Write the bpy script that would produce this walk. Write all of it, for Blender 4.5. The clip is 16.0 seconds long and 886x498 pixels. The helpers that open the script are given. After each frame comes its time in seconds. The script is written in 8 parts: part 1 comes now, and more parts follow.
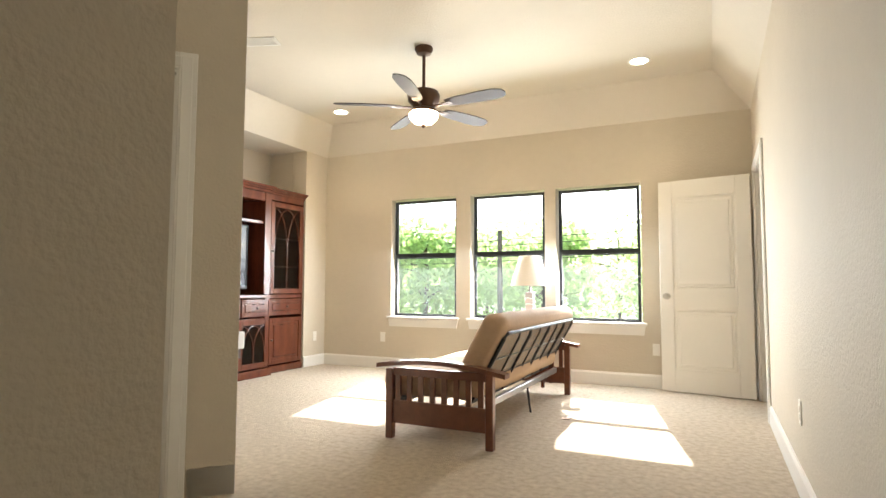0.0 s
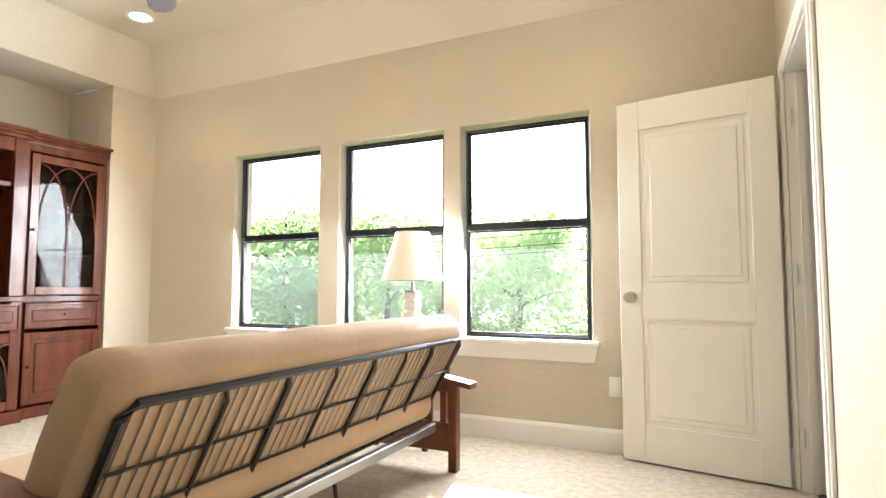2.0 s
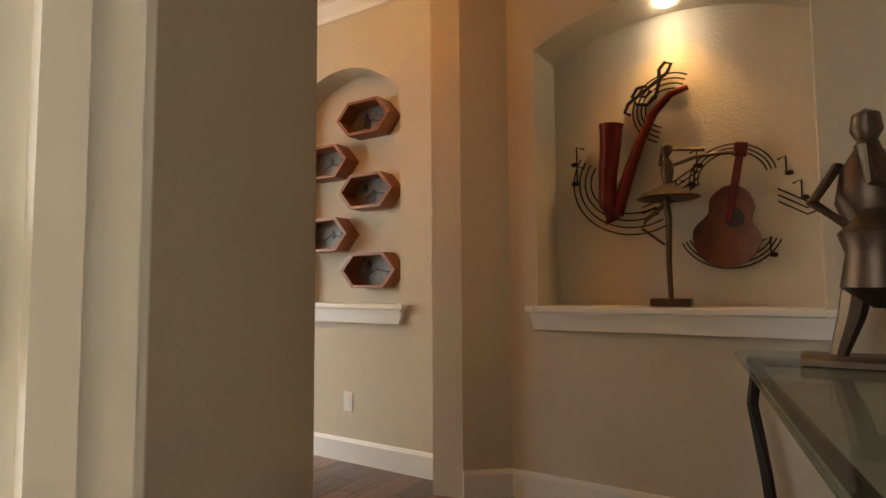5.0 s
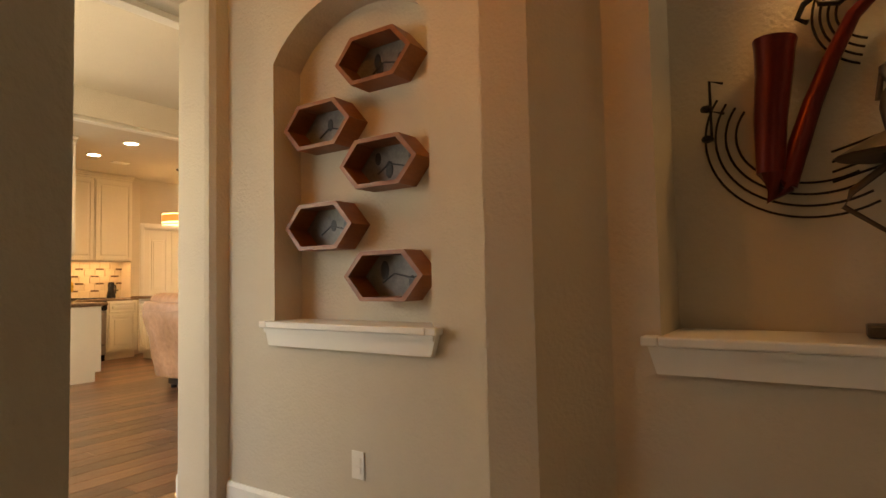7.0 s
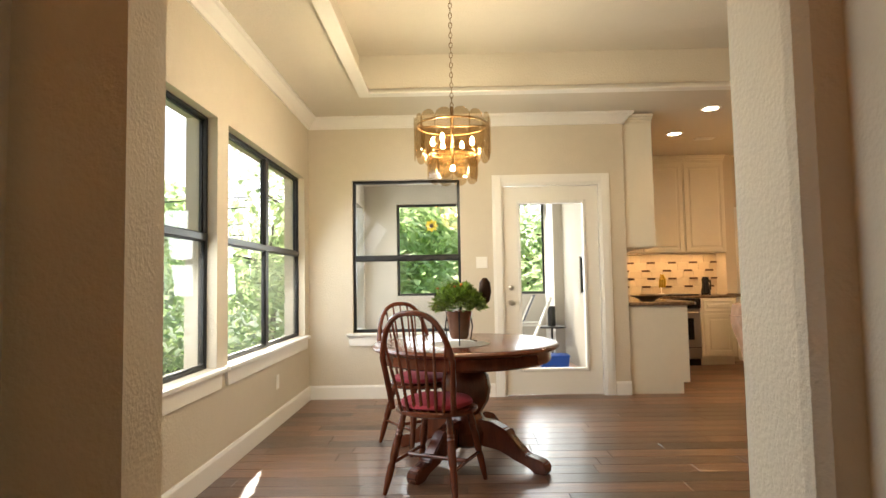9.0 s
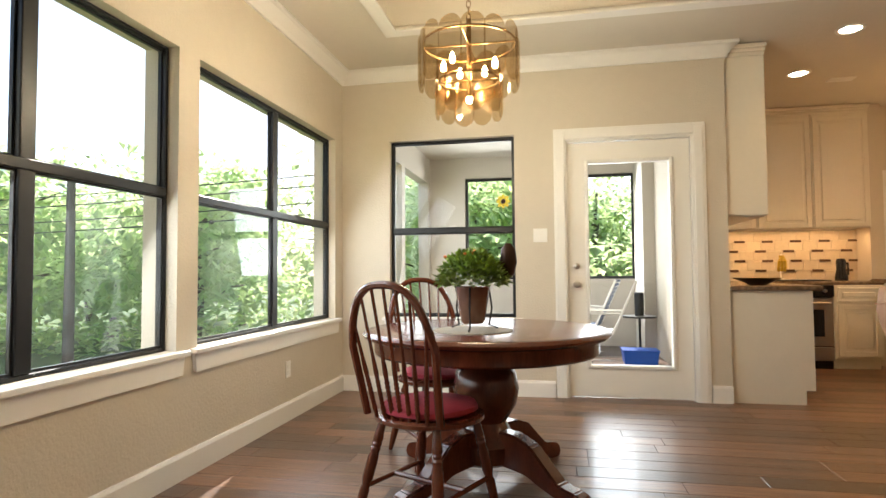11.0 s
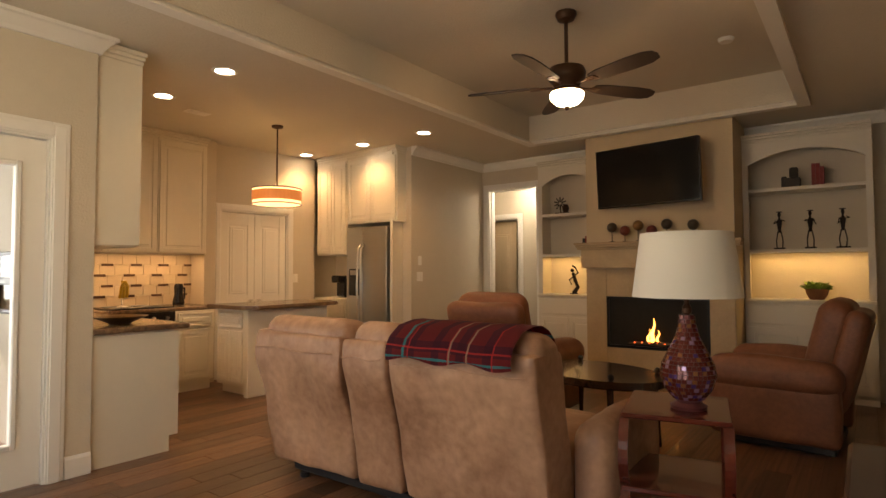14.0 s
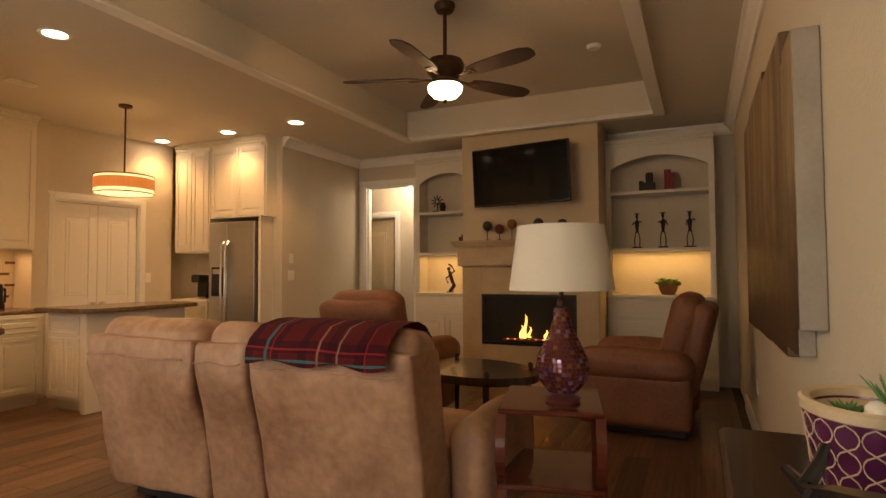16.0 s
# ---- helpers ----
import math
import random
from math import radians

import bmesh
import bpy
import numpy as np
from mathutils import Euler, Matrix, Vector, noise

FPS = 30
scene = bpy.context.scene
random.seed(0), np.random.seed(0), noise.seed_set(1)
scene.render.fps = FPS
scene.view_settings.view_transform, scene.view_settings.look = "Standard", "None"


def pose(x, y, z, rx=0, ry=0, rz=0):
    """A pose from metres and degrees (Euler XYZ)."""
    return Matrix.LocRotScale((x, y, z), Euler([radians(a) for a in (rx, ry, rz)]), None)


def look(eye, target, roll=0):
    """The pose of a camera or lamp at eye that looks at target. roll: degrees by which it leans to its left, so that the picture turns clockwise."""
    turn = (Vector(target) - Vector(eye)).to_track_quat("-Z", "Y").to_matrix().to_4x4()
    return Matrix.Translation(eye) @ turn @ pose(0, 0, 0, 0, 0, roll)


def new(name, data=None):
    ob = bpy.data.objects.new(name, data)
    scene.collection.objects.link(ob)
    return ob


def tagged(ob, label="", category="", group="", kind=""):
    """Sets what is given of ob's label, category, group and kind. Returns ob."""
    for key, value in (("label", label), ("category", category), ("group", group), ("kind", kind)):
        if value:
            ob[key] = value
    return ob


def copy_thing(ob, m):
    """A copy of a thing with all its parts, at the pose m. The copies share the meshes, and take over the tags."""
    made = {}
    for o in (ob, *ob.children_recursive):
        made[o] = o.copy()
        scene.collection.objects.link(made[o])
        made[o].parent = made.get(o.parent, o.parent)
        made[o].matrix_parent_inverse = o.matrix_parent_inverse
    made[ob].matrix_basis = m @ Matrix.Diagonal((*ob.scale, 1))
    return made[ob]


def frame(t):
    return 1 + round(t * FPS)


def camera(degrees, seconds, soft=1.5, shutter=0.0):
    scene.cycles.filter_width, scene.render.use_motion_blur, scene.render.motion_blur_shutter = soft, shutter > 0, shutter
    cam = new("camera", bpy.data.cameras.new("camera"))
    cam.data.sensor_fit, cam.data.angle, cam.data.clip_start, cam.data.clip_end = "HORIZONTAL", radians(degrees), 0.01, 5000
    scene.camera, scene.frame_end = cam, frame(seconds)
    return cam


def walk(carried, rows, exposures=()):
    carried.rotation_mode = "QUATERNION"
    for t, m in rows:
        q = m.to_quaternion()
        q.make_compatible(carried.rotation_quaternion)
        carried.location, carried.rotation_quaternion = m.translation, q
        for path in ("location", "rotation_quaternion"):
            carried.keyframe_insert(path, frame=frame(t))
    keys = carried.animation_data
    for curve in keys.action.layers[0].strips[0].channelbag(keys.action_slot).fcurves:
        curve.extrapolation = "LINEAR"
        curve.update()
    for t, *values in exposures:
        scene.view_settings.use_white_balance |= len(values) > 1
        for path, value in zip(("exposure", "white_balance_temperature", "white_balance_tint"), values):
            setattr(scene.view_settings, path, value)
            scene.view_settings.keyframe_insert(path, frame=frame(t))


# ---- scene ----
cam = camera(76.1, 16.0)
PATH = [
    (0, (0.08, -0.315, 0.988), (-0.78, 1.486, 1.124), 0.2),
    (0.5, (0.03, 0.231, 0.988), (-0.913, 1.991, 1.118), -0.0),
    (1, (0.065, 0.824, 0.987), (-1.049, 2.48, 1.107), -0.2),
    (1.5, (0.108, 1.52, 0.934), (-0.962, 3.205, 1.069), 0.1),
    (2, (0.086, 2.221, 0.962), (-0.77, 4.023, 1.1), -0.0),
    (2.5, (0.029, 2.845, 0.984), (-0.486, 4.772, 1.126), 0.1),
    (3, (-0.031, 3.424, 1.016), (-0.205, 5.412, 1.15), 0.2),
    (3.5, (-0.131, 3.941, 1.016), (0.352, 5.877, 1.155), 0.3),
    (4, (-0.035, 4.402, 1.018), (0.953, 6.134, 1.167), 0.2),
    (4.5, (0.135, 4.743, 1.03), (1.557, 6.142, 1.178), 0.3),
    (4.7, (0.221, 4.863, 1.028), (1.797, 6.086, 1.177), 0.1),
    (6.8, (0.983, 5.644, 1.105), (2.809, 6.453, 1.212), -1.1),
    (7, (1.129, 5.719, 1.122), (2.79, 6.828, 1.223), -1.2),
    (7.5, (1.447, 5.955, 1.142), (2.69, 7.518, 1.242), -1.2),
    (8, (1.724, 6.232, 1.145), (2.385, 8.116, 1.252), -1.0),
    (8.5, (1.902, 6.606, 1.144), (2.159, 8.586, 1.252), -1.1),
    (9, (2.082, 7.054, 1.154), (2.057, 9.051, 1.269), -1.0),
    (9.2, (2.019, 7.199, 1.143), (1.931, 9.194, 1.26), -1.0),
    (11.3, (2.567, 8.058, 1.032), (2.171, 10.016, 1.109), -0.4),
    (11.5, (2.572, 8.113, 1.061), (2.335, 10.098, 1.131), -0.4),
    (12, (2.53, 8.239, 1.098), (2.776, 10.222, 1.172), -0.3),
    (12.5, (2.566, 8.411, 1.169), (3.295, 10.272, 1.243), -0.1),
    (13, (2.54, 8.55, 1.248), (3.667, 10.201, 1.32), -0.1),
    (13.5, (2.377, 8.677, 1.269), (3.801, 10.079, 1.344), -0.2),
    (14, (2.26, 8.734, 1.288), (3.862, 9.929, 1.366), -0.2),
    (14.5, (2.141, 8.767, 1.303), (3.862, 9.784, 1.38), -0.3),
    (15, (2.07, 8.783, 1.32), (3.852, 9.69, 1.393), -0.3),
    (15.5, (2.114, 8.805, 1.282), (3.906, 9.689, 1.358), -0.3),
    (16, (2.417, 8.815, 1.251), (4.237, 9.639, 1.332), -0.3),
]
walk(cam, [(t, look(eye, target, roll)) for t, eye, target, roll in PATH], [
    (0.0, 2.32, 6400, 10), (1.5, 2.35, 6200, 9), (2.5, 2.4, 6200, 10), (3.5, 2.45, 6100, 10), (4.5, 2.3, 6500, 10), (7.0, 1.78, 8000, 11), (7.5, 1.65, 7500, 10), (8.0, 1.55, 7000, 9), (9.0, 1.45, 6700, 9),
    (12.0, 1.38, 6300, 10), (13.5, 1.05, 7000, 14), (15.0, 0.93, 7800, 18), (16.0, 0.9, 8200, 19)])

# ---- world, sun and lamps ----
world = bpy.data.worlds.new("sky")
scene.world = world
world.use_nodes = True
wn = world.node_tree.nodes
sky = wn.new("ShaderNodeTexSky")
sky.sky_type = "NISHITA"
sky.sun_disc = False
sky.sun_elevation = radians(37)
sky.sun_rotation = radians(-12)
wn["Background"].inputs["Strength"].default_value = 0.15
world.node_tree.links.new(sky.outputs["Color"], wn["Background"].inputs["Color"])

sun = new("sun", bpy.data.lights.new("sun", "SUN"))
sun.data.energy, sun.data.angle, sun.data.color = 5.0, radians(0.6), (1.0, 0.95, 0.86)
sun.matrix_world = look((-0.22 * 5, 1.0 * 5, 0.76 * 5), (0, 0, 0))


def area_lamp(name, eye, target, sx, sy, power, color):
    """A rectangular lamp, standing in for the sky in a window's opening or for a lamp under a shelf."""
    ob = new(name, bpy.data.lights.new(name, "AREA"))
    ob.data.shape, ob.data.size, ob.data.size_y, ob.data.energy, ob.data.color = "RECTANGLE", sx, sy, power * 0.27, color
    ob.matrix_world = look(eye, target)
    return ob


def bulb(name, place, power, color, radius=0.05):
    ob = new(name, bpy.data.lights.new(name, "POINT"))
    ob.data.energy, ob.data.color, ob.data.shadow_soft_size = power * 0.27, color, radius
    ob.location = place
    return ob


def spot(name, place, power, color, angle=110):
    ob = new(name, bpy.data.lights.new(name, "SPOT"))
    ob.data.energy, ob.data.color, ob.data.spot_size, ob.data.spot_blend, ob.data.shadow_soft_size = power * 0.27, color, radians(angle), 0.6, 0.05
    ob.location = place
    return ob


DAY, WARM = (0.92, 0.97, 1.0), (1.0, 0.58, 0.26)
for wx in (-3.07, -2.01, -1.01):
    area_lamp("window_daylight", (wx, 5.77, 1.36), (wx, 3.0, 0.05), 0.84, 1.35, 62, DAY)
for wy, ww in ((11.64, 1.6), (9.73, 1.4)):
    area_lamp("window_daylight", (0.605, wy, 1.42), (3.4, wy, -0.4), ww, 1.5, 44, DAY)
area_lamp("porch_daylight", (1.79, 16.1, 1.68), (1.8, 12, 0.8), 1.05, 1.4, 60, DAY)
area_lamp("porch_daylight", (3.07, 16.1, 1.68), (3.0, 12, 0.6), 1.0, 1.4, 70, DAY)
area_lamp("porch_daylight", (0.75, 14.6, 1.4), (4, 14.6, 0.8), 2.6, 1.8, 70, DAY)
area_lamp("door_daylight", (3.115, 13.0, 1.05), (3.115, 6, 0.7), 0.60, 1.6, 10, DAY)

# ---- materials ----
def material(name, color, rough=0.6, metal=0.0, vary=0.0, scale=8.0, bump=0.0, bump_scale=60.0, color2=None, coat=0.0, stretch=(1, 1, 1), spec=0.5, island=0.0):
    """A principled surface with two scales of colour variation and a fine relief."""
    m = bpy.data.materials.new(name)
    m.use_nodes = True
    nt = m.node_tree
    n, l = nt.nodes, nt.links
    p = n["Principled BSDF"]
    p.inputs["Roughness"].default_value = rough
    p.inputs["Metallic"].default_value = metal
    p.inputs["Coat Weight"].default_value = coat
    p.inputs["Specular IOR Level"].default_value = spec
    p.inputs["Base Color"].default_value = (*color, 1)
    tc = n.new("ShaderNodeTexCoord")
    mp = n.new("ShaderNodeMapping")
    mp.inputs["Scale"].default_value = stretch
    l.new(tc.outputs["Object"], mp.inputs["Vector"])
    if vary or color2 or island:
        c2 = color2 or tuple(max(0.0, c * (1 - vary)) for c in color)
        big = n.new("ShaderNodeTexNoise")
        big.inputs["Scale"].default_value, big.inputs["Detail"].default_value = scale, 6
        small = n.new("ShaderNodeTexNoise")
        small.inputs["Scale"].default_value, small.inputs["Detail"].default_value = scale * 9, 3
        both = n.new("ShaderNodeMix")
        both.inputs["Factor"].default_value = 0.35
        l.new(mp.outputs["Vector"], big.inputs["Vector"])
        l.new(mp.outputs["Vector"], small.inputs["Vector"])
        l.new(big.outputs["Fac"], both.inputs["A"])
        l.new(small.outputs["Fac"], both.inputs["B"])
        ramp = n.new("ShaderNodeValToRGB")
        ramp.color_ramp.elements[0].position, ramp.color_ramp.elements[1].position = 0.32, 0.68
        ramp.color_ramp.elements[0].color, ramp.color_ramp.elements[1].color = (*c2, 1), (*color, 1)
        l.new(both.outputs["Result"], ramp.inputs["Fac"])
        out = ramp.outputs["Color"]
        if island:
            rnd = n.new("ShaderNodeObjectInfo")
            geo = n.new("ShaderNodeNewGeometry")
            add = n.new("ShaderNodeMath")
            add.operation = "ADD"
            l.new(rnd.outputs["Random"], add.inputs[0])
            l.new(geo.outputs["Random Per Island"], add.inputs[1])
            fr = n.new("ShaderNodeMath")
            fr.operation = "FRACT"
            l.new(add.outputs[0], fr.inputs[0])
            rg = n.new("ShaderNodeMapRange")
            rg.inputs["To Min"].default_value, rg.inputs["To Max"].default_value = 1 - island, 1 + island * 0.5
            l.new(fr.outputs[0], rg.inputs["Value"])
            hs = n.new("ShaderNodeHueSaturation")
            l.new(rg.outputs["Result"], hs.inputs["Value"])
            l.new(out, hs.inputs["Color"])
            out = hs.outputs["Color"]
        l.new(out, p.inputs["Base Color"])
    if bump:
        t = n.new("ShaderNodeTexNoise")
        t.inputs["Scale"].default_value, t.inputs["Detail"].default_value = bump_scale, 4
        b = n.new("ShaderNodeBump")
        b.inputs["Strength"].default_value, b.inputs["Distance"].default_value = bump, 0.01
        l.new(mp.outputs["Vector"], t.inputs["Vector"])
        l.new(t.outputs["Fac"], b.inputs["Height"])
        l.new(b.outputs["Normal"], p.inputs["Normal"])
    return m


def glowing(name, color, strength):
    m = bpy.data.materials.new(name)
    m.use_nodes = True
    p = m.node_tree.nodes["Principled BSDF"]
    p.inputs["Base Color"].default_value = (*color, 1)
    p.inputs["Emission Color"].default_value = (*color, 1)
    p.inputs["Emission Strength"].default_value = strength
    return m


def glassy(name, color=(1, 1, 1), rough=0.0, clear=0.85):
    """Thin glass: mostly clear, with a real gloss on top."""
    m = bpy.data.materials.new(name)
    m.use_nodes = True
    n, l = m.node_tree.nodes, m.node_tree.links
    n.remove(n["Principled BSDF"])
    tr = n.new("ShaderNodeBsdfTransparent")
    tr.inputs["Color"].default_value = (*[c * clear + (1 - clear) * 0.6 for c in color], 1)
    gl = n.new("ShaderNodeBsdfGlossy")
    gl.inputs["Roughness"].default_value = rough
    lw = n.new("ShaderNodeLayerWeight")
    lw.inputs["Blend"].default_value = 0.5
    pw = n.new("ShaderNodeMath")
    pw.operation = "POWER"
    pw.inputs[1].default_value = 4.0
    ma = n.new("ShaderNodeMath")
    ma.operation = "MULTIPLY_ADD"
    ma.inputs[1].default_value, ma.inputs[2].default_value = 0.5, 0.03
    mx = n.new("ShaderNodeMixShader")
    l.new(lw.outputs["Facing"], pw.inputs[0])
    l.new(pw.outputs[0], ma.inputs[0])
    l.new(ma.outputs[0], mx.inputs["Fac"])
    l.new(tr.outputs["BSDF"], mx.inputs[1])
    l.new(gl.outputs["BSDF"], mx.inputs[2])
    l.new(mx.outputs["Shader"], n["Material Output"].inputs["Surface"])
    return m


M_WALL = material("wall_paint", (0.60, 0.535, 0.43), 0.75, vary=0.06, scale=1.5, bump=0.35, bump_scale=70, spec=0.3)
M_BREAST = material("tan_wall_paint", (0.56, 0.455, 0.31), 0.75, vary=0.06, scale=1.5, bump=0.35, bump_scale=70, spec=0.3)
M_CEIL = material("ceiling_paint", (0.65, 0.60, 0.51), 0.85, vary=0.04, scale=2, bump=0.35, bump_scale=60, spec=0.2)
M_TRIM = material("white_trim_paint", (0.78, 0.76, 0.71), 0.4, vary=0.03, scale=3, bump=0.03)
M_DOOR = material("white_door_paint", (0.80, 0.77, 0.70), 0.42, vary=0.03, scale=3, bump=0.04, bump_scale=30)
M_CARPET = material("beige_carpet", (0.66, 0.57, 0.45), 0.95, color2=(0.44, 0.36, 0.27), scale=26, bump=1.0, bump_scale=220, spec=0.1)
M_PLANK = material("wood_plank", (0.25, 0.125, 0.068), 0.32, color2=(0.045, 0.02, 0.010), scale=4, bump=0.12, bump_scale=30, stretch=(0.35, 12, 1), island=0.6, coat=0.12)
M_GROUT = material("floor_joint", (0.05, 0.035, 0.025), 0.8)
M_BLACK = material("black_window_metal", (0.012, 0.013, 0.014), 0.35, metal=0.3)
M_CHERRY = material("cherry_wood", (0.135, 0.034, 0.015), 0.26, color2=(0.068, 0.015, 0.007), scale=4, bump=0.05, bump_scale=40, stretch=(3, 3, 0.5), coat=0.3)
M_GLASS = glassy("window_glass")
M_LEAF = material("leaf_green", (0.30, 0.42, 0.20), 0.6, color2=(0.19, 0.30, 0.12), scale=3, island=0.5)
ln, ll = M_LEAF.node_tree.nodes, M_LEAF.node_tree.links
thin = ln.new("ShaderNodeBsdfTranslucent")
thin.inputs["Color"].default_value = (0.70, 0.84, 0.42, 1)
mixed = ln.new("ShaderNodeMixShader")
mixed.inputs["Fac"].default_value = 0.7
ll.new(ln["Principled BSDF"].outputs["BSDF"], mixed.inputs[1])
ll.new(thin.outputs["BSDF"], mixed.inputs[2])
ll.new(mixed.outputs["Shader"], ln["Material Output"].inputs["Surface"])
M_MESH = bpy.data.materials.new("insect_screen")
M_MESH.use_nodes = True
sn, sl = M_MESH.node_tree.nodes, M_MESH.node_tree.links
sn.remove(sn["Principled BSDF"])
gauze, open_ = sn.new("ShaderNodeBsdfTranslucent"), sn.new("ShaderNodeBsdfTransparent")
gauze.inputs["Color"].default_value = (0.75, 0.78, 0.76, 1)
weave = sn.new("ShaderNodeMixShader")
weave.inputs["Fac"].default_value = 0.012
sl.new(open_.outputs["BSDF"], weave.inputs[1])
sl.new(gauze.outputs["BSDF"], weave.inputs[2])
sl.new(weave.outputs["Shader"], sn["Material Output"].inputs["Surface"])
M_BARK = material("bark", (0.12, 0.09, 0.06), 0.9, vary=0.4, scale=8, bump=0.5, bump_scale=20)
M_GRASS = material("grass", (0.13, 0.20, 0.06), 0.9, color2=(0.07, 0.12, 0.03), scale=2)
M_CHROME = material("brushed_nickel", (0.60, 0.57, 0.52), 0.3, metal=1.0)
M_PLASTIC = material("white_plastic", (0.8, 0.78, 0.72), 0.4)

# ---- building helpers ----
def thing(name, label, category, group="", kind="", at=(0, 0, 0), rz=0):
    ob = new(name)
    ob.empty_display_size = 0.1
    ob.matrix_basis = pose(*at, 0, 0, rz)
    return tagged(ob, label, category, group, kind)


def mesh(name, bm, mat, smooth=False):
    me = bpy.data.meshes.new(name)
    bm.normal_update()
    bm.to_mesh(me)
    bm.free()
    for m in (mat if isinstance(mat, (list, tuple)) else [mat]):
        me.materials.append(m)
    if smooth:
        for f in me.polygons:
            f.use_smooth = True
        try:
            me.set_sharp_from_angle(angle=radians(40))
        except AttributeError:
            pass
    return me


def part(name, bm, mat, parent=None, label="", smooth=False):
    ob = new(name, mesh(name, bm, mat, smooth))
    ob.parent = parent
    return tagged(ob, label)


def struct(name, bm, mat, label, category, smooth=False):
    return tagged(new(name, mesh(name, bm, mat, smooth)), label, category, "", "structure")


def B():
    return bmesh.new()


def box(bm, x0, x1, y0, y1, z0, z1, bevel=0.0, m=None, segs=1):
    """A box, with bevelled edges, added to bm; m turns it into place."""
    verts = bmesh.ops.create_cube(bm, size=1.0)["verts"]
    c = Matrix.Translation(((x0 + x1) / 2, (y0 + y1) / 2, (z0 + z1) / 2)) @ Matrix.Diagonal((abs(x1 - x0), abs(y1 - y0), abs(z1 - z0), 1))
    bmesh.ops.transform(bm, matrix=c, verts=verts)
    if bevel:
        edges = list({e for v in verts for e in v.link_edges})
        r = bmesh.ops.bevel(bm, geom=edges, offset=bevel, segments=segs, affect="EDGES", profile=0.5)
        verts = list({v for f in r["faces"] for v in f.verts} | {v for v in verts if v.is_valid})
    if m is not None:
        bmesh.ops.transform(bm, matrix=m, verts=verts)
    return bm


def cyl(bm, p, q, r0, r1=None, segs=16, caps=True):
    """A round bar from p to q."""
    p, q = Vector(p), Vector(q)
    r1 = r0 if r1 is None else r1
    d = q - p
    m = Matrix.Translation((p + q) / 2) @ d.to_track_quat("Z", "Y").to_matrix().to_4x4()
    bmesh.ops.create_cone(bm, cap_ends=caps, segments=segs, radius1=r0, radius2=r1, depth=d.length, matrix=m)
    return bm


def lathe(bm, profile, segs=24, at=(0, 0, 0), m=None):
    """Turns a profile of (radius, height) about the upright axis."""
    m = m or Matrix.Translation(at)
    rings = []
    for r, z in profile:
        if r < 1e-5:
            rings.append([bm.verts.new(m @ Vector((0, 0, z)))])
        else:
            rings.append([bm.verts.new(m @ Vector((r * math.cos(a), r * math.sin(a), z))) for a in [2 * math.pi * k / segs for k in range(segs)]])
    for a, b in zip(rings, rings[1:]):
        for k in range(segs):
            q = [a[k % len(a)], a[(k + 1) % len(a)], b[(k + 1) % len(b)], b[k % len(b)]]
            q = [v for i, v in enumerate(q) if v not in q[:i]]
            if len(q) > 2:
                bm.faces.new(q)
    for ring, flip in ((rings[0], True), (rings[-1], False)):
        if len(ring) > 2:
            bm.faces.new(ring[::-1] if flip else ring)
    return bm


def tube(bm, pts, r, segs=8, closed=False, r_end=None):
    """A round bar that follows points."""
    pts = [Vector(p) for p in pts]
    rings = []
    n = len(pts)
    up = Vector((0.13, 0.21, 0.97))
    for i, p in enumerate(pts):
        a, b = (pts[(i - 1) % n], pts[(i + 1) % n]) if closed else (pts[max(i - 1, 0)], pts[min(i + 1, n - 1)])
        d = (b - a).normalized()
        s = d.cross(up)
        if s.length < 1e-3:
            s = d.cross(Vector((1, 0, 0)))
        s.normalize()
        t = s.cross(d)
        rr = r if r_end is None else r + (r_end - r) * i / max(n - 1, 1)
        rings.append([bm.verts.new(p + rr * (math.cos(k * 2 * math.pi / segs) * s + math.sin(k * 2 * math.pi / segs) * t)) for k in range(segs)])
    pairs = list(zip(rings, rings[1:])) + ([(rings[-1], rings[0])] if closed else [])
    for a, b in pairs:
        for k in range(segs):
            bm.faces.new((a[k], a[(k + 1) % segs], b[(k + 1) % segs], b[k]))
    if not closed:
        bm.faces.new(rings[0])
        bm.faces.new(rings[-1][::-1])
    return bm


def prism(bm, poly, lo, hi, axis="z"):
    """A polygon drawn out along an axis. z: poly is (x, y); y: poly is (x, z); x: poly is (y, z)."""
    put = {"z": lambda a, b, h: (a, b, h), "y": lambda a, b, h: (a, h, b), "x": lambda a, b, h: (h, a, b)}[axis]
    low = [bm.verts.new(put(a, b, lo)) for a, b in poly]
    top = [bm.verts.new(put(a, b, hi)) for a, b in poly]
    n = len(poly)
    faces = [bm.faces.new((low[k], low[(k + 1) % n], top[(k + 1) % n], top[k])) for k in range(n)]
    faces += [bm.faces.new(low[::-1]), bm.faces.new(top)]
    bmesh.ops.recalc_face_normals(bm, faces=faces)
    return bm


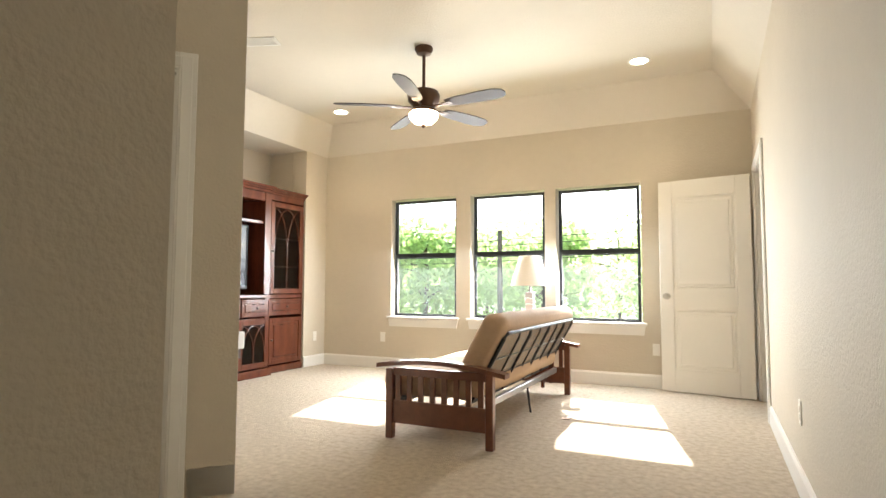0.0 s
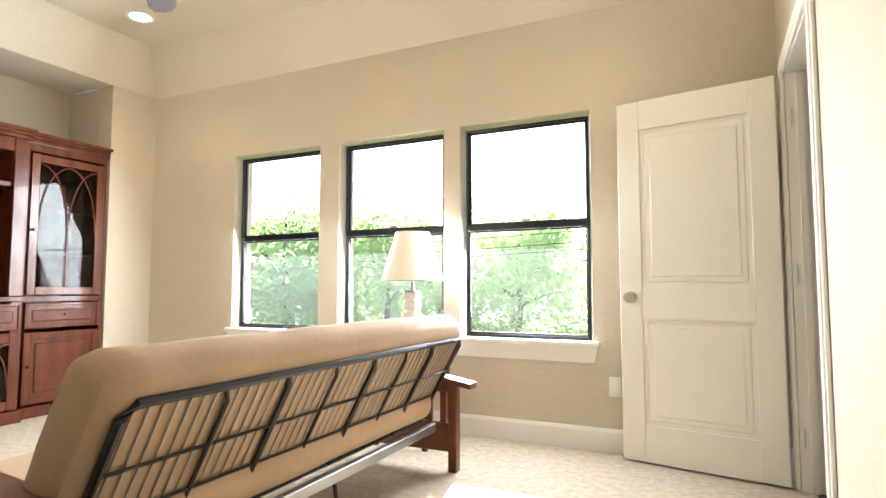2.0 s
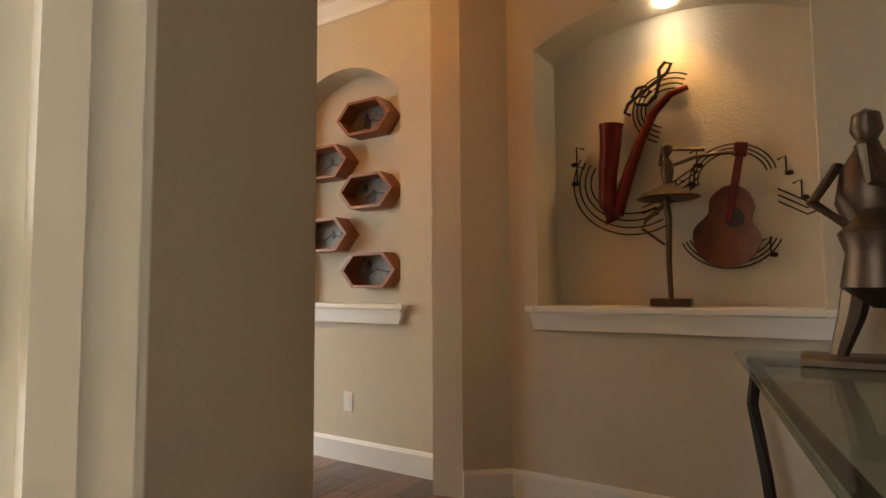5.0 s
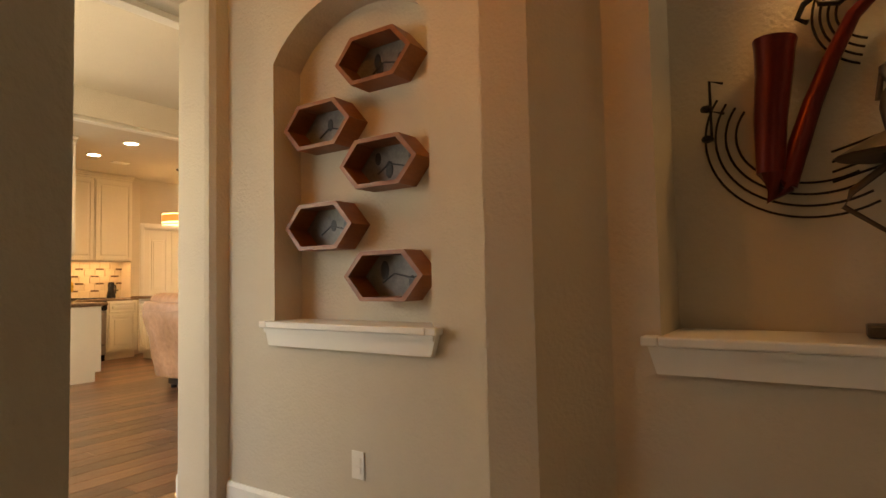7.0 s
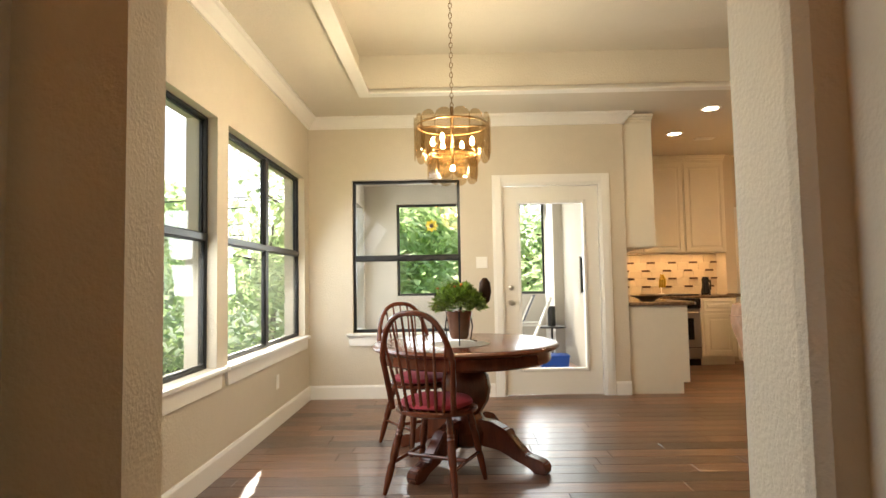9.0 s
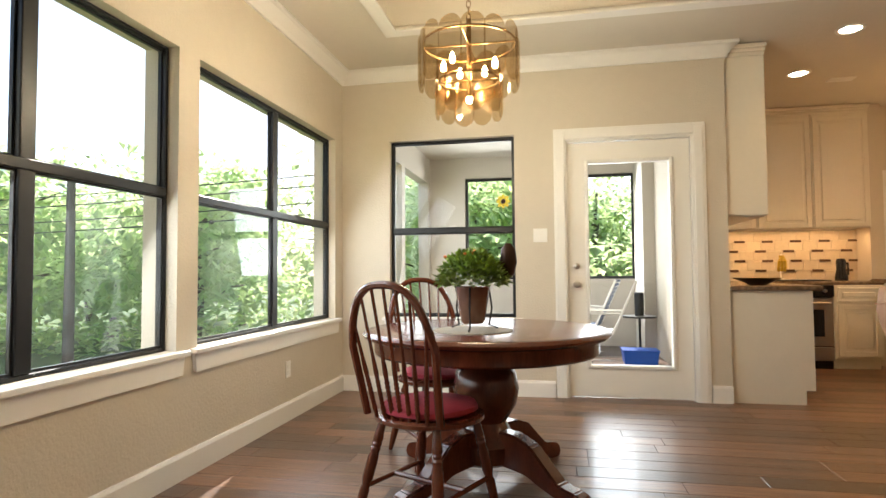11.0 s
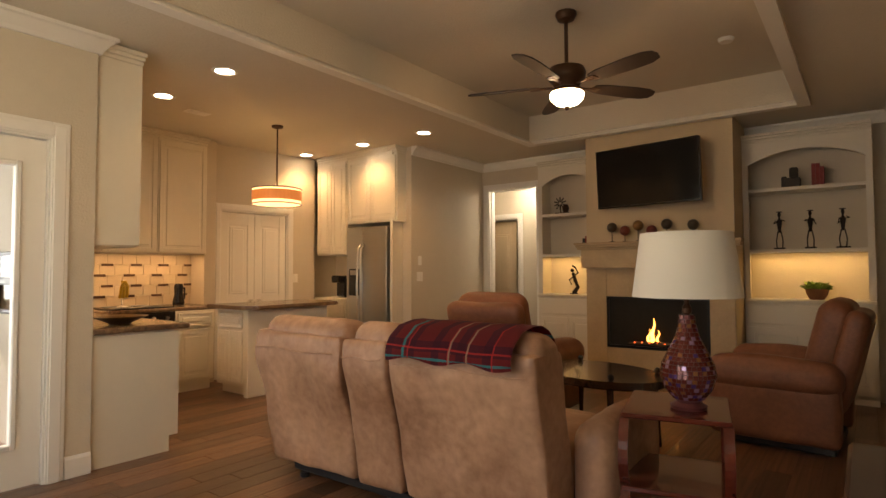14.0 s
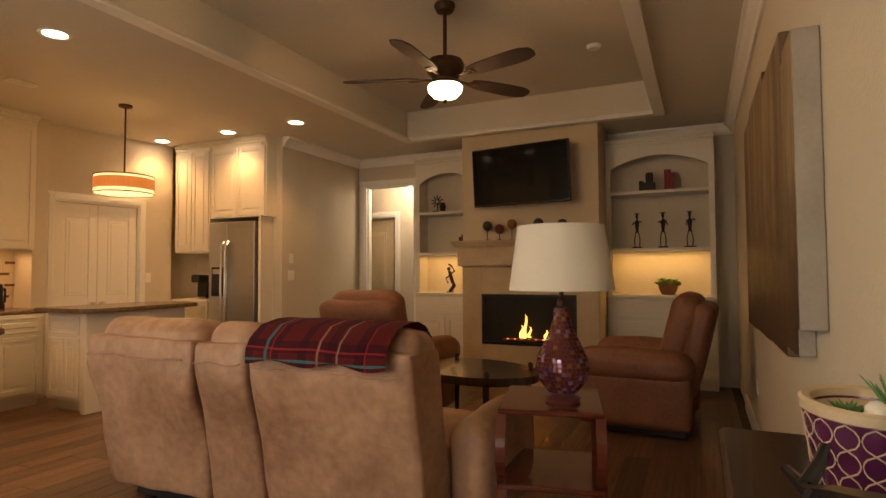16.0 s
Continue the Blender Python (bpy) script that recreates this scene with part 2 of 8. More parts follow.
def run(bm, path, profile, closed=False):
    """A moulding: profile of (out, up) carried along a level path of (x, y, z); out lies to the left of the way."""
    pts = [Vector(p) for p in path]
    n = len(pts)
    rings = []
    for i, p in enumerate(pts):
        before = pts[i] - pts[i - 1] if (i or closed) else pts[1] - pts[0]
        after = pts[(i + 1) % n] - pts[i] if (i < n - 1 or closed) else pts[-1] - pts[-2]
        na = Vector((-before.y, before.x, 0)).normalized()
        nb = Vector((-after.y, after.x, 0)).normalized()
        mid = (na + nb).normalized()
        mid = mid / max(0.3, mid.dot(na))
        rings.append([bm.verts.new(p + o * mid + Vector((0, 0, u))) for o, u in profile])
    k = len(profile)
    pairs = list(zip(rings, rings[1:])) + ([(rings[-1], rings[0])] if closed else [])
    faces = []
    for a, b in pairs:
        for j in range(k):
            faces.append(bm.faces.new((a[j], a[(j + 1) % k], b[(j + 1) % k], b[j])))
    if not closed:
        faces += [bm.faces.new(rings[0]), bm.faces.new(rings[-1][::-1])]
    bmesh.ops.recalc_face_normals(bm, faces=faces)
    return bm


def holed(bm, axis, c0, c1, a0, a1, z0, z1, holes=()):
    """A wall between c0 and c1 along an axis, from a0 to a1, with rectangular openings right through it."""
    cuts_a = sorted({a0, a1, *[v for h in holes for v in h[:2] if a0 < v < a1]})
    for s, e in zip(cuts_a, cuts_a[1:]):
        mid = (s + e) / 2
        gaps = sorted((h[2], h[3]) for h in holes if h[0] < mid < h[1])
        z = z0
        for g0, g1 in gaps + [(z1, z1)]:
            if g0 > z + 1e-4:
                box(bm, *((s, e, c0, c1) if axis == "y" else (c0, c1, s, e)), z, min(g0, z1))
            z = max(z, g1)
    return bm


def wall(name, axis, c0, c1, a0, a1, z0, z1, holes=(), mat=None, label="beige textured plaster wall"):
    bm = holed(B(), axis, c0, c1, a0, a1, z0, z1, holes)
    bmesh.ops.remove_doubles(bm, verts=bm.verts, dist=1e-4)
    return struct(name, bm, mat or M_WALL, label, "wall")


CROWN = [(0, 0), (0.0, -0.11), (0.018, -0.11), (0.03, -0.085), (0.055, -0.055), (0.075, -0.03), (0.095, -0.022), (0.095, 0)]
BASE = [(0, 0), (0.016, 0), (0.016, 0.115), (0.008, 0.135), (0, 0.135)]
CASING = [(0, 0), (0.02, 0), (0.024, 0.02), (0.016, 0.05), (0.022, 0.085), (0, 0.09)]

# ---- the shell ----
H = 2.84      # ceiling of the main room
# bedroom: x -4.51..0.44, y -1.6..5.72
bm = B()
box(bm, -5.4, 0.50, -2.2, 5.72, -0.2, 0.0)
struct("floor_bedroom", bm, M_CARPET, "beige cut-pile carpet over the bedroom floor", "carpet")
BW = [(-3.49, -2.65), (-2.43, -1.59), (-1.43, -0.59)]
wall("wall_north_bedroom", "y", 5.72, 5.92, -5.4, 0.44, 0, 3.3, [(a - 0.02, b + 0.02, 0.62, 2.07) for a, b in BW])
wall("wall_east_bedroom", "x", 0.44, 0.56, -2.2, 5.92, 0, 3.3, [(4.59, 5.45, 0, 2.045)])
wall("wall_west_bedroom", "x", -4.71, -4.51, 5.30, 5.72, 0, 2.70)
# South of y 1.2 unseen: run on to keep sky light out of the closet.
wall("wall_recess_back", "x", -5.3, -5.1, -2.2, 5.30, 0, 2.70)
wall("wall_recess_end", "y", 5.302, 5.42, -5.3, -4.72, 0, 2.70)
wall("wall_south_bedroom", "y", -2.2, -2.0, -5.098, 0.44, 0, 3.3)
# closet block with its doorway
bm = B()
D45 = Matrix.Translation((-2.02, 1.77, 0)) @ Matrix.Rotation(radians(-135), 4, "Z")   # x runs along the angled wall, y into the bedroom
holed(bm, "y", -0.12, 0.0, 0.0, 1.9, 0, 3.3, [(0.30, 1.06, 0, 2.045)])
bmesh.ops.transform(bm, matrix=D45, verts=bm.verts)
prism(bm, [(-2.02, 1.77), (-2.105, 1.855), (-5.1, 1.855), (-5.1, 1.77)], 0, 2.7)
struct("wall_closet", bm, M_WALL, "beige angled plaster wall with a doorway", "wall")
bm = B()
box(bm, -4.0, -0.73, 0.20, 0.33, 0, 3.3)
box(bm, -0.85, -0.73, -2.0, 0.20, 0, 3.3)
struct("wall_entry", bm, M_WALL, "beige plaster wall corner of the entry passage", "wall")
# ceiling: flat field with sloping sides
bm = B()
x0, x1, y0, y1, zt, zb, sl = -4.51, 0.44, -2.0, 5.72, 3.02, 2.70, 0.32
box(bm, x0, x1, y0, y1, zt, zt + 0.15)
prism(bm, [(x0, zb), (x0 + sl, zt), (x0, zt)], y0, y1, "y")
prism(bm, [(x1, zb), (x1, zt), (x1 - sl, zt)], y0, y1, "y")
prism(bm, [(y1, zb), (y1, zt), (y1 - sl, zt)], x0, x1, "x")
prism(bm, [(y0, zb), (y0 + sl, zt), (y0, zt)], x0, x1, "x")
struct("ceiling_bedroom", bm, M_CEIL, "white ceiling with sloped sides", "ceiling")
bm = B()
box(bm, -5.3, -4.51, -2.0, 5.30, 2.70, 2.95)
struct("ceiling_recess", bm, M_CEIL, "dropped white soffit over the cabinet recess", "ceiling")

# hall
bm = B()
box(bm, 0.50, 3.9, 3.6, 8.4, -0.2, -0.004)
struct("subfloor_hall", bm, M_GROUT, "dark floor joints under the planks", "floor")
bm = B()
box(bm, 0.50, 12.4, 8.4, 17.0, -0.2, -0.004)
struct("subfloor_main", bm, M_GROUT, "dark floor joints under the planks", "floor")
bm = B()
prism(bm, [(0.562, 5.53), (1.212, 5.915), (1.40, 6.40), (1.30, 6.48), (1.05, 6.48), (0.562, 6.2)], 0, H)
struct("wall_hall_angled", bm, M_WALL, "beige plaster wall set at an angle", "wall")
wall("wall_hall_west", "x", 1.22, 1.36, 6.48, 7.87, 0, H)
wall("wall_hall_recess", "x", 0.95, 1.05, 7.87, 8.35, 0, H)
wall("wall_hall_return", "y", 7.77, 7.868, 0.95, 1.22, 0, H)
wall("wall_opening_west", "y", 8.35, 8.53, 0.65, 1.33, 0, H)
wall("wall_opening_pier", "y", 8.35, 8.53, 2.83, 3.0, 0, 3.2)
wall("wall_south_main", "y", 8.30, 8.45, 3.302, 10.4, 0, 3.2)
wall("wall_south_link", "y", 8.352, 8.45, 3.0, 3.302, 0, 3.2)
bm = B()
box(bm, 1.33, 2.83, 8.35, 8.53, 2.62, H)
struct("wall_opening_head", bm, M_WALL, "beige plaster head over the wide opening", "wall")
# hexagon wall with an arched niche
HX = 2.92
NY0, NY1, NZ0, NZS, NZT = 6.97, 7.88, 0.93, 2.17, 2.40


def arch(y0, y1, zs, zt, n=14):
    """Points of a low arch from y1 to y0, springing at zs, with its crown at zt."""
    c = (y0 + y1) / 2
    w = (y1 - y0) / 2
    h = zt - zs
    r = (w * w + h * h) / (2 * h)
    a = math.asin(min(1, w / r))
    return [(c + r * math.sin(a - 2 * a * k / n), zt - r + r * math.cos(a - 2 * a * k / n)) for k in range(n + 1)]


def arched_wall(name, x0, x1, a0, a1, n0, n1, nz0, zs, zt, top, depth, label):
    """A wall facing -x with an arched niche sunk into it."""
    bm = B()
    box(bm, x0, x1, a0, n0, 0, top)
    box(bm, x0, x1, n1, a1, 0, top)
    box(bm, x0, x1, n0, n1, 0, nz0)
    pts = arch(n0, n1, zs, zt)
    prism(bm, [(n1, top)] + pts + [(n0, top)], x0, x1, "x")
    box(bm, x0 + depth, x1, n0, n1, nz0, zt + 0.02)
    return struct(name, bm, M_WALL, label, "wall")


arched_wall("wall_hex_niche", HX, 3.3, 6.62, 8.35, NY0, NY1, NZ0, NZS, NZT, H, 0.17, "beige plaster wall with an arched niche")
arched_wall("wall_sax_niche", 2.92, 3.7, 3.6, 6.47, 4.96, 6.13, 0.93, 2.22, 2.36, H, 0.27, "beige plaster wall with a deep arched niche")
bm = B()
prism(bm, [(2.735, 6.63), (2.76, 6.47), (2.92, 6.28), (3.3, 6.28), (3.3, 6.63)], 0, H)
struct("wall_hall_column", bm, M_WALL, "beige plaster column with rounded edges", "wall")
bm = B()
prism(bm, [(2.92, 8.23), (2.86, 8.245), (2.835, 8.27), (2.83, 8.30), (2.83, 8.35), (3.0, 8.35), (3.0, 8.23)], 0, H)
struct("wall_opening_column", bm, M_WALL, "beige plaster pier at the wide opening", "wall")
wall("wall_hall_south", "y", 3.4, 3.6, 0.56, 3.7, 0, H)
bm = B()
box(bm, 0.56, 3.7, 3.4, 8.35, H, H + 0.15)
struct("ceiling_hall", bm, M_CEIL, "white hall ceiling", "ceiling")

# main room: dining, living, kitchen
wall("wall_west_dining", "x", 0.45, 0.65, 8.53, 12.95, 0, 3.3, [(8.95, 10.51, 0.65, 2.20), (10.68, 12.60, 0.65, 2.20)])
wall("wall_north_dining", "y", 12.77, 12.95, 0.65, 3.86, 0, 3.3, [(1.09, 2.19, 0.65, 2.2), (2.61, 3.61, 0, 2.13)])
wall("wall_north_kitchen", "y", 15.2, 15.4, 3.86, 10.4, 0, 3.3)
wall("wall_west_kitchen", "x", 3.74, 3.86, 12.95, 15.4, 0, 3.3, [(13.15, 14.35, 0.97, 1.45)])
wall("wall_fridge_side", "y", 13.22, 13.36, 7.62, 9.25, 0, H)
wall("wall_east_main", "x", 9.25, 9.40, 8.45, 13.36, 0, 3.3, [(12.33, 13.12, 0, 2.46)])
wall("wall_kitchen_east", "x", 8.2, 8.35, 13.36, 15.2, 0, H)
struct("wall_chimney", holed(B(), "x", 8.48, 9.25, 9.765, 11.305, 0, H), M_BREAST, "tan plaster chimney breast", "wall")
# ceilings with raised trays
TRAY = (1.30, 8.42, 9.10, 12.0)
bm = B()
xs = sorted({0.65, 9.40, TRAY[0], TRAY[1]})
ys = sorted({8.40, 8.53, 15.4, TRAY[2], TRAY[3]})
for xa, xb in zip(xs, xs[1:]):
    for ya, yb in zip(ys, ys[1:]):
        cx, cy = (xa + xb) / 2, (ya + yb) / 2
        if not (TRAY[0] < cx < TRAY[1] and TRAY[2] < cy < TRAY[3]):
            box(bm, xa, xb, ya, yb, H, H + 0.1)
for t in (TRAY,):
    box(bm, t[0] - 0.1, t[1] + 0.1, t[2] - 0.1, t[3] + 0.1, H + 0.34, H + 0.44)
    holed(bm, "y", t[2] - 0.1, t[2], t[0] - 0.1, t[1] + 0.1, H + 0.1, H + 0.34)
    holed(bm, "y", t[3], t[3] + 0.1, t[0] - 0.1, t[1] + 0.1, H + 0.1, H + 0.34)
    holed(bm, "x", t[0] - 0.1, t[0], t[2], t[3], H + 0.1, H + 0.34)
    holed(bm, "x", t[1], t[1] + 0.1, t[2], t[3], H + 0.1, H + 0.34)
struct("ceiling_main", bm, M_CEIL, "white ceiling with one long raised tray", "ceiling")

# ground outside
bm = B()
bmesh.ops.create_grid(bm, x_segments=2, y_segments=2, size=400)
bmesh.ops.translate(bm, verts=bm.verts, vec=(0, 0, -0.6))
struct("ground", bm, M_GRASS, "green lawn outside the house", "grass")

# ---- windows, doors and trim ----
def window(name, m, w, z0, z1, rail, mullion=False, sill=True, label="black-framed sash window in a plaster opening", depth=0.12, screen=True):
    """A window in local axes: x along the wall from 0 to w, y out of the room, z up; the wall's face lies at y = 0."""
    win = thing(name, label, "window", "", "structure")
    win.matrix_basis = m
    f = 0.020
    bm = B()
    d0, d1 = depth - 0.06, depth - 0.01
    box(bm, 0, f, d0, d1, z0, z1, 0.004)
    box(bm, w - f, w, d0, d1, z0, z1, 0.004)
    box(bm, f, w - f, d0, d1, z0, z0 + f, 0.004)
    box(bm, f, w - f, d0, d1, z1 - f, z1, 0.004)
    part("window_frame", bm, M_BLACK, win)
    bm = B()
    box(bm, f, w - f, d0 - 0.012, d1 - 0.01, rail - 0.022, rail + 0.022, 0.004)
    part("meeting_rail", bm, M_BLACK, win)
    bm = B()
    box(bm, w / 2 - 0.03, w / 2 + 0.03, d0 + 0.004, d1 - 0.014, rail + 0.034, rail + 0.046, 0.003)
    part("sash_lock", bm, M_CHROME, win)
    if mullion:
        bm = B()
        box(bm, w / 2 - 0.035, w / 2 + 0.035, d0 - 0.003, d1 - 0.012, z0 + f, z1 - f, 0.004)
        part("mullion", bm, M_BLACK, win)
    for a, b in (((f, w / 2 - 0.035), (w / 2 + 0.035, w - f)) if mullion else ((f, w - f),)):
        for c, d, off in ((z0 + f, rail - 0.022, 0.015), (rail + 0.022, z1 - f, 0.03)):
            bm = B()
            box(bm, a, b, d0 + off, d0 + off + 0.005, c, d)
            p = part("pane", bm, M_GLASS, win)
            p.visible_shadow = False
            bm = B()
            for g in ((a, a + 0.009, c, d), (b - 0.009, b, c, d), (a, b, c, c + 0.011), (a, b, d - 0.009, d)):
                box(bm, g[0], g[1], d0 + off - 0.006, d0 + off + 0.011, g[2], g[3])
            part("sash", bm, M_BLACK, win)
    if screen:
        bm = B()
        box(bm, f, w - f, depth - 0.006, depth - 0.004, z0 + f, rail)
        part("insect_screen", bm, M_MESH, win, "pale fine insect screen").visible_shadow = False
    if sill:
        bm = B()
        box(bm, -0.06, w + 0.06, -0.045, depth - 0.06, z0 - 0.03, z0 - 0.001, 0.006, segs=2)
        part("window_sill", bm, M_TRIM, win, "white painted sill board")
        bm = B()
        prism(bm, [(-0.045, z0 - 0.03), (w + 0.045, z0 - 0.03), (w + 0.03, z0 - 0.125), (-0.03, z0 - 0.125)], -0.02, -0.001, "y")
        part("apron", bm, M_TRIM, win)
    return win


def panel_door(name, m, w, h, label, panels, knob_x, mat=None, thick=0.036, knob_z=0.90):
    """A door leaf with sunk panels: x along its width, y through it, z up."""
    leaf = thing(name, label, "door", "", "structure")
    leaf.matrix_basis = m
    mat = mat or M_DOOR
    st = panels[0][0]
    bm = B()
    zs = sorted({0.0, h, *[v for p in panels for v in p[2:]]})
    box(bm, 0, st, 0, thick, 0, h, 0.003)
    box(bm, w - st, w, 0, thick, 0, h, 0.003)
    edges = [0.0] + [v for p in sorted(panels, key=lambda q: q[2]) for v in p[2:]] + [h]
    for a, b in zip(edges[::2], edges[1::2]):
        box(bm, st, w - st, 0.0005, thick - 0.0005, a, b)
    part("leaf_frame", bm, mat, leaf)
    for x0, x1, a, b in panels:
        bm = B()
        box(bm, x0, x1, 0.011, thick - 0.011, a, b)
        for g in range(2):
            q = 0.022 + 0.03 * g
            box(bm, x0 + q, x1 - q, 0.006 - 0.004 * g, thick - 0.006 + 0.004 * g, a + q, b - q, 0.006)
        part("panel", bm, mat, leaf)
    for side in (0, 1):
        bm = B()
        s = -1 if side == 0 else 1
        y = 0 if side == 0 else thick
        prof = [(0.032, 0), (0.032, 0.006), (0.012, 0.010), (0.011, 0.032), (0.024, 0.042), (0.029, 0.055), (0.024, 0.068), (0, 0.072)]
        lathe(bm, prof, 20, m=Matrix.Translation((knob_x, y, knob_z)) @ Matrix.Rotation(radians(90 if s < 0 else -90), 4, "X"))
        part("knob", bm, M_CHROME, leaf, "brushed nickel knob", True)
    return leaf


def casing(name, m, w, h, jamb=0.12, both=True, wide=0.085):
    """Jambs and moulded casing round a doorway: x across, y out of the room (wall face at 0)."""
    c = thing(name, "white painted door casing and jambs", "door frame", "", "structure")
    c.matrix_basis = m
    bm = B()
    box(bm, 0, 0.018, 0.001, jamb - 0.001, 0, h)
    box(bm, w - 0.018, w, 0.001, jamb - 0.001, 0, h)
    box(bm, 0.018, w - 0.018, 0.001, jamb - 0.001, h - 0.018, h)
    box(bm, 0.018, 0.03, 0.045, 0.075, 0, h - 0.018)
    box(bm, w - 0.03, w - 0.018, 0.045, 0.075, 0, h - 0.018)
    part("jamb", bm, M_TRIM, c)
    for y, s in ((0, -1),) + (((jamb, 1),) if both else ()):
        bm = B()
        for a, b, t in ((0.0, wide, 0.016), (0.012, wide - 0.022, 0.022)):
            y0, y1 = sorted((y + s * 0.001, y + s * t))
            box(bm, 0.006 - b, 0.006 - a, y0, y1, 0, h - 0.006 + b, 0.003)
            box(bm, w - 0.006 + a, w - 0.006 + b, y0, y1, 0, h - 0.006 + b, 0.003)
            box(bm, 0.006 - a, w - 0.006 + a, y0, y1, h - 0.006 + a, h - 0.006 + b, 0.003)
        part("casing", bm, M_TRIM, c)
    return c


def hinge(parent, x, y, z):
    bm = B()
    box(bm, x - 0.018, x + 0.018, y - 0.002, y + 0.002, z - 0.045, z + 0.045, 0.001)
    cyl(bm, (x, y, z - 0.05), (x, y, z + 0.05), 0.006, segs=10)
    part("hinge", bm, M_CHROME, parent)


def plate(name, m, label, kind="outlet", gangs=1):
    """A white wall plate facing -y."""
    t = thing(name, label, "outlet" if kind == "outlet" else "light switch")
    t.matrix_basis = m
    w = 0.07 + 0.046 * (gangs - 1)
    bm = B()
    box(bm, -w / 2, w / 2, -0.006, 0.0, -0.058, 0.058, 0.003, segs=2)
    part("cover", bm, M_PLASTIC, t)
    for g in range(gangs):
        x = (g - (gangs - 1) / 2) * 0.046
        for z in ((-0.02, 0.02) if kind == "outlet" else (0,)):
            bm = B()
            hh = 0.014 if kind == "outlet" else 0.033
            box(bm, x - 0.016, x + 0.016, -0.009, -0.0055, z - hh, z + hh, 0.002)
            part("socket" if kind == "outlet" else "rocker", bm, M_PLASTIC, t)
    return t


# bedroom windows (local y points out of the room)
for i, (a, b) in enumerate(BW):
    window("window_%d" % (i + 1), pose(a, 5.72, 0), b - a, 0.64, 2.05, 1.37)
# dining windows: wall faces +x, so local x runs north and y runs west
for i, (a, b) in enumerate(((8.95, 10.51), (10.68, 12.60))):
    window("window_%d" % (i + 4), Matrix(((0, -1, 0, 0.65), (1, 0, 0, a), (0, 0, 1, 0), (0, 0, 0, 1))), b - a, 0.65, 2.20, 1.45, True)
window("window_6", pose(1.09, 12.77, 0), 1.10, 0.65, 2.2, 1.40, label="black-framed window looking onto the porch", screen=False)

# bedroom door, open against the north wall
dm = Matrix.Translation((0.405, 5.47, 0.012)) @ Matrix.Rotation(radians(169), 4, "Z") @ Matrix.Translation((0, 0, 0))
dr = panel_door("door_1", dm, 0.805, 2.015, "white two-panel bedroom door standing open", [(0.125, 0.68, 0.20, 0.78), (0.125, 0.68, 0.96, 1.85)], 0.74)
c = casing("door_frame_1", Matrix(((0, 1, 0, 0.44), (1, 0, 0, 4.59), (0, 0, 1, 0), (0, 0, 0, 1))), 0.86, 2.045)
for z in (0.25, 1.03, 1.80):
    hinge(c, 0.85, 0.02, z)
bm = B()
box(bm, 0.0175, 0.0195, 0.02, 0.045, 0.87, 0.97)
part("strike_plate", bm, M_CHROME, c)
# closet door, ajar inwards
c = casing("door_frame_2", D45 @ Matrix.Translation((0.30, 0, 0)) @ Matrix.Diagonal((1, -1, 1, 1)), 0.76, 2.045)
for z in (0.25, 1.03, 1.80):
    hinge(c, 0.012, 0.10, z)
panel_door("door_2", Matrix.Translation((-2.352, 1.598, 0.012)) @ Matrix.Rotation(radians(187), 4, "Z"), 0.74, 2.01, "white two-panel closet door standing ajar", [(0.115, 0.625, 0.20, 0.78), (0.115, 0.625, 0.96, 1.85)], 0.68)

# patio door with a full glass light
pd = thing("door_3", "white patio door with a tall glass pane", "door", "", "structure", (2.632, 12.80, 0.01))
bm = B()
holed(bm, "y", 0.0, 0.045, 0.0, 0.956, 0, 2.095, [(0.165, 0.80, 0.26, 1.92)])
part("leaf_frame", bm, M_DOOR, pd)
bm = B()
for g in ((0.135, 0.165, 0.23, 1.95), (0.80, 0.83, 0.23, 1.95)):
    box(bm, g[0], g[1], -0.014, -0.001, g[2], g[3], 0.005)
for g in ((0.165, 0.80, 0.23, 0.26), (0.165, 0.80, 1.92, 1.95)):
    box(bm, g[0], g[1], -0.014, -0.001, g[2], g[3], 0.005)
part("glazing_bead", bm, M_TRIM, pd)
bm = B()
box(bm, 0.165, 0.80, 0.018, 0.024, 0.26, 1.92)
p = part("pane", bm, M_GLASS, pd)
p.visible_shadow = False
for z, r in ((0.92, 0.03), (1.07, 0.026)):
    bm = B()
    prof = [(r, 0), (r, 0.008), (0.012, 0.012), (0.012, 0.03), (0.026, 0.042), (0.026, 0.06), (0, 0.066)] if z < 1 else [(r, 0), (r, 0.014), (0.01, 0.02), (0, 0.03)]
    lathe(bm, prof, 18, m=Matrix.Translation((0.06, 0, z)) @ Matrix.Rotation(radians(90), 4, "X"))
    part("knob" if z < 1 else "deadbolt", bm, M_CHROME, pd, "brushed nickel knob", True)
casing("door_frame_3", pose(2.61, 12.77, 0), 1.00, 2.13, jamb=0.18, both=False, wide=0.10)

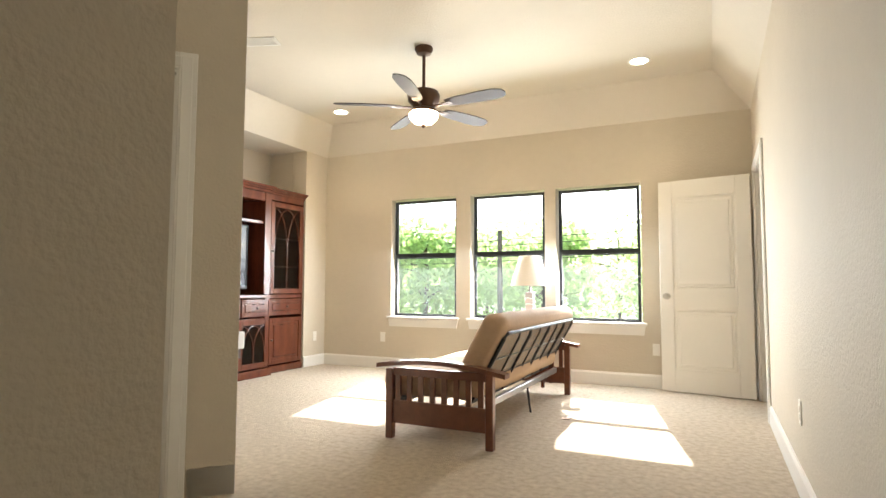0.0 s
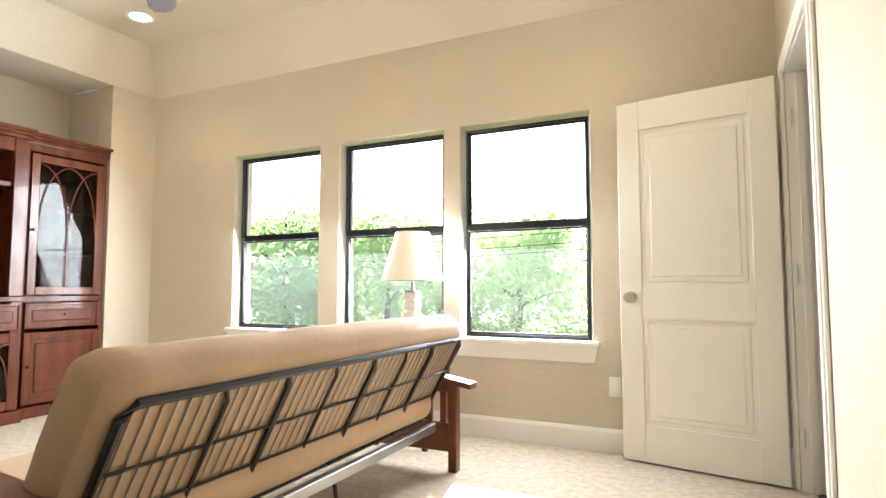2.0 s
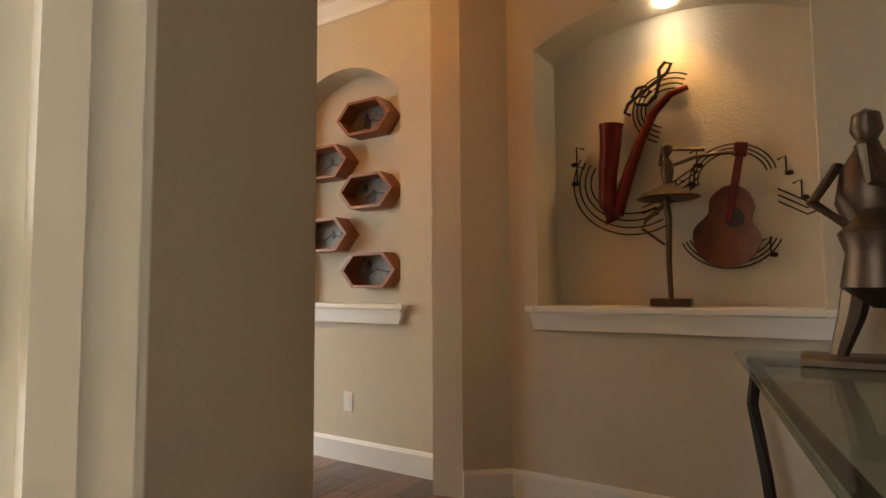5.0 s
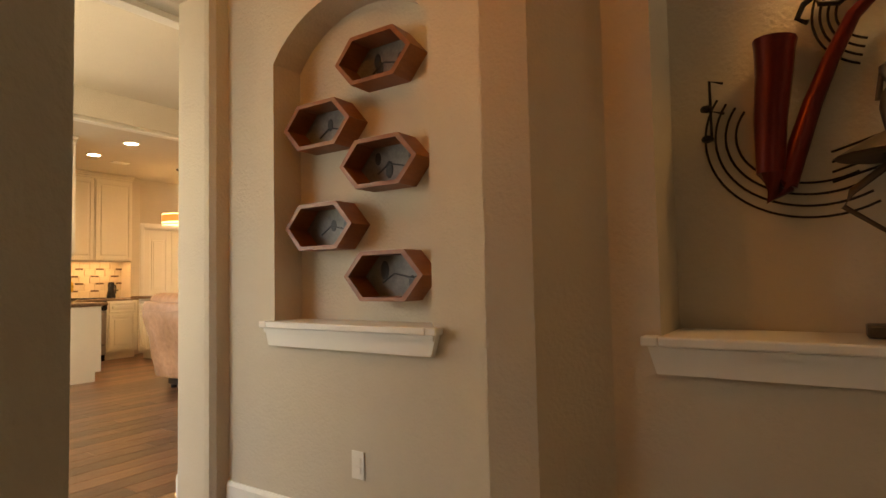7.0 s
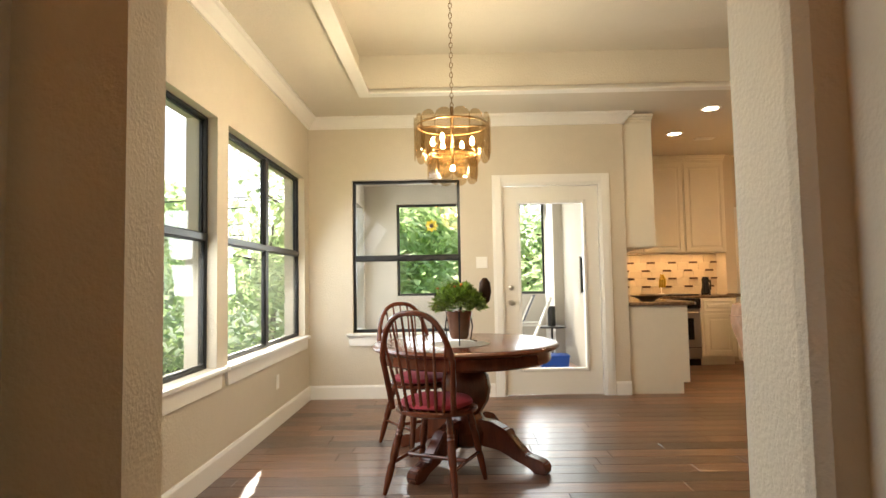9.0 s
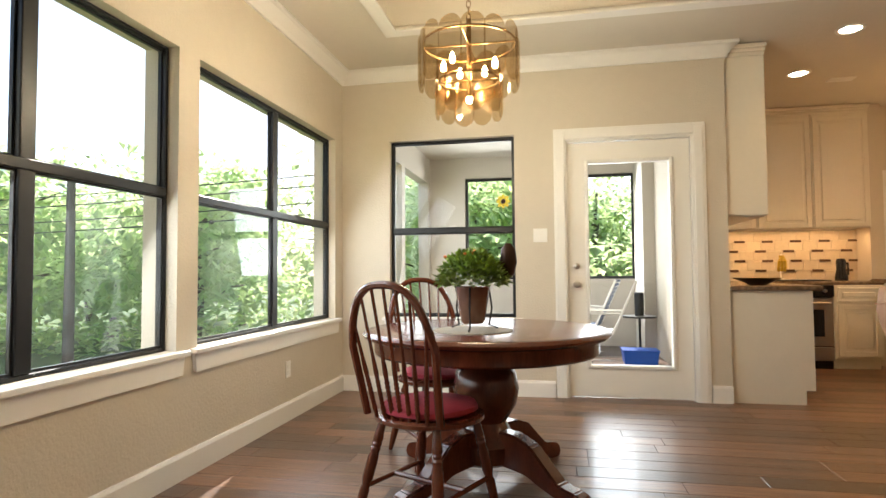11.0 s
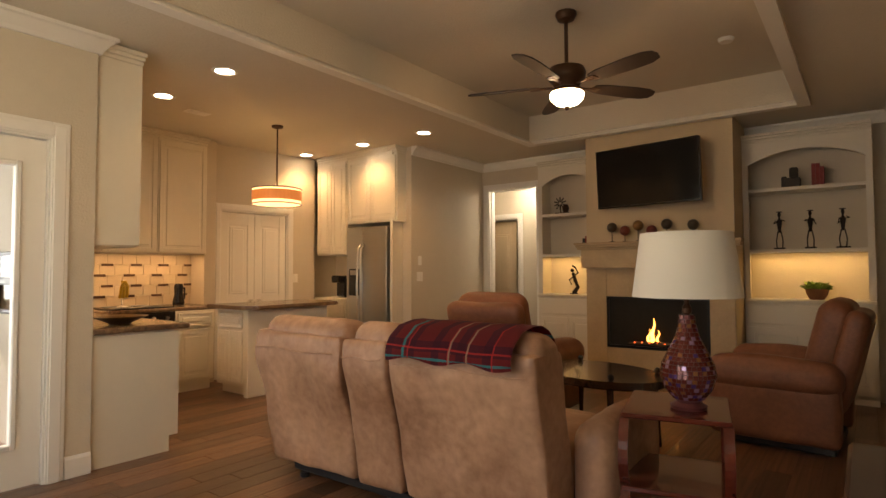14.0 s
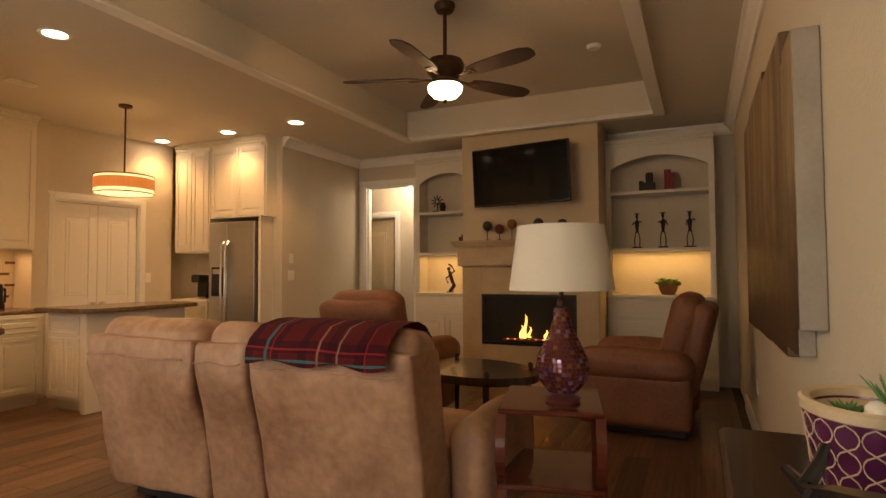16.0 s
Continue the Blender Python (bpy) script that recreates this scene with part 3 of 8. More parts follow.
# baseboards
for name, path in (("baseboard_1", [(-4.51, 5.30, 0), (-4.51, 5.72, 0), (-0.2, 5.72, 0)][::-1]), ("baseboard_2", [(0.44, -1.9, 0), (0.44, 4.50, 0)]),
                   ("baseboard_3", [(-2.02, 1.77, 0), (-2.02 - 0.15, 1.77 - 0.15, 0)][::-1]),
                   ("baseboard_4", [(2.51, 12.77, 0), (0.65, 12.77, 0), (0.65, 8.53, 0), (1.33, 8.53, 0)]), ("baseboard_5", [(3.86, 12.77, 0), (3.71, 12.77, 0)]),
                   ("baseboard_6", [(2.83, 8.53, 0), (3.0, 8.53, 0), (3.0, 8.45, 0), (8.25, 8.45, 0)]), ("baseboard_7", [(HX, 6.64, 0), (HX, 8.23, 0)]), ("baseboard_8", [(2.92, 3.6, 0), (2.92, 6.28, 0), (2.76, 6.47, 0)]),
                   ("baseboard_9", [(1.40, 6.40, 0), (1.212, 5.915, 0), (0.66, 5.588, 0)]), ("baseboard_10", [(7.62, 13.22, 0), (9.25, 13.22, 0)][::-1]), ("baseboard_11", [(0.44, 5.53, 0), (0.44, 5.70, 0)])):
    struct(name, run(B(), path, BASE), M_TRIM, "white painted baseboard", "baseboard")
# crown mouldings
for name, path, closed in (("trim_crown_1", [(3.86, 12.95, H), (3.86, 12.77, H), (0.65, 12.77, H), (0.65, 8.53, H), (3.0, 8.53, H), (3.0, 8.45, H), (9.25, 8.45, H), (9.25, 9.765, H)], False),
                           ("trim_crown_2", [(9.25, 11.305, H), (9.25, 13.22, H), (7.62, 13.22, H)], False),
                           ("trim_crown_3", [(2.92, 3.6, H), (2.92, 6.28, H), (2.76, 6.47, H), (2.735, 6.63, H), (HX, 6.64, H), (HX, 8.23, H), (2.84, 8.27, H)], False)):
    struct(name, run(B(), path, CROWN), M_TRIM, "white crown moulding", "moulding")
for i, t in enumerate((TRAY,)):
    loop = [(t[0], t[2], H + 0.012), (t[1], t[2], H + 0.012), (t[1], t[3], H + 0.012), (t[0], t[3], H + 0.012)]
    struct("trim_tray_%d" % (i + 1), run(B(), loop, [(0.0, -0.05), (0.10, -0.05), (0.10, -0.035), (0.06, -0.02), (0.05, 0.0), (0.02, 0.02), (0.0, 0.02)], True), M_TRIM, "white moulding round the ceiling tray", "moulding")

# outlets and switches
for x, y, z in ((-3.62, 5.72, 0.38), (-0.45, 5.72, 0.38)):
    plate("wall_outlet", pose(x, y, z), "white wall outlet above the baseboard")
plate("wall_outlet", pose(0.44, 2.9, 0.40, 0, 0, -90), "white wall outlet near the bedroom floor")
plate("wall_outlet", pose(-4.51, 5.52, 0.37, 0, 0, 90), "white wall outlet beside the cabinet")
plate("wall_outlet", pose(HX, 7.36, 0.35, 0, 0, -90), "white wall outlet under the hexagon niche")
plate("wall_outlet", pose(0.65, 11.72, 0.36, 0, 0, 90), "white wall outlet under the dining window")
plate("wall_outlet", pose(7.1, 8.45, 0.42, 0, 0, 180), "white wall outlet under the painting")
plate("light_switch", pose(2.40, 12.77, 1.34), "white double light switch by the patio door", "switch", 2)
plate("light_switch", pose(7.78, 13.22, 1.22), "white light switch on the fridge wall", "switch", 2)
plate("light_switch", pose(7.78, 13.22, 1.42), "white wall control above the switch", "switch", 1)

# ---- bedroom things ----
M_BRONZE = material("dark_bronze", (0.085, 0.045, 0.026), 0.36, metal=0.7, vary=0.2, scale=10)
M_BLADE = material("fan_blade_wood", (0.045, 0.030, 0.024), 0.6, vary=0.35, scale=5, stretch=(1, 8, 1))
M_BOWL = glowing("lit_frosted_glass", (1.0, 0.82, 0.55), 6.0)
M_CAN = glowing("lit_lamp_disc", (1.0, 0.88, 0.68), 14.0)


def fan(name, x, y, ceil, drop, label, turn, power, color):
    f = thing(name, label, "ceiling fan", at=(x, y, ceil))
    bm = B()
    lathe(bm, [(0.075, 0), (0.078, -0.02), (0.06, -0.055), (0.02, -0.07)][::-1], 24)
    part("canopy", bm, M_BRONZE, f, smooth=True)
    bm = B()
    cyl(bm, (0, 0, -0.06), (0, 0, -drop + 0.1), 0.014)
    part("downrod", bm, M_BRONZE, f)
    bm = B()
    lathe(bm, [(0.02, 0.12), (0.06, 0.11), (0.125, 0.085), (0.14, 0.05), (0.13, 0.0), (0.10, -0.03), (0.09, -0.06)][::-1], 28, (0, 0, -drop))
    part("motor_housing", bm, M_BRONZE, f, smooth=True)
    bm = B()
    lathe(bm, [(0.09, -0.06), (0.115, -0.075), (0.12, -0.09), (0.112, -0.10)][::-1], 28, (0, 0, -drop))
    part("light_ring", bm, M_BRONZE, f, smooth=True)
    bm = B()
    lathe(bm, [(0.112, -0.09), (0.125, -0.105), (0.118, -0.14), (0.085, -0.175), (0.03, -0.195), (0, -0.198)][::-1], 28, (0, 0, -drop))
    bowl = part("glass_bowl", bm, M_BOWL, f, "lit frosted glass bowl", True)
    bowl.visible_shadow = False
    bm = B()
    lathe(bm, [(0.018, -0.195), (0.018, -0.205), (0.008, -0.222), (0, -0.226)][::-1], 14, (0, 0, -drop))
    part("finial", bm, M_BRONZE, f)
    for k in range(5):
        a = Matrix.Translation((0, 0, -drop - 0.055)) @ Matrix.Rotation(radians(turn + 72 * k), 4, "Z")
        bm = B()
        box(bm, 0.10, 0.24, -0.012, 0.012, 0.0, 0.012, 0.003)
        box(bm, 0.19, 0.27, -0.035, 0.035, 0.004, 0.010, 0.002)
        bmesh.ops.transform(bm, matrix=a, verts=bm.verts)
        part("blade_iron", bm, M_BRONZE, f)
        bm = B()
        out = [(0.22, -0.045), (0.31, -0.063), (0.55, -0.075), (0.67, -0.071), (0.735, -0.045), (0.75, 0.0), (0.735, 0.045), (0.67, 0.071), (0.55, 0.075), (0.31, 0.063), (0.22, 0.045)]
        prism(bm, out, 0.011, 0.019)
        bmesh.ops.transform(bm, matrix=a @ Matrix.Rotation(radians(-12), 4, "X"), verts=bm.verts)
        part("blade", bm, M_BLADE, f)
    bulb("fan_bulb", (x, y, ceil - drop - 0.14), power, color, 0.09)
    return f


def can_light(x, y, z, power, color=(1.0, 0.78, 0.5), r=0.075, label="lit round recessed ceiling light"):
    c = thing("recessed_light", label, "ceiling light", "recessed ceiling lights", at=(x, y, z))
    bm = B()
    lathe(bm, [(r + 0.025, 0.0), (r + 0.02, -0.008), (r, -0.006), (r - 0.006, 0.0)][::-1], 24)
    part("trim_ring", bm, M_TRIM, c)
    bm = B()
    lathe(bm, [(0, -0.0025), (r - 0.004, -0.002), (r - 0.004, 0.0)][::-1], 24)
    part("lamp_disc", bm, M_CAN, c, "glowing lamp disc")
    if power:
        spot("can_bulb", (x, y, z - 0.02), power, color, 120)


def vent(x, y, z, rz=0, w=0.3, d=0.15):
    v = thing("ceiling_vent", "white louvred ceiling air vent", "vent", at=(x, y, z), rz=rz)
    bm = B()
    box(bm, -w / 2, w / 2, -d / 2, -d / 2 + 0.02, -0.008, 0)
    box(bm, -w / 2, w / 2, d / 2 - 0.02, d / 2, -0.008, 0)
    box(bm, -w / 2, -w / 2 + 0.02, -d / 2 + 0.02, d / 2 - 0.02, -0.008, 0)
    box(bm, w / 2 - 0.02, w / 2, -d / 2 + 0.02, d / 2 - 0.02, -0.008, 0)
    part("frame", bm, M_TRIM, v)
    n = 6
    for k in range(n):
        yy = -d / 2 + 0.025 + (d - 0.05) * (k + 0.5) / n
        bm = B()
        box(bm, -w / 2 + 0.02, w / 2 - 0.02, yy - 0.004, yy + 0.004, -0.008, -0.002, m=None)
        part("slat", bm, M_TRIM, v)


fan("ceiling_fan", -2.09, 3.84, 3.02, 0.47, "dark bronze five-blade ceiling fan with lit bowl", -5, 7, (1.0, 0.8, 0.55))
can_light(-3.78, 5.0, 3.02, 12)
can_light(-3.1, 0.95, 3.02, 42, (1.0, 0.40, 0.12))
can_light(-0.47, 4.9, 3.02, 12)
vent(-3.26, 3.15, 3.02, 20)

# futon
M_FUTWOOD = material("red_brown_stained_wood", (0.16, 0.055, 0.026), 0.3, color2=(0.09, 0.028, 0.013), scale=5, bump=0.04, stretch=(3, 0.6, 3), coat=0.2)
M_MATTRESS = material("tan_microsuede", (0.45, 0.31, 0.195), 0.85, vary=0.12, scale=5, bump=0.25, bump_scale=25)
M_STEEL = material("dark_painted_steel", (0.03, 0.03, 0.033), 0.38, metal=0.5)
M_STEELG = material("grey_painted_steel", (0.30, 0.30, 0.30), 0.35, metal=0.8)


def slab(sx, sy, sz, r=0.06, puff=0.02, seed=0, cuts=10):
    """A soft cushion: a rounded box whose faces swell and crease a little."""
    bm = B()
    bmesh.ops.create_cube(bm, size=1.0)
    bmesh.ops.subdivide_edges(bm, edges=bm.edges[:], cuts=cuts, use_grid_fill=True)
    for v in bm.verts:
        p = Vector((v.co.x * sx, v.co.y * sy, v.co.z * sz))
        q = Vector([math.copysign(max(0.0, min(abs(p[i]), s / 2 - r)), p[i]) for i, s in enumerate((sx, sy, sz))])
        d = p - q
        if d.length > 1e-6:
            p = q + d.normalized() * min(r, d.length if d.length < r else r)
        swell = (1 - (2 * v.co.x) ** 2) * (1 - (2 * v.co.y) ** 2)
        p.z += math.copysign(puff * swell, v.co.z) if abs(v.co.z) > 0.45 else 0
        nz = noise.noise(Vector((p.x * 4 + seed * 7.1, p.y * 4, p.z * 4)))
        p += p.normalized() * nz * 0.012
        v.co = p
    return bm


fut = thing("futon", "wooden-armed futon sofa with tan mattress and steel back", "sofa", at=(-1.50, 4.0, 0))
# local axes: seat faces west (-x), length along y
for ys in (-1.02, 1.0):
    def arm_curve(u):
        return 0.47 + 0.035 * math.sin(math.pi * min(1, max(0, u)))
    for xp in (-0.375, 0.33):
        bm = B()
        box(bm, xp - 0.025, xp + 0.025, ys - 0.025, ys + 0.025, 0, 0.455, 0.004)
        part("leg", bm, M_FUTWOOD, fut)
    bm = B()
    n = 14
    top = [(-0.46 + 0.90 * k / n, 0.487 + 0.045 * math.sin(math.pi * k / n) - 0.02 * k / n) for k in range(n + 1)]
    prism(bm, top + [(a, b - 0.028) for a, b in top[::-1]], ys - 0.045, ys + 0.045, "y")
    part("arm_rest", bm, M_FUTWOOD, fut)
    bm = B()
    box(bm, -0.35, 0.305, ys - 0.012, ys + 0.012, 0.10, 0.25, 0.004)
    part("lower_rail", bm, M_FUTWOOD, fut)
    bm = B()
    box(bm, -0.35, 0.305, ys - 0.012, ys + 0.012, 0.41, 0.462, 0.003)
    part("upper_rail", bm, M_FUTWOOD, fut)
    for k in range(8):
        xx = -0.315 + 0.585 * k / 7
        bm = B()
        box(bm, xx - 0.018, xx + 0.018, ys - 0.008, ys + 0.008, 0.25, 0.41)
        part("slat", bm, M_FUTWOOD, fut)
bm = B()
box(bm, 0.20, 0.235, -1.0, 0.98, 0.20, 0.245, 0.004)
part("rear_beam", bm, M_STEELG, fut, "grey steel rear beam")
bm = B()
box(bm, -0.34, -0.305, -1.0, 0.98, 0.22, 0.262, 0.004)
part("front_beam", bm, M_STEEL, fut)
bm = B()
cyl(bm, (0.22, 0.1, 0.2), (0.24, 0.12, 0), 0.009, segs=10)
part("prop_leg", bm, M_STEEL, fut)
# seat and back grid
bk0, bk1 = Vector((0.16, 0, 0.26)), Vector((0.40, 0, 0.70))
bm = B()
tube(bm, [(bk0.x, -0.93, bk0.z), (bk1.x - 0.01, -0.93, bk1.z - 0.03), (bk1.x, -0.90, bk1.z), (bk1.x, 0.90, bk1.z), (bk1.x - 0.01, 0.93, bk1.z - 0.03), (bk0.x, 0.93, bk0.z)], 0.014, 8, True)
part("back_frame", bm, M_STEEL, fut)
for k in range(6):
    yy = -0.62 + 1.24 * k / 5
    bm = B()
    tube(bm, [bk0 + Vector((0.012, yy, 0)), bk0.lerp(bk1, 0.9) + Vector((0.012, yy, 0)), bk1 + Vector((0, yy - 0.015, -0.004))], 0.011 if k % 2 else 0.007, 6)
    part("back_bar", bm, M_STEEL, fut)
for u in (0.33, 0.62):
    bm = B()
    p = bk0.lerp(bk1, u)
    tube(bm, [(p.x + 0.01, -0.93, p.z), (p.x + 0.01, 0.93, p.z)], 0.005, 6)
    part("cross_wire", bm, M_STEEL, fut)
for k in range(46):
    yy = -0.90 + 1.8 * k / 45
    bm = B()
    tube(bm, [bk0 + Vector((0.004, yy, 0)), bk1 + Vector((-0.004, yy, -0.01))], 0.0028, 5)
    part("back_wire", bm, M_STEELG, fut)
bm = slab(0.72, 1.94, 0.18, 0.07, 0.015, 1, 26)
bmesh.ops.transform(bm, matrix=pose(-0.115, -0.01, 0.355, 0, -3, 0), verts=bm.verts)
part("seat_mattress", bm, M_MATTRESS, fut, "tan padded seat mattress", True)
bm = slab(0.17, 1.98, 0.60, 0.075, 0.01, 2, 26)
bmesh.ops.transform(bm, matrix=pose(0.215, -0.01, 0.545, 0, 28.5, 0), verts=bm.verts)
part("back_mattress", bm, M_MATTRESS, fut, "tan padded back mattress", True)

# entertainment cabinet along the recess, fronts facing +x
M_SMOKE = glassy("cabinet_glass", (0.55, 0.5, 0.45), 0.02, 0.4)
M_CLOTH = material("black_speaker_cloth", (0.012, 0.012, 0.014), 0.95, bump=0.3, bump_scale=400)
M_SCREEN = material("dark_screen", (0.006, 0.006, 0.007), 0.08, spec=0.2)
M_KNOB = material("dark_knob", (0.05, 0.025, 0.015), 0.35, metal=0.6)
ec = thing("entertainment_cabinet", "cherry wood entertainment cabinet with glass doors", "cabinet", at=(-5.06, 2.33, 0))
# local: x depth (front at +), y along


def frame_door(parent, x, y0, y1, z0, z1, mat, fill, fill_mat, rail=0.045, knob=None, gothic=False, name="door"):
    """A framed cabinet door whose front faces +x, with a panel, glass or cloth inside."""
    bm = B()
    box(bm, x, x + 0.02, y0, y0 + rail, z0, z1, 0.003)
    box(bm, x, x + 0.02, y1 - rail, y1, z0, z1, 0.003)
    box(bm, x, x + 0.0195, y0 + rail, y1 - rail, z0, z0 + rail, 0.003)
    box(bm, x, x + 0.0195, y0 + rail, y1 - rail, z1 - rail, z1, 0.003)
    d = part(name, bm, mat, parent)
    bm = B()
    if fill == "panel":
        box(bm, x + 0.003, x + 0.010, y0 + rail, y1 - rail, z0 + rail, z1 - rail)
        box(bm, x + 0.004, x + 0.017, y0 + rail + 0.03, y1 - rail - 0.03, z0 + rail + 0.03, z1 - rail - 0.03, 0.008)
    else:
        box(bm, x + 0.004, x + 0.008, y0 + rail, y1 - rail, z0 + rail, z1 - rail)
    part(fill, bm, fill_mat, d)
    if gothic:
        a0, a1, b0, b1 = y0 + rail, y1 - rail, z0 + rail, z1 - rail
        w = (a1 - a0) / 2
        bm = B()
        hh = min(w * 2.4, (b1 - b0) * 0.75)
        for s in (0, 1):
            for base, sgn in ((a0, 1), (a0 + w, 1), (a0 + w, -1), (a1, -1)):
                if (s == 0) == (sgn > 0):
                    pts = [(x + 0.013, base + sgn * w * (1 - math.cos(u * math.pi / 2)) * 1.0, b1 - hh + hh * math.sin(u * math.pi / 2) * 0.98) for u in [k / 8 for k in range(9)]]
                    tube(bm, pts, 0.006, 6)
        tube(bm, [(x + 0.013, a0 + w, b0), (x + 0.013, a0 + w, b1 - hh)], 0.006, 6)
        part("tracery", bm, mat, d)
    if knob:
        bm = B()
        lathe(bm, [(0.006, 0), (0.006, 0.012), (0.013, 0.02), (0.010, 0.028), (0, 0.03)], 14, m=Matrix.Translation((x + 0.02, *knob)) @ Matrix.Rotation(radians(90), 4, "Y"))
        part("knob", bm, M_KNOB, d, smooth=True)
    return d


def cornice(parent, x0, x1, y0, y1, z, mat):
    bm = B()
    for k, (o, h0, h1) in enumerate(((0.01, 0, 0.03), (0.025, 0.03, 0.05), (0.045, 0.05, 0.075))):
        box(bm, x0, x1 + o, y0 - o * 0.4, y1 + o * 0.4, z + h0, z + h1, 0.004)
    part("cornice", bm, mat, parent)


for y0, y1 in ((0.0, 0.62), (2.33, 2.95)):
    bm = B()
    box(bm, 0, 0.54, y0, y0 + 0.02, 0, 2.06)
    box(bm, 0, 0.54, y1 - 0.02, y1, 0, 2.06)
    box(bm, 0, 0.02, y0 + 0.02, y1 - 0.02, 0, 2.06)
    box(bm, 0.02, 0.53, y0 + 0.02, y1 - 0.02, 0.06, 0.08)
    box(bm, 0.02, 0.53, y0 + 0.02, y1 - 0.02, 0.86, 0.90)
    box(bm, 0.02, 0.54, y0 + 0.02, y1 - 0.02, 2.0, 2.06)
    part("tower_body", bm, M_CHERRY, ec)
    bm = B()
    box(bm, 0.03, 0.56, y0 - 0.004, y1 + 0.004, 0, 0.085, 0.01)
    part("plinth", bm, M_CHERRY, ec)
    cornice(ec, 0.0, 0.55, y0, y1, 2.06, M_CHERRY)
    for z in (1.22, 1.55):
        bm = B()
        box(bm, 0.03, 0.48, y0 + 0.02, y1 - 0.02, z, z + 0.02)
        part("shelf", bm, M_CHERRY, ec)
    frame_door(ec, 0.54, y0 + 0.03, y1 - 0.03, 0.91, 1.98, M_CHERRY, "glass", M_SMOKE, 0.06, (y0 + 0.05, 1.4), True)
    frame_door(ec, 0.54, y0 + 0.03, y1 - 0.03, 0.66, 0.85, M_CHERRY, "panel", M_CHERRY, 0.02, (y0 + 0.31, 0.76), name="drawer")
    frame_door(ec, 0.54, y0 + 0.03, y1 - 0.03, 0.10, 0.63, M_CHERRY, "panel", M_CHERRY, 0.05, (y0 + 0.06, 0.38))
for name_, g in (("back_panel", (0.0, 0.02, 0.62, 2.33, 0, 2.06)), ("side_panel", (0.02, 0.585, 0.62, 0.72, 0.902, 2.06)), ("side_panel", (0.02, 0.585, 2.23, 2.33, 0.902, 2.06)),
                 ("top_panel", (0.021, 0.583, 0.722, 2.228, 1.96, 2.058)), ("bridge_shelf", (0.021, 0.56, 0.722, 2.228, 1.70, 1.735)), ("tv_shelf", (0.021, 0.60, 0.622, 2.328, 0.865, 0.90)),
                 ("side_panel", (0.021, 0.588, 0.624, 0.70, 0.087, 0.864)), ("side_panel", (0.021, 0.588, 2.25, 2.326, 0.087, 0.864)), ("inner_shelf", (0.021, 0.585, 0.702, 2.248, 0.62, 0.64)),
                 ("inner_shelf", (0.021, 0.585, 0.702, 2.248, 0.088, 0.11)), ("plinth", (0.03, 0.63, 0.616, 2.334, 0, 0.085))):
    bm = B()
    box(bm, *g, 0.004)
    part(name_, bm, M_CHERRY, ec)
cornice(ec, 0.0, 0.60, 0.62, 2.33, 2.06, M_CHERRY)
frame_door(ec, 0.59, 0.71, 1.20, 0.66, 0.85, M_CHERRY, "panel", M_CHERRY, 0.02, (0.96, 0.755), name="drawer")
frame_door(ec, 0.59, 1.22, 1.87, 0.66, 0.85, M_CHERRY, "cloth", M_CLOTH, 0.035, name="speaker_panel")
frame_door(ec, 0.59, 1.89, 2.31, 0.66, 0.85, M_CHERRY, "panel", M_CHERRY, 0.02, (2.10, 0.755), name="drawer")
frame_door(ec, 0.59, 0.71, 1.24, 0.10, 0.63, M_CHERRY, "glass", M_SMOKE, 0.06, (1.21, 0.38), True)
frame_door(ec, 0.59, 1.27, 1.82, 0.10, 0.63, M_CHERRY, "cloth", M_CLOTH, 0.06, (1.79, 0.38), name="speaker_door")
frame_door(ec, 0.59, 1.85, 2.30, 0.10, 0.63, M_CHERRY, "glass", M_SMOKE, 0.06, (1.88, 0.38), True)

tv = thing("television", "flat black television standing in the cabinet", "television", at=(-4.62, 3.84, 0.90))
bm = B()
box(bm, -0.05, 0.0, -0.61, 0.62, 0.06, 0.78, 0.008, segs=2)
part("case", bm, M_STEEL, tv)
bm = B()
box(bm, 0.0005, 0.003, -0.585, 0.595, 0.10, 0.755)
part("screen", bm, M_SCREEN, tv, "dark glossy screen")
bm = B()
box(bm, -0.09, 0.05, -0.30, 0.30, 0.0, 0.012, 0.004)
box(bm, -0.04, -0.01, -0.06, 0.06, 0.012, 0.07)
part("stand", bm, M_STEEL, tv)

# table lamp on a small stand behind the futon
M_SHADE = material("cream_lamp_shade", (0.86, 0.83, 0.76), 0.8, bump=0.05, bump_scale=200)
M_CRYSTAL = material("clear_crystal", (0.85, 0.85, 0.85), 0.08, spec=0.8)
st = thing("side_table", "small dark wooden side table behind the futon", "table", at=(-1.65, 5.42, 0))
bm = B()
box(bm, -0.2, 0.2, -0.18, 0.18, 0.53, 0.56, 0.004)
part("top", bm, M_CHERRY, st)
for sx in (-0.17, 0.17):
    for sy in (-0.15, 0.15):
        bm = B()
        box(bm, sx - 0.015, sx + 0.015, sy - 0.015, sy + 0.015, 0, 0.53)
        part("leg", bm, M_CHERRY, st)
lp = thing("table_lamp", "crystal table lamp with a cream bell shade", "lamp", at=(-1.65, 5.42, 0.56))
bm = B()
box(bm, -0.07, 0.07, -0.07, 0.07, 0, 0.015, 0.004)
part("base", bm, M_CHROME, lp)
for k in range(6):
    bm = B()
    box(bm, -0.045, 0.045, -0.045, 0.045, 0.015 + 0.062 * k, 0.0765 + 0.062 * k, 0.012)
    part("crystal_block", bm, M_CRYSTAL, lp, "clear crystal block")
bm = B()
cyl(bm, (0, 0, 0.385), (0, 0, 0.47), 0.012)
part("stem", bm, M_CHROME, lp)
bm = B()
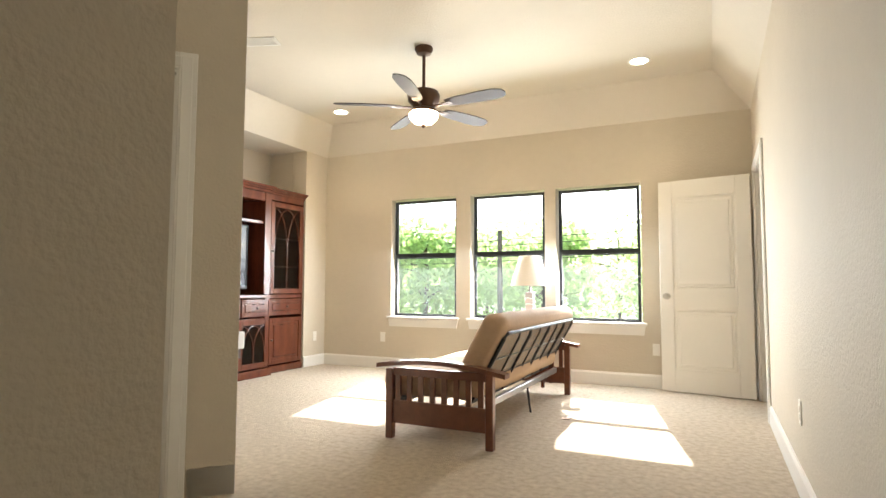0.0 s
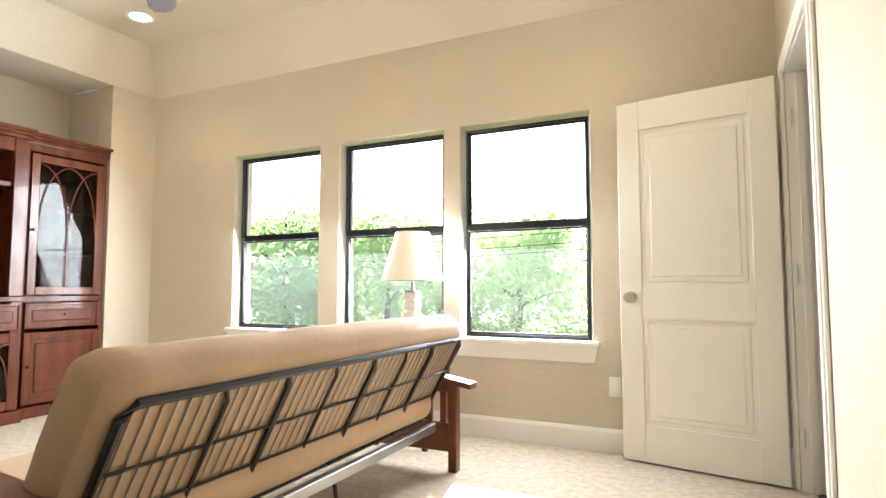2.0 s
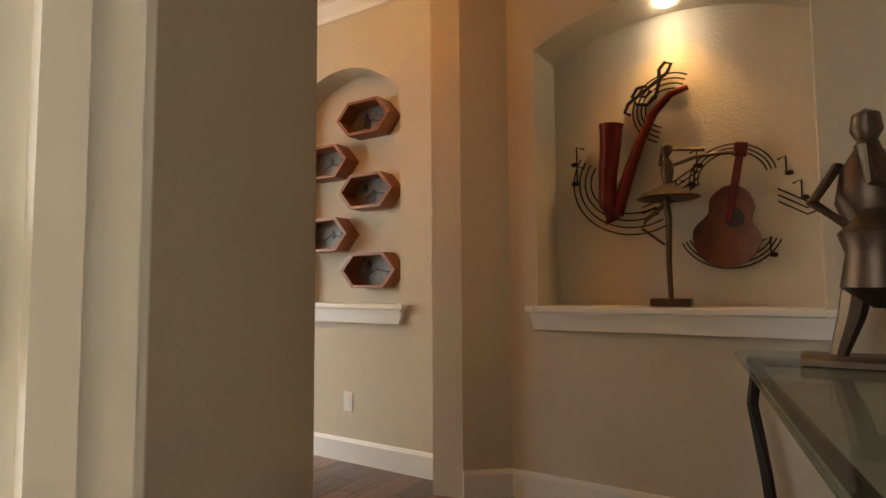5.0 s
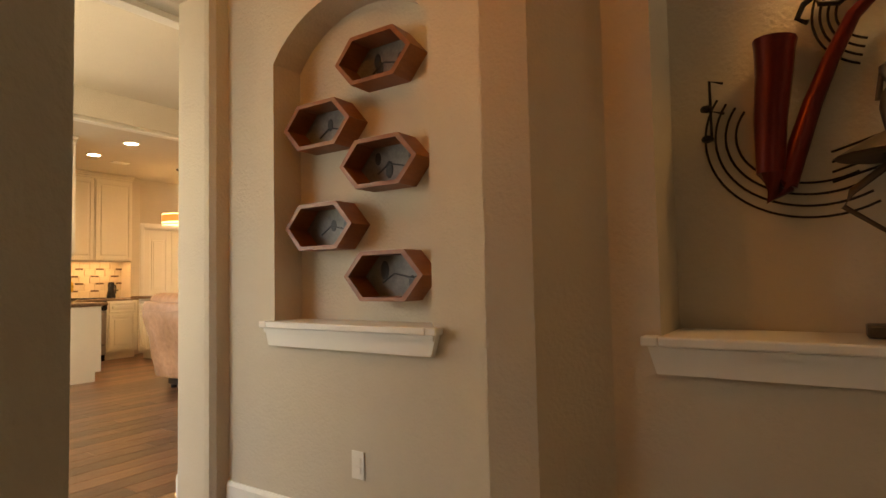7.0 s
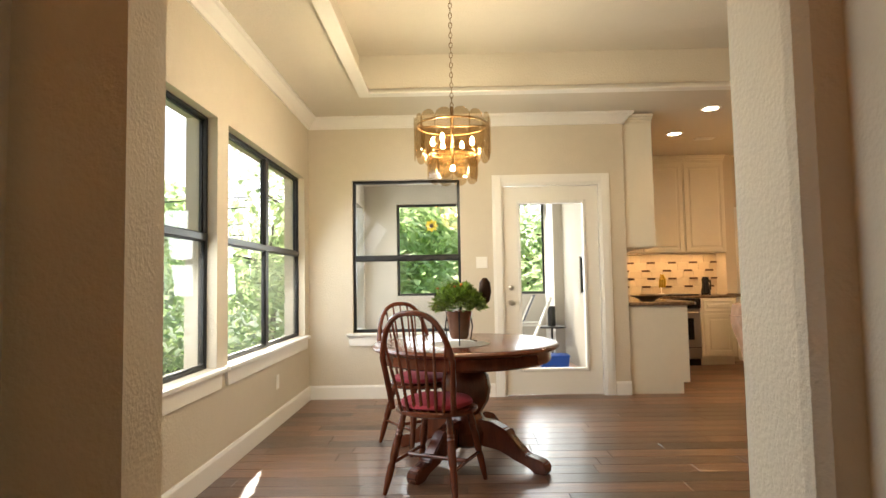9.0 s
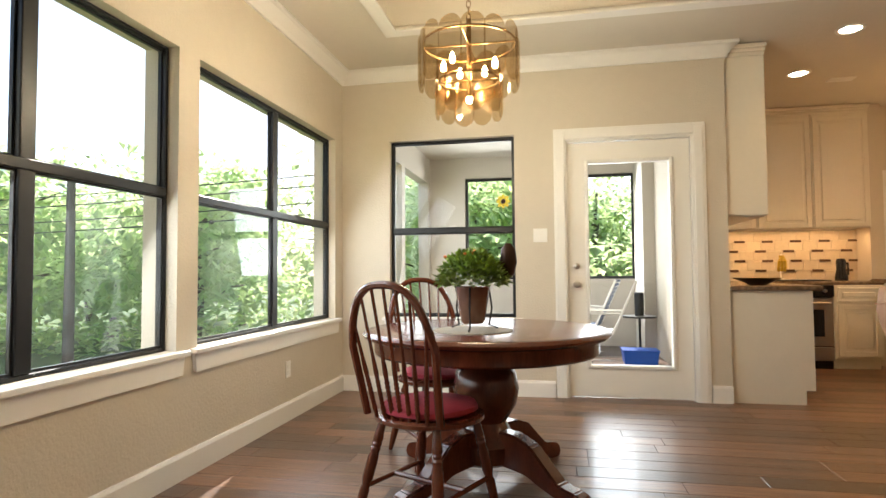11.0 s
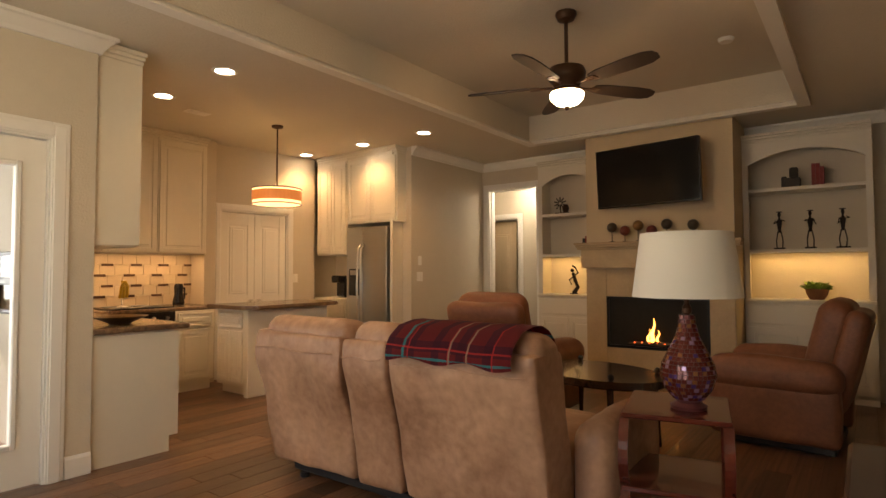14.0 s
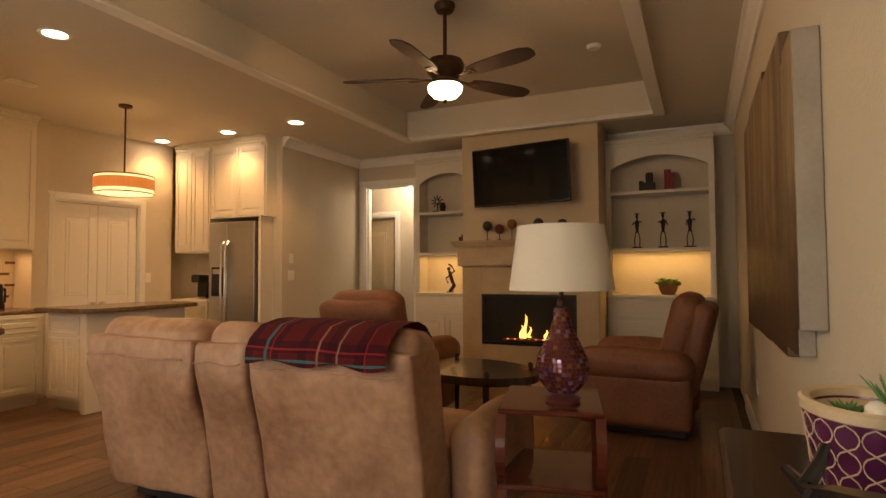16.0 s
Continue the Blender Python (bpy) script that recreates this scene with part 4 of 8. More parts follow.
lathe(bm, [(0.20, 0.45), (0.172, 0.55), (0.14, 0.65), (0.11, 0.76), (0.105, 0.76), (0.135, 0.65), (0.167, 0.55), (0.195, 0.45)], 32)
part("shade", bm, M_SHADE, lp, "cream fabric shade", True)

# air hockey table
M_HOCKEY = material("white_game_top", (0.72, 0.72, 0.72), 0.25, spec=0.6)
M_GREY = material("charcoal_laminate", (0.05, 0.05, 0.055), 0.4)
M_RED = material("red_plastic", (0.5, 0.03, 0.025), 0.4)
ah = thing("game_table", "black and white air hockey game table", "game table", at=(-3.46, 2.245, 0), rz=0)
bm = B()
box(bm, -0.62, 0.60, -0.36, 0.36, 0.60, 0.645, 0.006)
part("play_top", bm, M_HOCKEY, ah, "white play field")
for s in (-0.37, 0.355):
    bm = B()
    box(bm, -0.62, 0.60, s, s + 0.015, 0.50, 0.675, 0.003)
    part("apron", bm, M_GREY, ah)
bm = B()
box(bm, 0.60, 0.615, -0.37, 0.37, 0.50, 0.66, 0.003)
part("end_apron", bm, M_GREY, ah)
for sy in (-0.345, 0.345):
    bm = B()
    box(bm, 0.57, 0.635, sy - 0.04, sy + 0.04, 0.565, 0.685, 0.012, segs=2)
    part("corner_cap", bm, M_HOCKEY, ah, "white plastic corner cap")
    bm = B()
    box(bm, 0.50, 0.569, sy - 0.035, sy + 0.035, 0.676, 0.692, 0.004)
    part("corner_strip", bm, M_RED, ah, "red plastic strip")
    for sx in (-0.54, 0.54):
        bm = B()
        box(bm, sx - 0.04, sx + 0.04, sy - 0.03, sy + 0.03, 0, 0.60, 0.004)
        part("leg", bm, M_GREY, ah)
bm = B()
box(bm, -0.5, 0.5, -0.30, -0.28, 0.10, 0.34, 0.003)
part("lower_panel", bm, M_GREY, ah)
bm = B()
prism(bm, [(-0.16, 0.56), (0.16, 0.56), (0.10, 0.50), (-0.10, 0.50)], 0.616, 0.635, "x")
part("goal", bm, M_STEEL, ah)
bm = B()
prism(bm, [(-0.315, 0.47)] + [(-0.315 + 0.63 * k / 12, 0.13 + 0.07 * math.sin(math.pi * k / 12)) for k in range(13)] + [(0.315, 0.47)], 0.525, 0.545, "x")
ep = part("end_panel", bm, M_GREY, ah, "charcoal end panel with an arched foot")
bm = B()
for k in range(6):
    box(bm, 0.5455, 0.5475, -0.24 + 0.075 * k, -0.185 + 0.075 * k, 0.29 + 0.004 * k, 0.34 + 0.004 * k, 0.0008)
tagged(part("lettering", bm, M_HOCKEY, ep, "white lettering bars"), kind="stuff")
# floor register
fr = thing("floor_register", "small tan metal floor register in the carpet", "vent", at=(-0.95, 4.05, 0.0))
bm = B()
box(bm, -0.03, 0.03, -0.06, 0.06, 0.0005, 0.006, 0.002)
part("grille", bm, material("tan_metal", (0.30, 0.22, 0.15), 0.5, metal=0.3), fr)

# ---- hall things ----
M_HEXWOOD = material("orange_brown_wood", (0.30, 0.105, 0.035), 0.45, color2=(0.19, 0.06, 0.02), scale=7, bump=0.08, stretch=(1, 4, 4))
M_PHOTO = material("grey_photo_print", (0.22, 0.20, 0.185), 0.5, vary=0.6, scale=9)
M_INK = material("black_print", (0.02, 0.02, 0.022), 0.5)


def hex_points(w, h, rot=0.0):
    """A stretched hexagon with points at its two ends."""
    return [(-w / 2, 0), (-w * 0.28, -h / 2), (w * 0.28, -h / 2), (w / 2, 0), (w * 0.28, h / 2), (-w * 0.28, h / 2)]


def hex_shelf(y, z, w, h, seed):
    """A hexagonal wooden box on the niche's back, open towards -x, with a photo print inside."""
    t = thing("hexagon_shelf", "orange-brown hexagonal wooden wall box with photo", "wall shelf", "hexagon boxes in the niche", at=(HX + 0.17, y, z))
    out, inn = hex_points(w, h), hex_points(w - 0.05, h - 0.035)
    n = 6
    for k in range(n):
        bm = B()
        q = [out[k], out[(k + 1) % n], inn[(k + 1) % n], inn[k]]
        prism(bm, q, -0.125, 0.0, "x")
        part("side", bm, M_HEXWOOD, t)
    bm = B()
    prism(bm, hex_points(w - 0.05, h - 0.035), -0.008, -0.002, "x")
    p = part("print", bm, M_PHOTO, t, "grey photo print of a microphone")
    rnd = random.Random(seed)
    bm = B()
    for k in range(3):
        a, b = rnd.uniform(-0.3, 0.22) * w, rnd.uniform(-0.2, 0.2) * h
        lathe(bm, [(rnd.uniform(0.02, 0.034), 0), (0.02, 0.003), (0, 0.004)], 12, m=Matrix.Translation((-0.008, a, b)) @ Matrix.Rotation(radians(-90), 4, "Y") @ Matrix.Diagonal((1.4, 0.8, 1, 1)))
    tube(bm, [(-0.010, -0.26 * w, -0.02), (-0.010, 0.05 * w, 0.01), (-0.010, 0.2 * w, -0.03)], 0.004, 5)
    part("printed_shape", bm, M_INK, p)


for k, (y, z) in enumerate(((7.30, 2.09), (7.645, 1.845), (7.28, 1.625), (7.64, 1.37), (7.26, 1.135))):
    hex_shelf(y, z, 0.43, 0.215, k)


def ledge(name, x, y0, y1, z, depth, label):
    """A moulded white ledge under a niche in a wall that faces -x."""
    t = thing(name, label, "ledge", "", "structure")
    bm = B()
    box(bm, x - 0.055, x + depth, y0, y1, z - 0.03, z, 0.006, segs=2)
    part("ledge_board", bm, M_TRIM, t)
    bm = B()
    box(bm, x - 0.055, x - 0.001, y0 - 0.05, y0, z - 0.03, z, 0.006, segs=2)
    box(bm, x - 0.055, x - 0.001, y1, y1 + 0.05, z - 0.03, z, 0.006, segs=2)
    part("ledge_ear", bm, M_TRIM, t)
    bm = B()
    prism(bm, [(y0 - 0.035, z - 0.03), (y1 + 0.035, z - 0.03), (y1 + 0.01, z - 0.112), (y0 - 0.01, z - 0.112)], x - 0.03, x - 0.001, "x")
    prism(bm, [(y0 - 0.03, z - 0.03), (y1 + 0.03, z - 0.03), (y1 + 0.026, z - 0.05), (y0 - 0.026, z - 0.05)], x - 0.042, x - 0.031, "x")
    part("ledge_apron", bm, M_TRIM, t)


ledge("trim_ledge_1", HX, NY0, NY1, 0.935, 0.165, "white moulded ledge below the hexagon niche")
ledge("trim_ledge_2", 2.92, 4.96, 6.13, 0.935, 0.265, "white moulded ledge below the music niche")

# wall art in the deep niche: back plane
AX = 2.92 + 0.27
M_WIRE = material("black_wrought_wire", (0.02, 0.016, 0.014), 0.45, metal=0.7)
M_SAXRED = material("red_lacquered_metal", (0.15, 0.014, 0.010), 0.3, metal=0.5, vary=0.4, scale=10)
M_SUNB = material("sunburst_metal", (0.20, 0.055, 0.015), 0.35, metal=0.4, color2=(0.03, 0.012, 0.008), scale=7)


def loop(cx, cz, rx, rz, a0, a1, n=24, x=-0.03):
    return [(x, cx - rx * math.cos(radians(a0 + (a1 - a0) * k / n)), cz + rz * math.sin(radians(a0 + (a1 - a0) * k / n))) for k in range(n + 1)]


def note(bm, y, z, s=0.05, flip=1):
    tube(bm, [(-0.035, y, z), (-0.035, y, z + s * 1.8), (-0.035, y - flip * s * 0.8, z + s * 1.5)], 0.005, 5)
    lathe(bm, [(0, -0.014), (0.018, -0.008), (0.02, 0.0), (0.016, 0.008), (0, 0.013)], 10, (-0.035, y + flip * 0.012, z))


sx = thing("saxophone_wall_art", "red metal saxophone wall art with wire staves", "wall art", at=(AX, 5.70, 1.60))
bm = B()
tube(bm, [(-0.05, 0.10, -0.22), (-0.05, 0.06, -0.10), (-0.05, 0.02, 0.02), (-0.05, -0.03, 0.14), (-0.05, -0.09, 0.26), (-0.05, -0.17, 0.34), (-0.05, -0.25, 0.36)], 0.034, 12, r_end=0.014)
part("body", bm, M_SAXRED, sx, smooth=True)
bm = B()
tube(bm, [(-0.06, 0.10, -0.22), (-0.07, 0.125, -0.25), (-0.07, 0.135, -0.18), (-0.07, 0.13, -0.02), (-0.07, 0.115, 0.12), (-0.07, 0.11, 0.20), (-0.07, 0.108, 0.23)], 0.030, 12, r_end=0.062)
part("bell", bm, M_SAXRED, sx, smooth=True)
for k in range(4):
    for pts in (loop(0.02, -0.05, 0.30 - 0.03 * k, 0.27 - 0.035 * k, -60, -210), loop(-0.16, 0.28, 0.17 - 0.02 * k, 0.17 - 0.025 * k, 60, 250),
                [(-0.03, -0.02, -0.22 + 0.03 * k), (-0.03, -0.15, -0.18 + 0.03 * k), (-0.03, -0.28, -0.10 + 0.03 * k)]):
        bm = B()
        tube(bm, pts, 0.004, 5)
        part("stave_wire", bm, M_WIRE, sx)
bm = B()
curl = [(0.005, 0.0), (-0.03, 0.015), (-0.025, 0.055), (0.02, 0.06), (0.05, 0.02), (0.035, -0.035), (-0.02, -0.05), (-0.07, -0.015), (-0.075, 0.05), (-0.03, 0.12), (0.03, 0.18), (0.035, 0.23), (0.0, 0.245), (-0.022, 0.19), (0.0, 0.06), (0.022, -0.08), (0.0, -0.13), (-0.04, -0.12)]
lean = Matrix.Rotation(radians(48), 2)
tube(bm, [(-0.04, -(lean @ Vector(q)).x * -0.8 - 0.03, (lean @ Vector(q)).y * 0.8 + 0.36) for q in curl], 0.009, 6)
part("treble_clef", bm, M_WIRE, sx)
bm = B()
for y, z in ((0.30, 0.06), (0.30, -0.04), (-0.18, -0.16), (-0.26, -0.10)):
    note(bm, y, z)
tagged(part("notes", bm, M_WIRE, sx), kind="stuff")

gt = thing("guitar_wall_art", "brown sunburst metal guitar wall art with notes", "wall art", at=(AX, 5.285, 1.40))
gt.scale = (1, 0.88, 0.92)
bm = B()
body = []
for k in range(48):
    a = 2 * math.pi * k / 48
    v = math.sin(a)
    half = 0.155 - 0.03 * v - 0.045 * math.exp(-((v - 0.25) / 0.28) ** 2)
    body.append((half * math.cos(a) * (1.0 if abs(math.cos(a)) > 0.5 else 1.1), -0.12 + 0.20 * v))
prism(bm, body, -0.07, -0.03, "x")
bmesh.ops.transform(bm, matrix=Matrix.Rotation(radians(11), 4, "X"), verts=bm.verts)
part("body", bm, M_SUNB, gt)
bm = B()
box(bm, -0.078, -0.05, -0.018, 0.018, -0.10, 0.22, 0.004, m=Matrix.Rotation(radians(11), 4, "X"))
box(bm, -0.078, -0.05, -0.032, 0.032, 0.22, 0.29, 0.006, m=Matrix.Rotation(radians(11), 4, "X"))
part("neck", bm, M_SAXRED, gt)
bm = B()
lathe(bm, [(0.045, 0), (0.045, 0.004), (0, 0.005)], 20, m=Matrix.Translation((-0.07, -0.01, -0.08)) @ Matrix.Rotation(radians(-90), 4, "Y"))
part("sound_hole", bm, M_INK, gt)
for k in range(3):
    for pts in (loop(0.02, -0.12, 0.24 - 0.02 * k, 0.20 - 0.02 * k, -20, -160), loop(0.0, 0.12, 0.20 - 0.02 * k, 0.17 - 0.02 * k, 10, 190),
                [(-0.03, -0.20, 0.05 - 0.03 * k), (-0.03, -0.32, -0.02 - 0.03 * k), (-0.03, -0.42, 0.02 - 0.03 * k)]):
        bm = B()
        tube(bm, pts, 0.004, 5)
        part("stave_wire", bm, M_WIRE, gt)
bm = B()
for y, z in ((0.16, 0.20), (0.10, -0.28), (-0.16, -0.26), (-0.30, 0.0), (-0.24, 0.12), (-0.38, -0.06)):
    note(bm, y, z, 0.045, -1)
tagged(part("notes", bm, M_WIRE, gt), kind="stuff")

M_PEWTER = material("aged_metal", (0.14, 0.10, 0.07), 0.45, metal=0.8, vary=0.4, scale=20)


def dancer(x, y, z):
    bm = B()
    box(bm, -0.045, 0.045, -0.085, 0.085, 0, 0.035, 0.004)
    tube(bm, [(0, 0, 0.03), (0, 0.005, 0.2), (0, 0.0, 0.40), (0, 0.01, 0.50)], 0.011, 8, r_end=0.016)
    tube(bm, [(0, 0.0, 0.48), (0, 0.10, 0.40), (0, 0.12, 0.36), (0, 0.02, 0.28)], 0.012, 8, r_end=0.006)
    lathe(bm, [(0.02, 0.50), (0.13, 0.49), (0.14, 0.495), (0.08, 0.53), (0.02, 0.56), (0.03, 0.62), (0.025, 0.66), (0.01, 0.68), (0.012, 0.69), (0.026, 0.71), (0.026, 0.735), (0, 0.755)], 16)
    tube(bm, [(0, 0.03, 0.645), (0, 0.02, 0.72), (0, -0.06, 0.715), (0, -0.16, 0.70)], 0.009, 8)
    tube(bm, [(0, -0.03, 0.645), (0, -0.12, 0.67), (0, -0.22, 0.675), (0, -0.28, 0.67)], 0.009, 8)
    bmesh.ops.transform(bm, matrix=pose(x, y, z), verts=bm.verts)
    ob = new("dancer_statue", mesh("dancer_statue", bm, M_PEWTER, True))
    tagged(ob, "thin aged metal dancer statue on the ledge", "statue")


dancer(3.06, 5.54, 0.936)
# glass console with a tall figure
M_TGLASS = glassy("table_glass", (0.75, 0.85, 0.78), 0.02, 0.7)
gc = thing("glass_table", "glass-topped hall table on black iron legs", "table", at=(1.92, 4.68, 0), rz=9.5)
bm = B()
prism(bm, [(-0.80 + 0.06, -0.45), (0.80 - 0.06, -0.45), (0.80, -0.39), (0.80, 0.39), (0.74, 0.45), (-0.74, 0.45), (-0.80, 0.39), (-0.80, -0.39)], 0.785, 0.80)
bmesh.ops.bevel(bm, geom=bm.edges[:], offset=0.004, segments=2, affect="EDGES")
part("glass_top", bm, M_TGLASS, gc, "green-tinted glass top")
bm = B()
tube(bm, [(-0.74, -0.40, 0.765), (0.74, -0.40, 0.765), (0.74, 0.40, 0.765), (-0.74, 0.40, 0.765)], 0.016, 8, True)
part("rim", bm, M_WIRE, gc)
for a in (-0.72, 0.72):
    for b in (-0.38, 0.38):
        bm = B()
        tube(bm, [(a, b, 0.765), (a * 1.03, b * 1.05, 0.62), (a * 0.98, b * 0.97, 0.40), (a * 0.94, b * 0.92, 0.20), (a * 1.04, b * 1.06, 0.0)], 0.020, 8)
        part("leg", bm, M_WIRE, gc)
for b in (-0.36, 0.36):
    bm = B()
    tube(bm, [(-0.69, b, 0.22), (0.0, b, 0.30), (0.69, b, 0.22)], 0.010, 6)
    part("stretcher", bm, M_WIRE, gc)
bm = B()
box(bm, -0.09, 0.09, -0.16, 0.16, 0, 0.03, 0.006)
tube(bm, [(0, 0.08, 0.03), (0, 0.05, 0.15), (0, 0.02, 0.32), (0, 0, 0.50)], 0.02, 8, r_end=0.05)
tube(bm, [(0, -0.08, 0.03), (0, -0.05, 0.16), (0, -0.02, 0.32), (0, 0, 0.48)], 0.02, 8, r_end=0.05)
lathe(bm, [(0.05, 0.42), (0.075, 0.5), (0.06, 0.6), (0.03, 0.66), (0.022, 0.69), (0.035, 0.72), (0.03, 0.77), (0, 0.79)], 14)
lathe(bm, [(0.01, 0.16), (0.075, 0.22), (0.06, 0.32), (0.075, 0.38), (0.02, 0.45)], 14, (-0.06, 0.0, 0.02))
tube(bm, [(0, 0.06, 0.62), (-0.06, 0.12, 0.5), (-0.07, 0.03, 0.40)], 0.014, 8)
tube(bm, [(0, -0.06, 0.62), (-0.06, -0.10, 0.5), (-0.07, 0.0, 0.55), (-0.07, 0.02, 0.66)], 0.014, 8)
bmesh.ops.transform(bm, matrix=pose(2.30, 4.86, 0.8005) @ Matrix.Diagonal((1.15, 1.15, 0.92, 1)), verts=bm.verts)
tagged(new("musician_statue", mesh("musician_statue", bm, M_PEWTER, True)), "aged metal musician statue on the glass table", "statue")
# niche lamp
nl = thing("niche_light", "small lit spotlight in the niche head", "ceiling light", at=(3.05, 5.52, 2.352))
bm = B()
lathe(bm, [(0.035, 0.0), (0.033, -0.012), (0.0, -0.012)][::-1], 16)
part("lamp_disc", bm, M_CAN, nl)
spot("niche_bulb", (3.06, 5.52, 2.33), 10, (1.0, 0.52, 0.14), 105)
# amber ceiling light of the hall
HLX, HLY = 1.82, 6.99
M_TIFF = glassy("stained_amber_glass", (1.0, 0.80, 0.40), 0.1, 0.9)
hl = thing("hall_ceiling_light", "amber stained-glass ceiling light in bronze leading", "ceiling light", at=(HLX, HLY, H))
bm = B()
lathe(bm, [(0.07, 0), (0.07, -0.02), (0.02, -0.035)][::-1], 20)
cyl(bm, (0, 0, -0.03), (0, 0, -0.30), 0.01)
lathe(bm, [(0, -0.335), (0.012, -0.33), (0.02, -0.31), (0.01, -0.29), (0, -0.285)], 12)
part("canopy", bm, M_BRONZE, hl)
rings = [(0.175, -0.10), (0.17, -0.16), (0.14, -0.22), (0.09, -0.27), (0.02, -0.30)]
for (r0, z0_), (r1, z1_) in zip(rings, rings[1:]):
    bm = B()
    lathe(bm, [(r1, z1_), (r0, z0_), (r0 - 0.003, z0_), (r1 - 0.003, z1_ + 0.002)], 24)
    part("glass_band", bm, M_TIFF, hl, "amber glass band")
    bm = B()
    tube(bm, [(r0 * math.cos(2 * math.pi * j / 24), r0 * math.sin(2 * math.pi * j / 24), z0_) for j in range(24)], 0.004, 5, True)
    part("leading", bm, M_BRONZE, hl)
for k in range(10):
    a = 2 * math.pi * k / 10
    bm = B()
    tube(bm, [((r_ + 0.001) * math.cos(a), (r_ + 0.001) * math.sin(a), z_) for r_, z_ in rings], 0.0025, 5)
    part("leading", bm, M_BRONZE, hl)
bm = B()
lathe(bm, [(0, -0.24), (0.025, -0.225), (0.032, -0.20), (0.02, -0.16), (0, -0.15)], 14, (0.05, 0, 0))
part("bulb", bm, glowing("warm_bulb", (1.0, 0.66, 0.3), 20.0), hl, "lit warm bulb", True).visible_shadow = False
bulb("hall_bulb", (HLX, HLY, H - 0.17), 11, (1.0, 0.60, 0.20), 0.04)
# west doorway of the hall
c = casing("door_frame_4", Matrix(((0, -1, 0, 1.36), (1, 0, 0, 6.83), (0, 0, 1, 0), (0, 0, 0, 1))), 0.76, 2.045, jamb=0.1, both=False)
for z in (0.25, 1.03, 1.80):
    hinge(c, 0.752, -0.026, z)
panel_door("door_4", Matrix(((0, -1, 0, 1.379), (1, 0, 0, 6.85), (0, 0, 1, 0.012), (0, 0, 0, 1))), 0.72, 2.01, "white two-panel hall door, closed", [(0.115, 0.605, 0.20, 0.78), (0.115, 0.605, 0.96, 1.85)], 0.06)

# ---- dining things ----
tb = thing("dining_table", "round cherry wood pedestal dining table", "table", at=(2.17, 10.82, 0))
bm = B()
lathe(bm, [(0, 0.715), (0.585, 0.715), (0.605, 0.725), (0.612, 0.738), (0.60, 0.752), (0.58, 0.757), (0, 0.757)], 64)
part("top", bm, M_CHERRY, tb, smooth=True)
bm = B()
lathe(bm, [(0.53, 0.64), (0.545, 0.64), (0.555, 0.65), (0.555, 0.70), (0.565, 0.714), (0.53, 0.714)], 64)
part("apron", bm, M_CHERRY, tb, smooth=True)
bm = B()
lathe(bm, [(0.12, 0.10), (0.15, 0.12), (0.16, 0.20), (0.12, 0.26), (0.10, 0.30), (0.15, 0.38), (0.165, 0.46), (0.15, 0.54), (0.10, 0.60), (0.13, 0.63), (0.30, 0.65), (0.30, 0.714)], 32)
part("pedestal", bm, M_CHERRY, tb, smooth=True)
for k in range(4):
    bm = B()
    top = [(0.10, 0.27), (0.20, 0.27), (0.30, 0.235), (0.38, 0.16), (0.45, 0.10), (0.53, 0.085), (0.57, 0.07), (0.585, 0.03), (0.57, 0.0), (0.50, 0.0), (0.46, 0.03), (0.36, 0.06), (0.26, 0.10), (0.10, 0.11)]
    prism(bm, top, -0.04, 0.04, "y")
    bmesh.ops.bevel(bm, geom=[e for e in bm.edges], offset=0.008, segments=2, affect="EDGES")
    bmesh.ops.transform(bm, matrix=Matrix.Rotation(radians(-35 + 90 * k), 4, "Z"), verts=bm.verts)
    part("claw_foot", bm, M_CHERRY, tb)

M_CUSHION = material("red_fabric_cushion", (0.33, 0.02, 0.035), 0.85, vary=0.25, scale=12, bump=0.2, bump_scale=120)


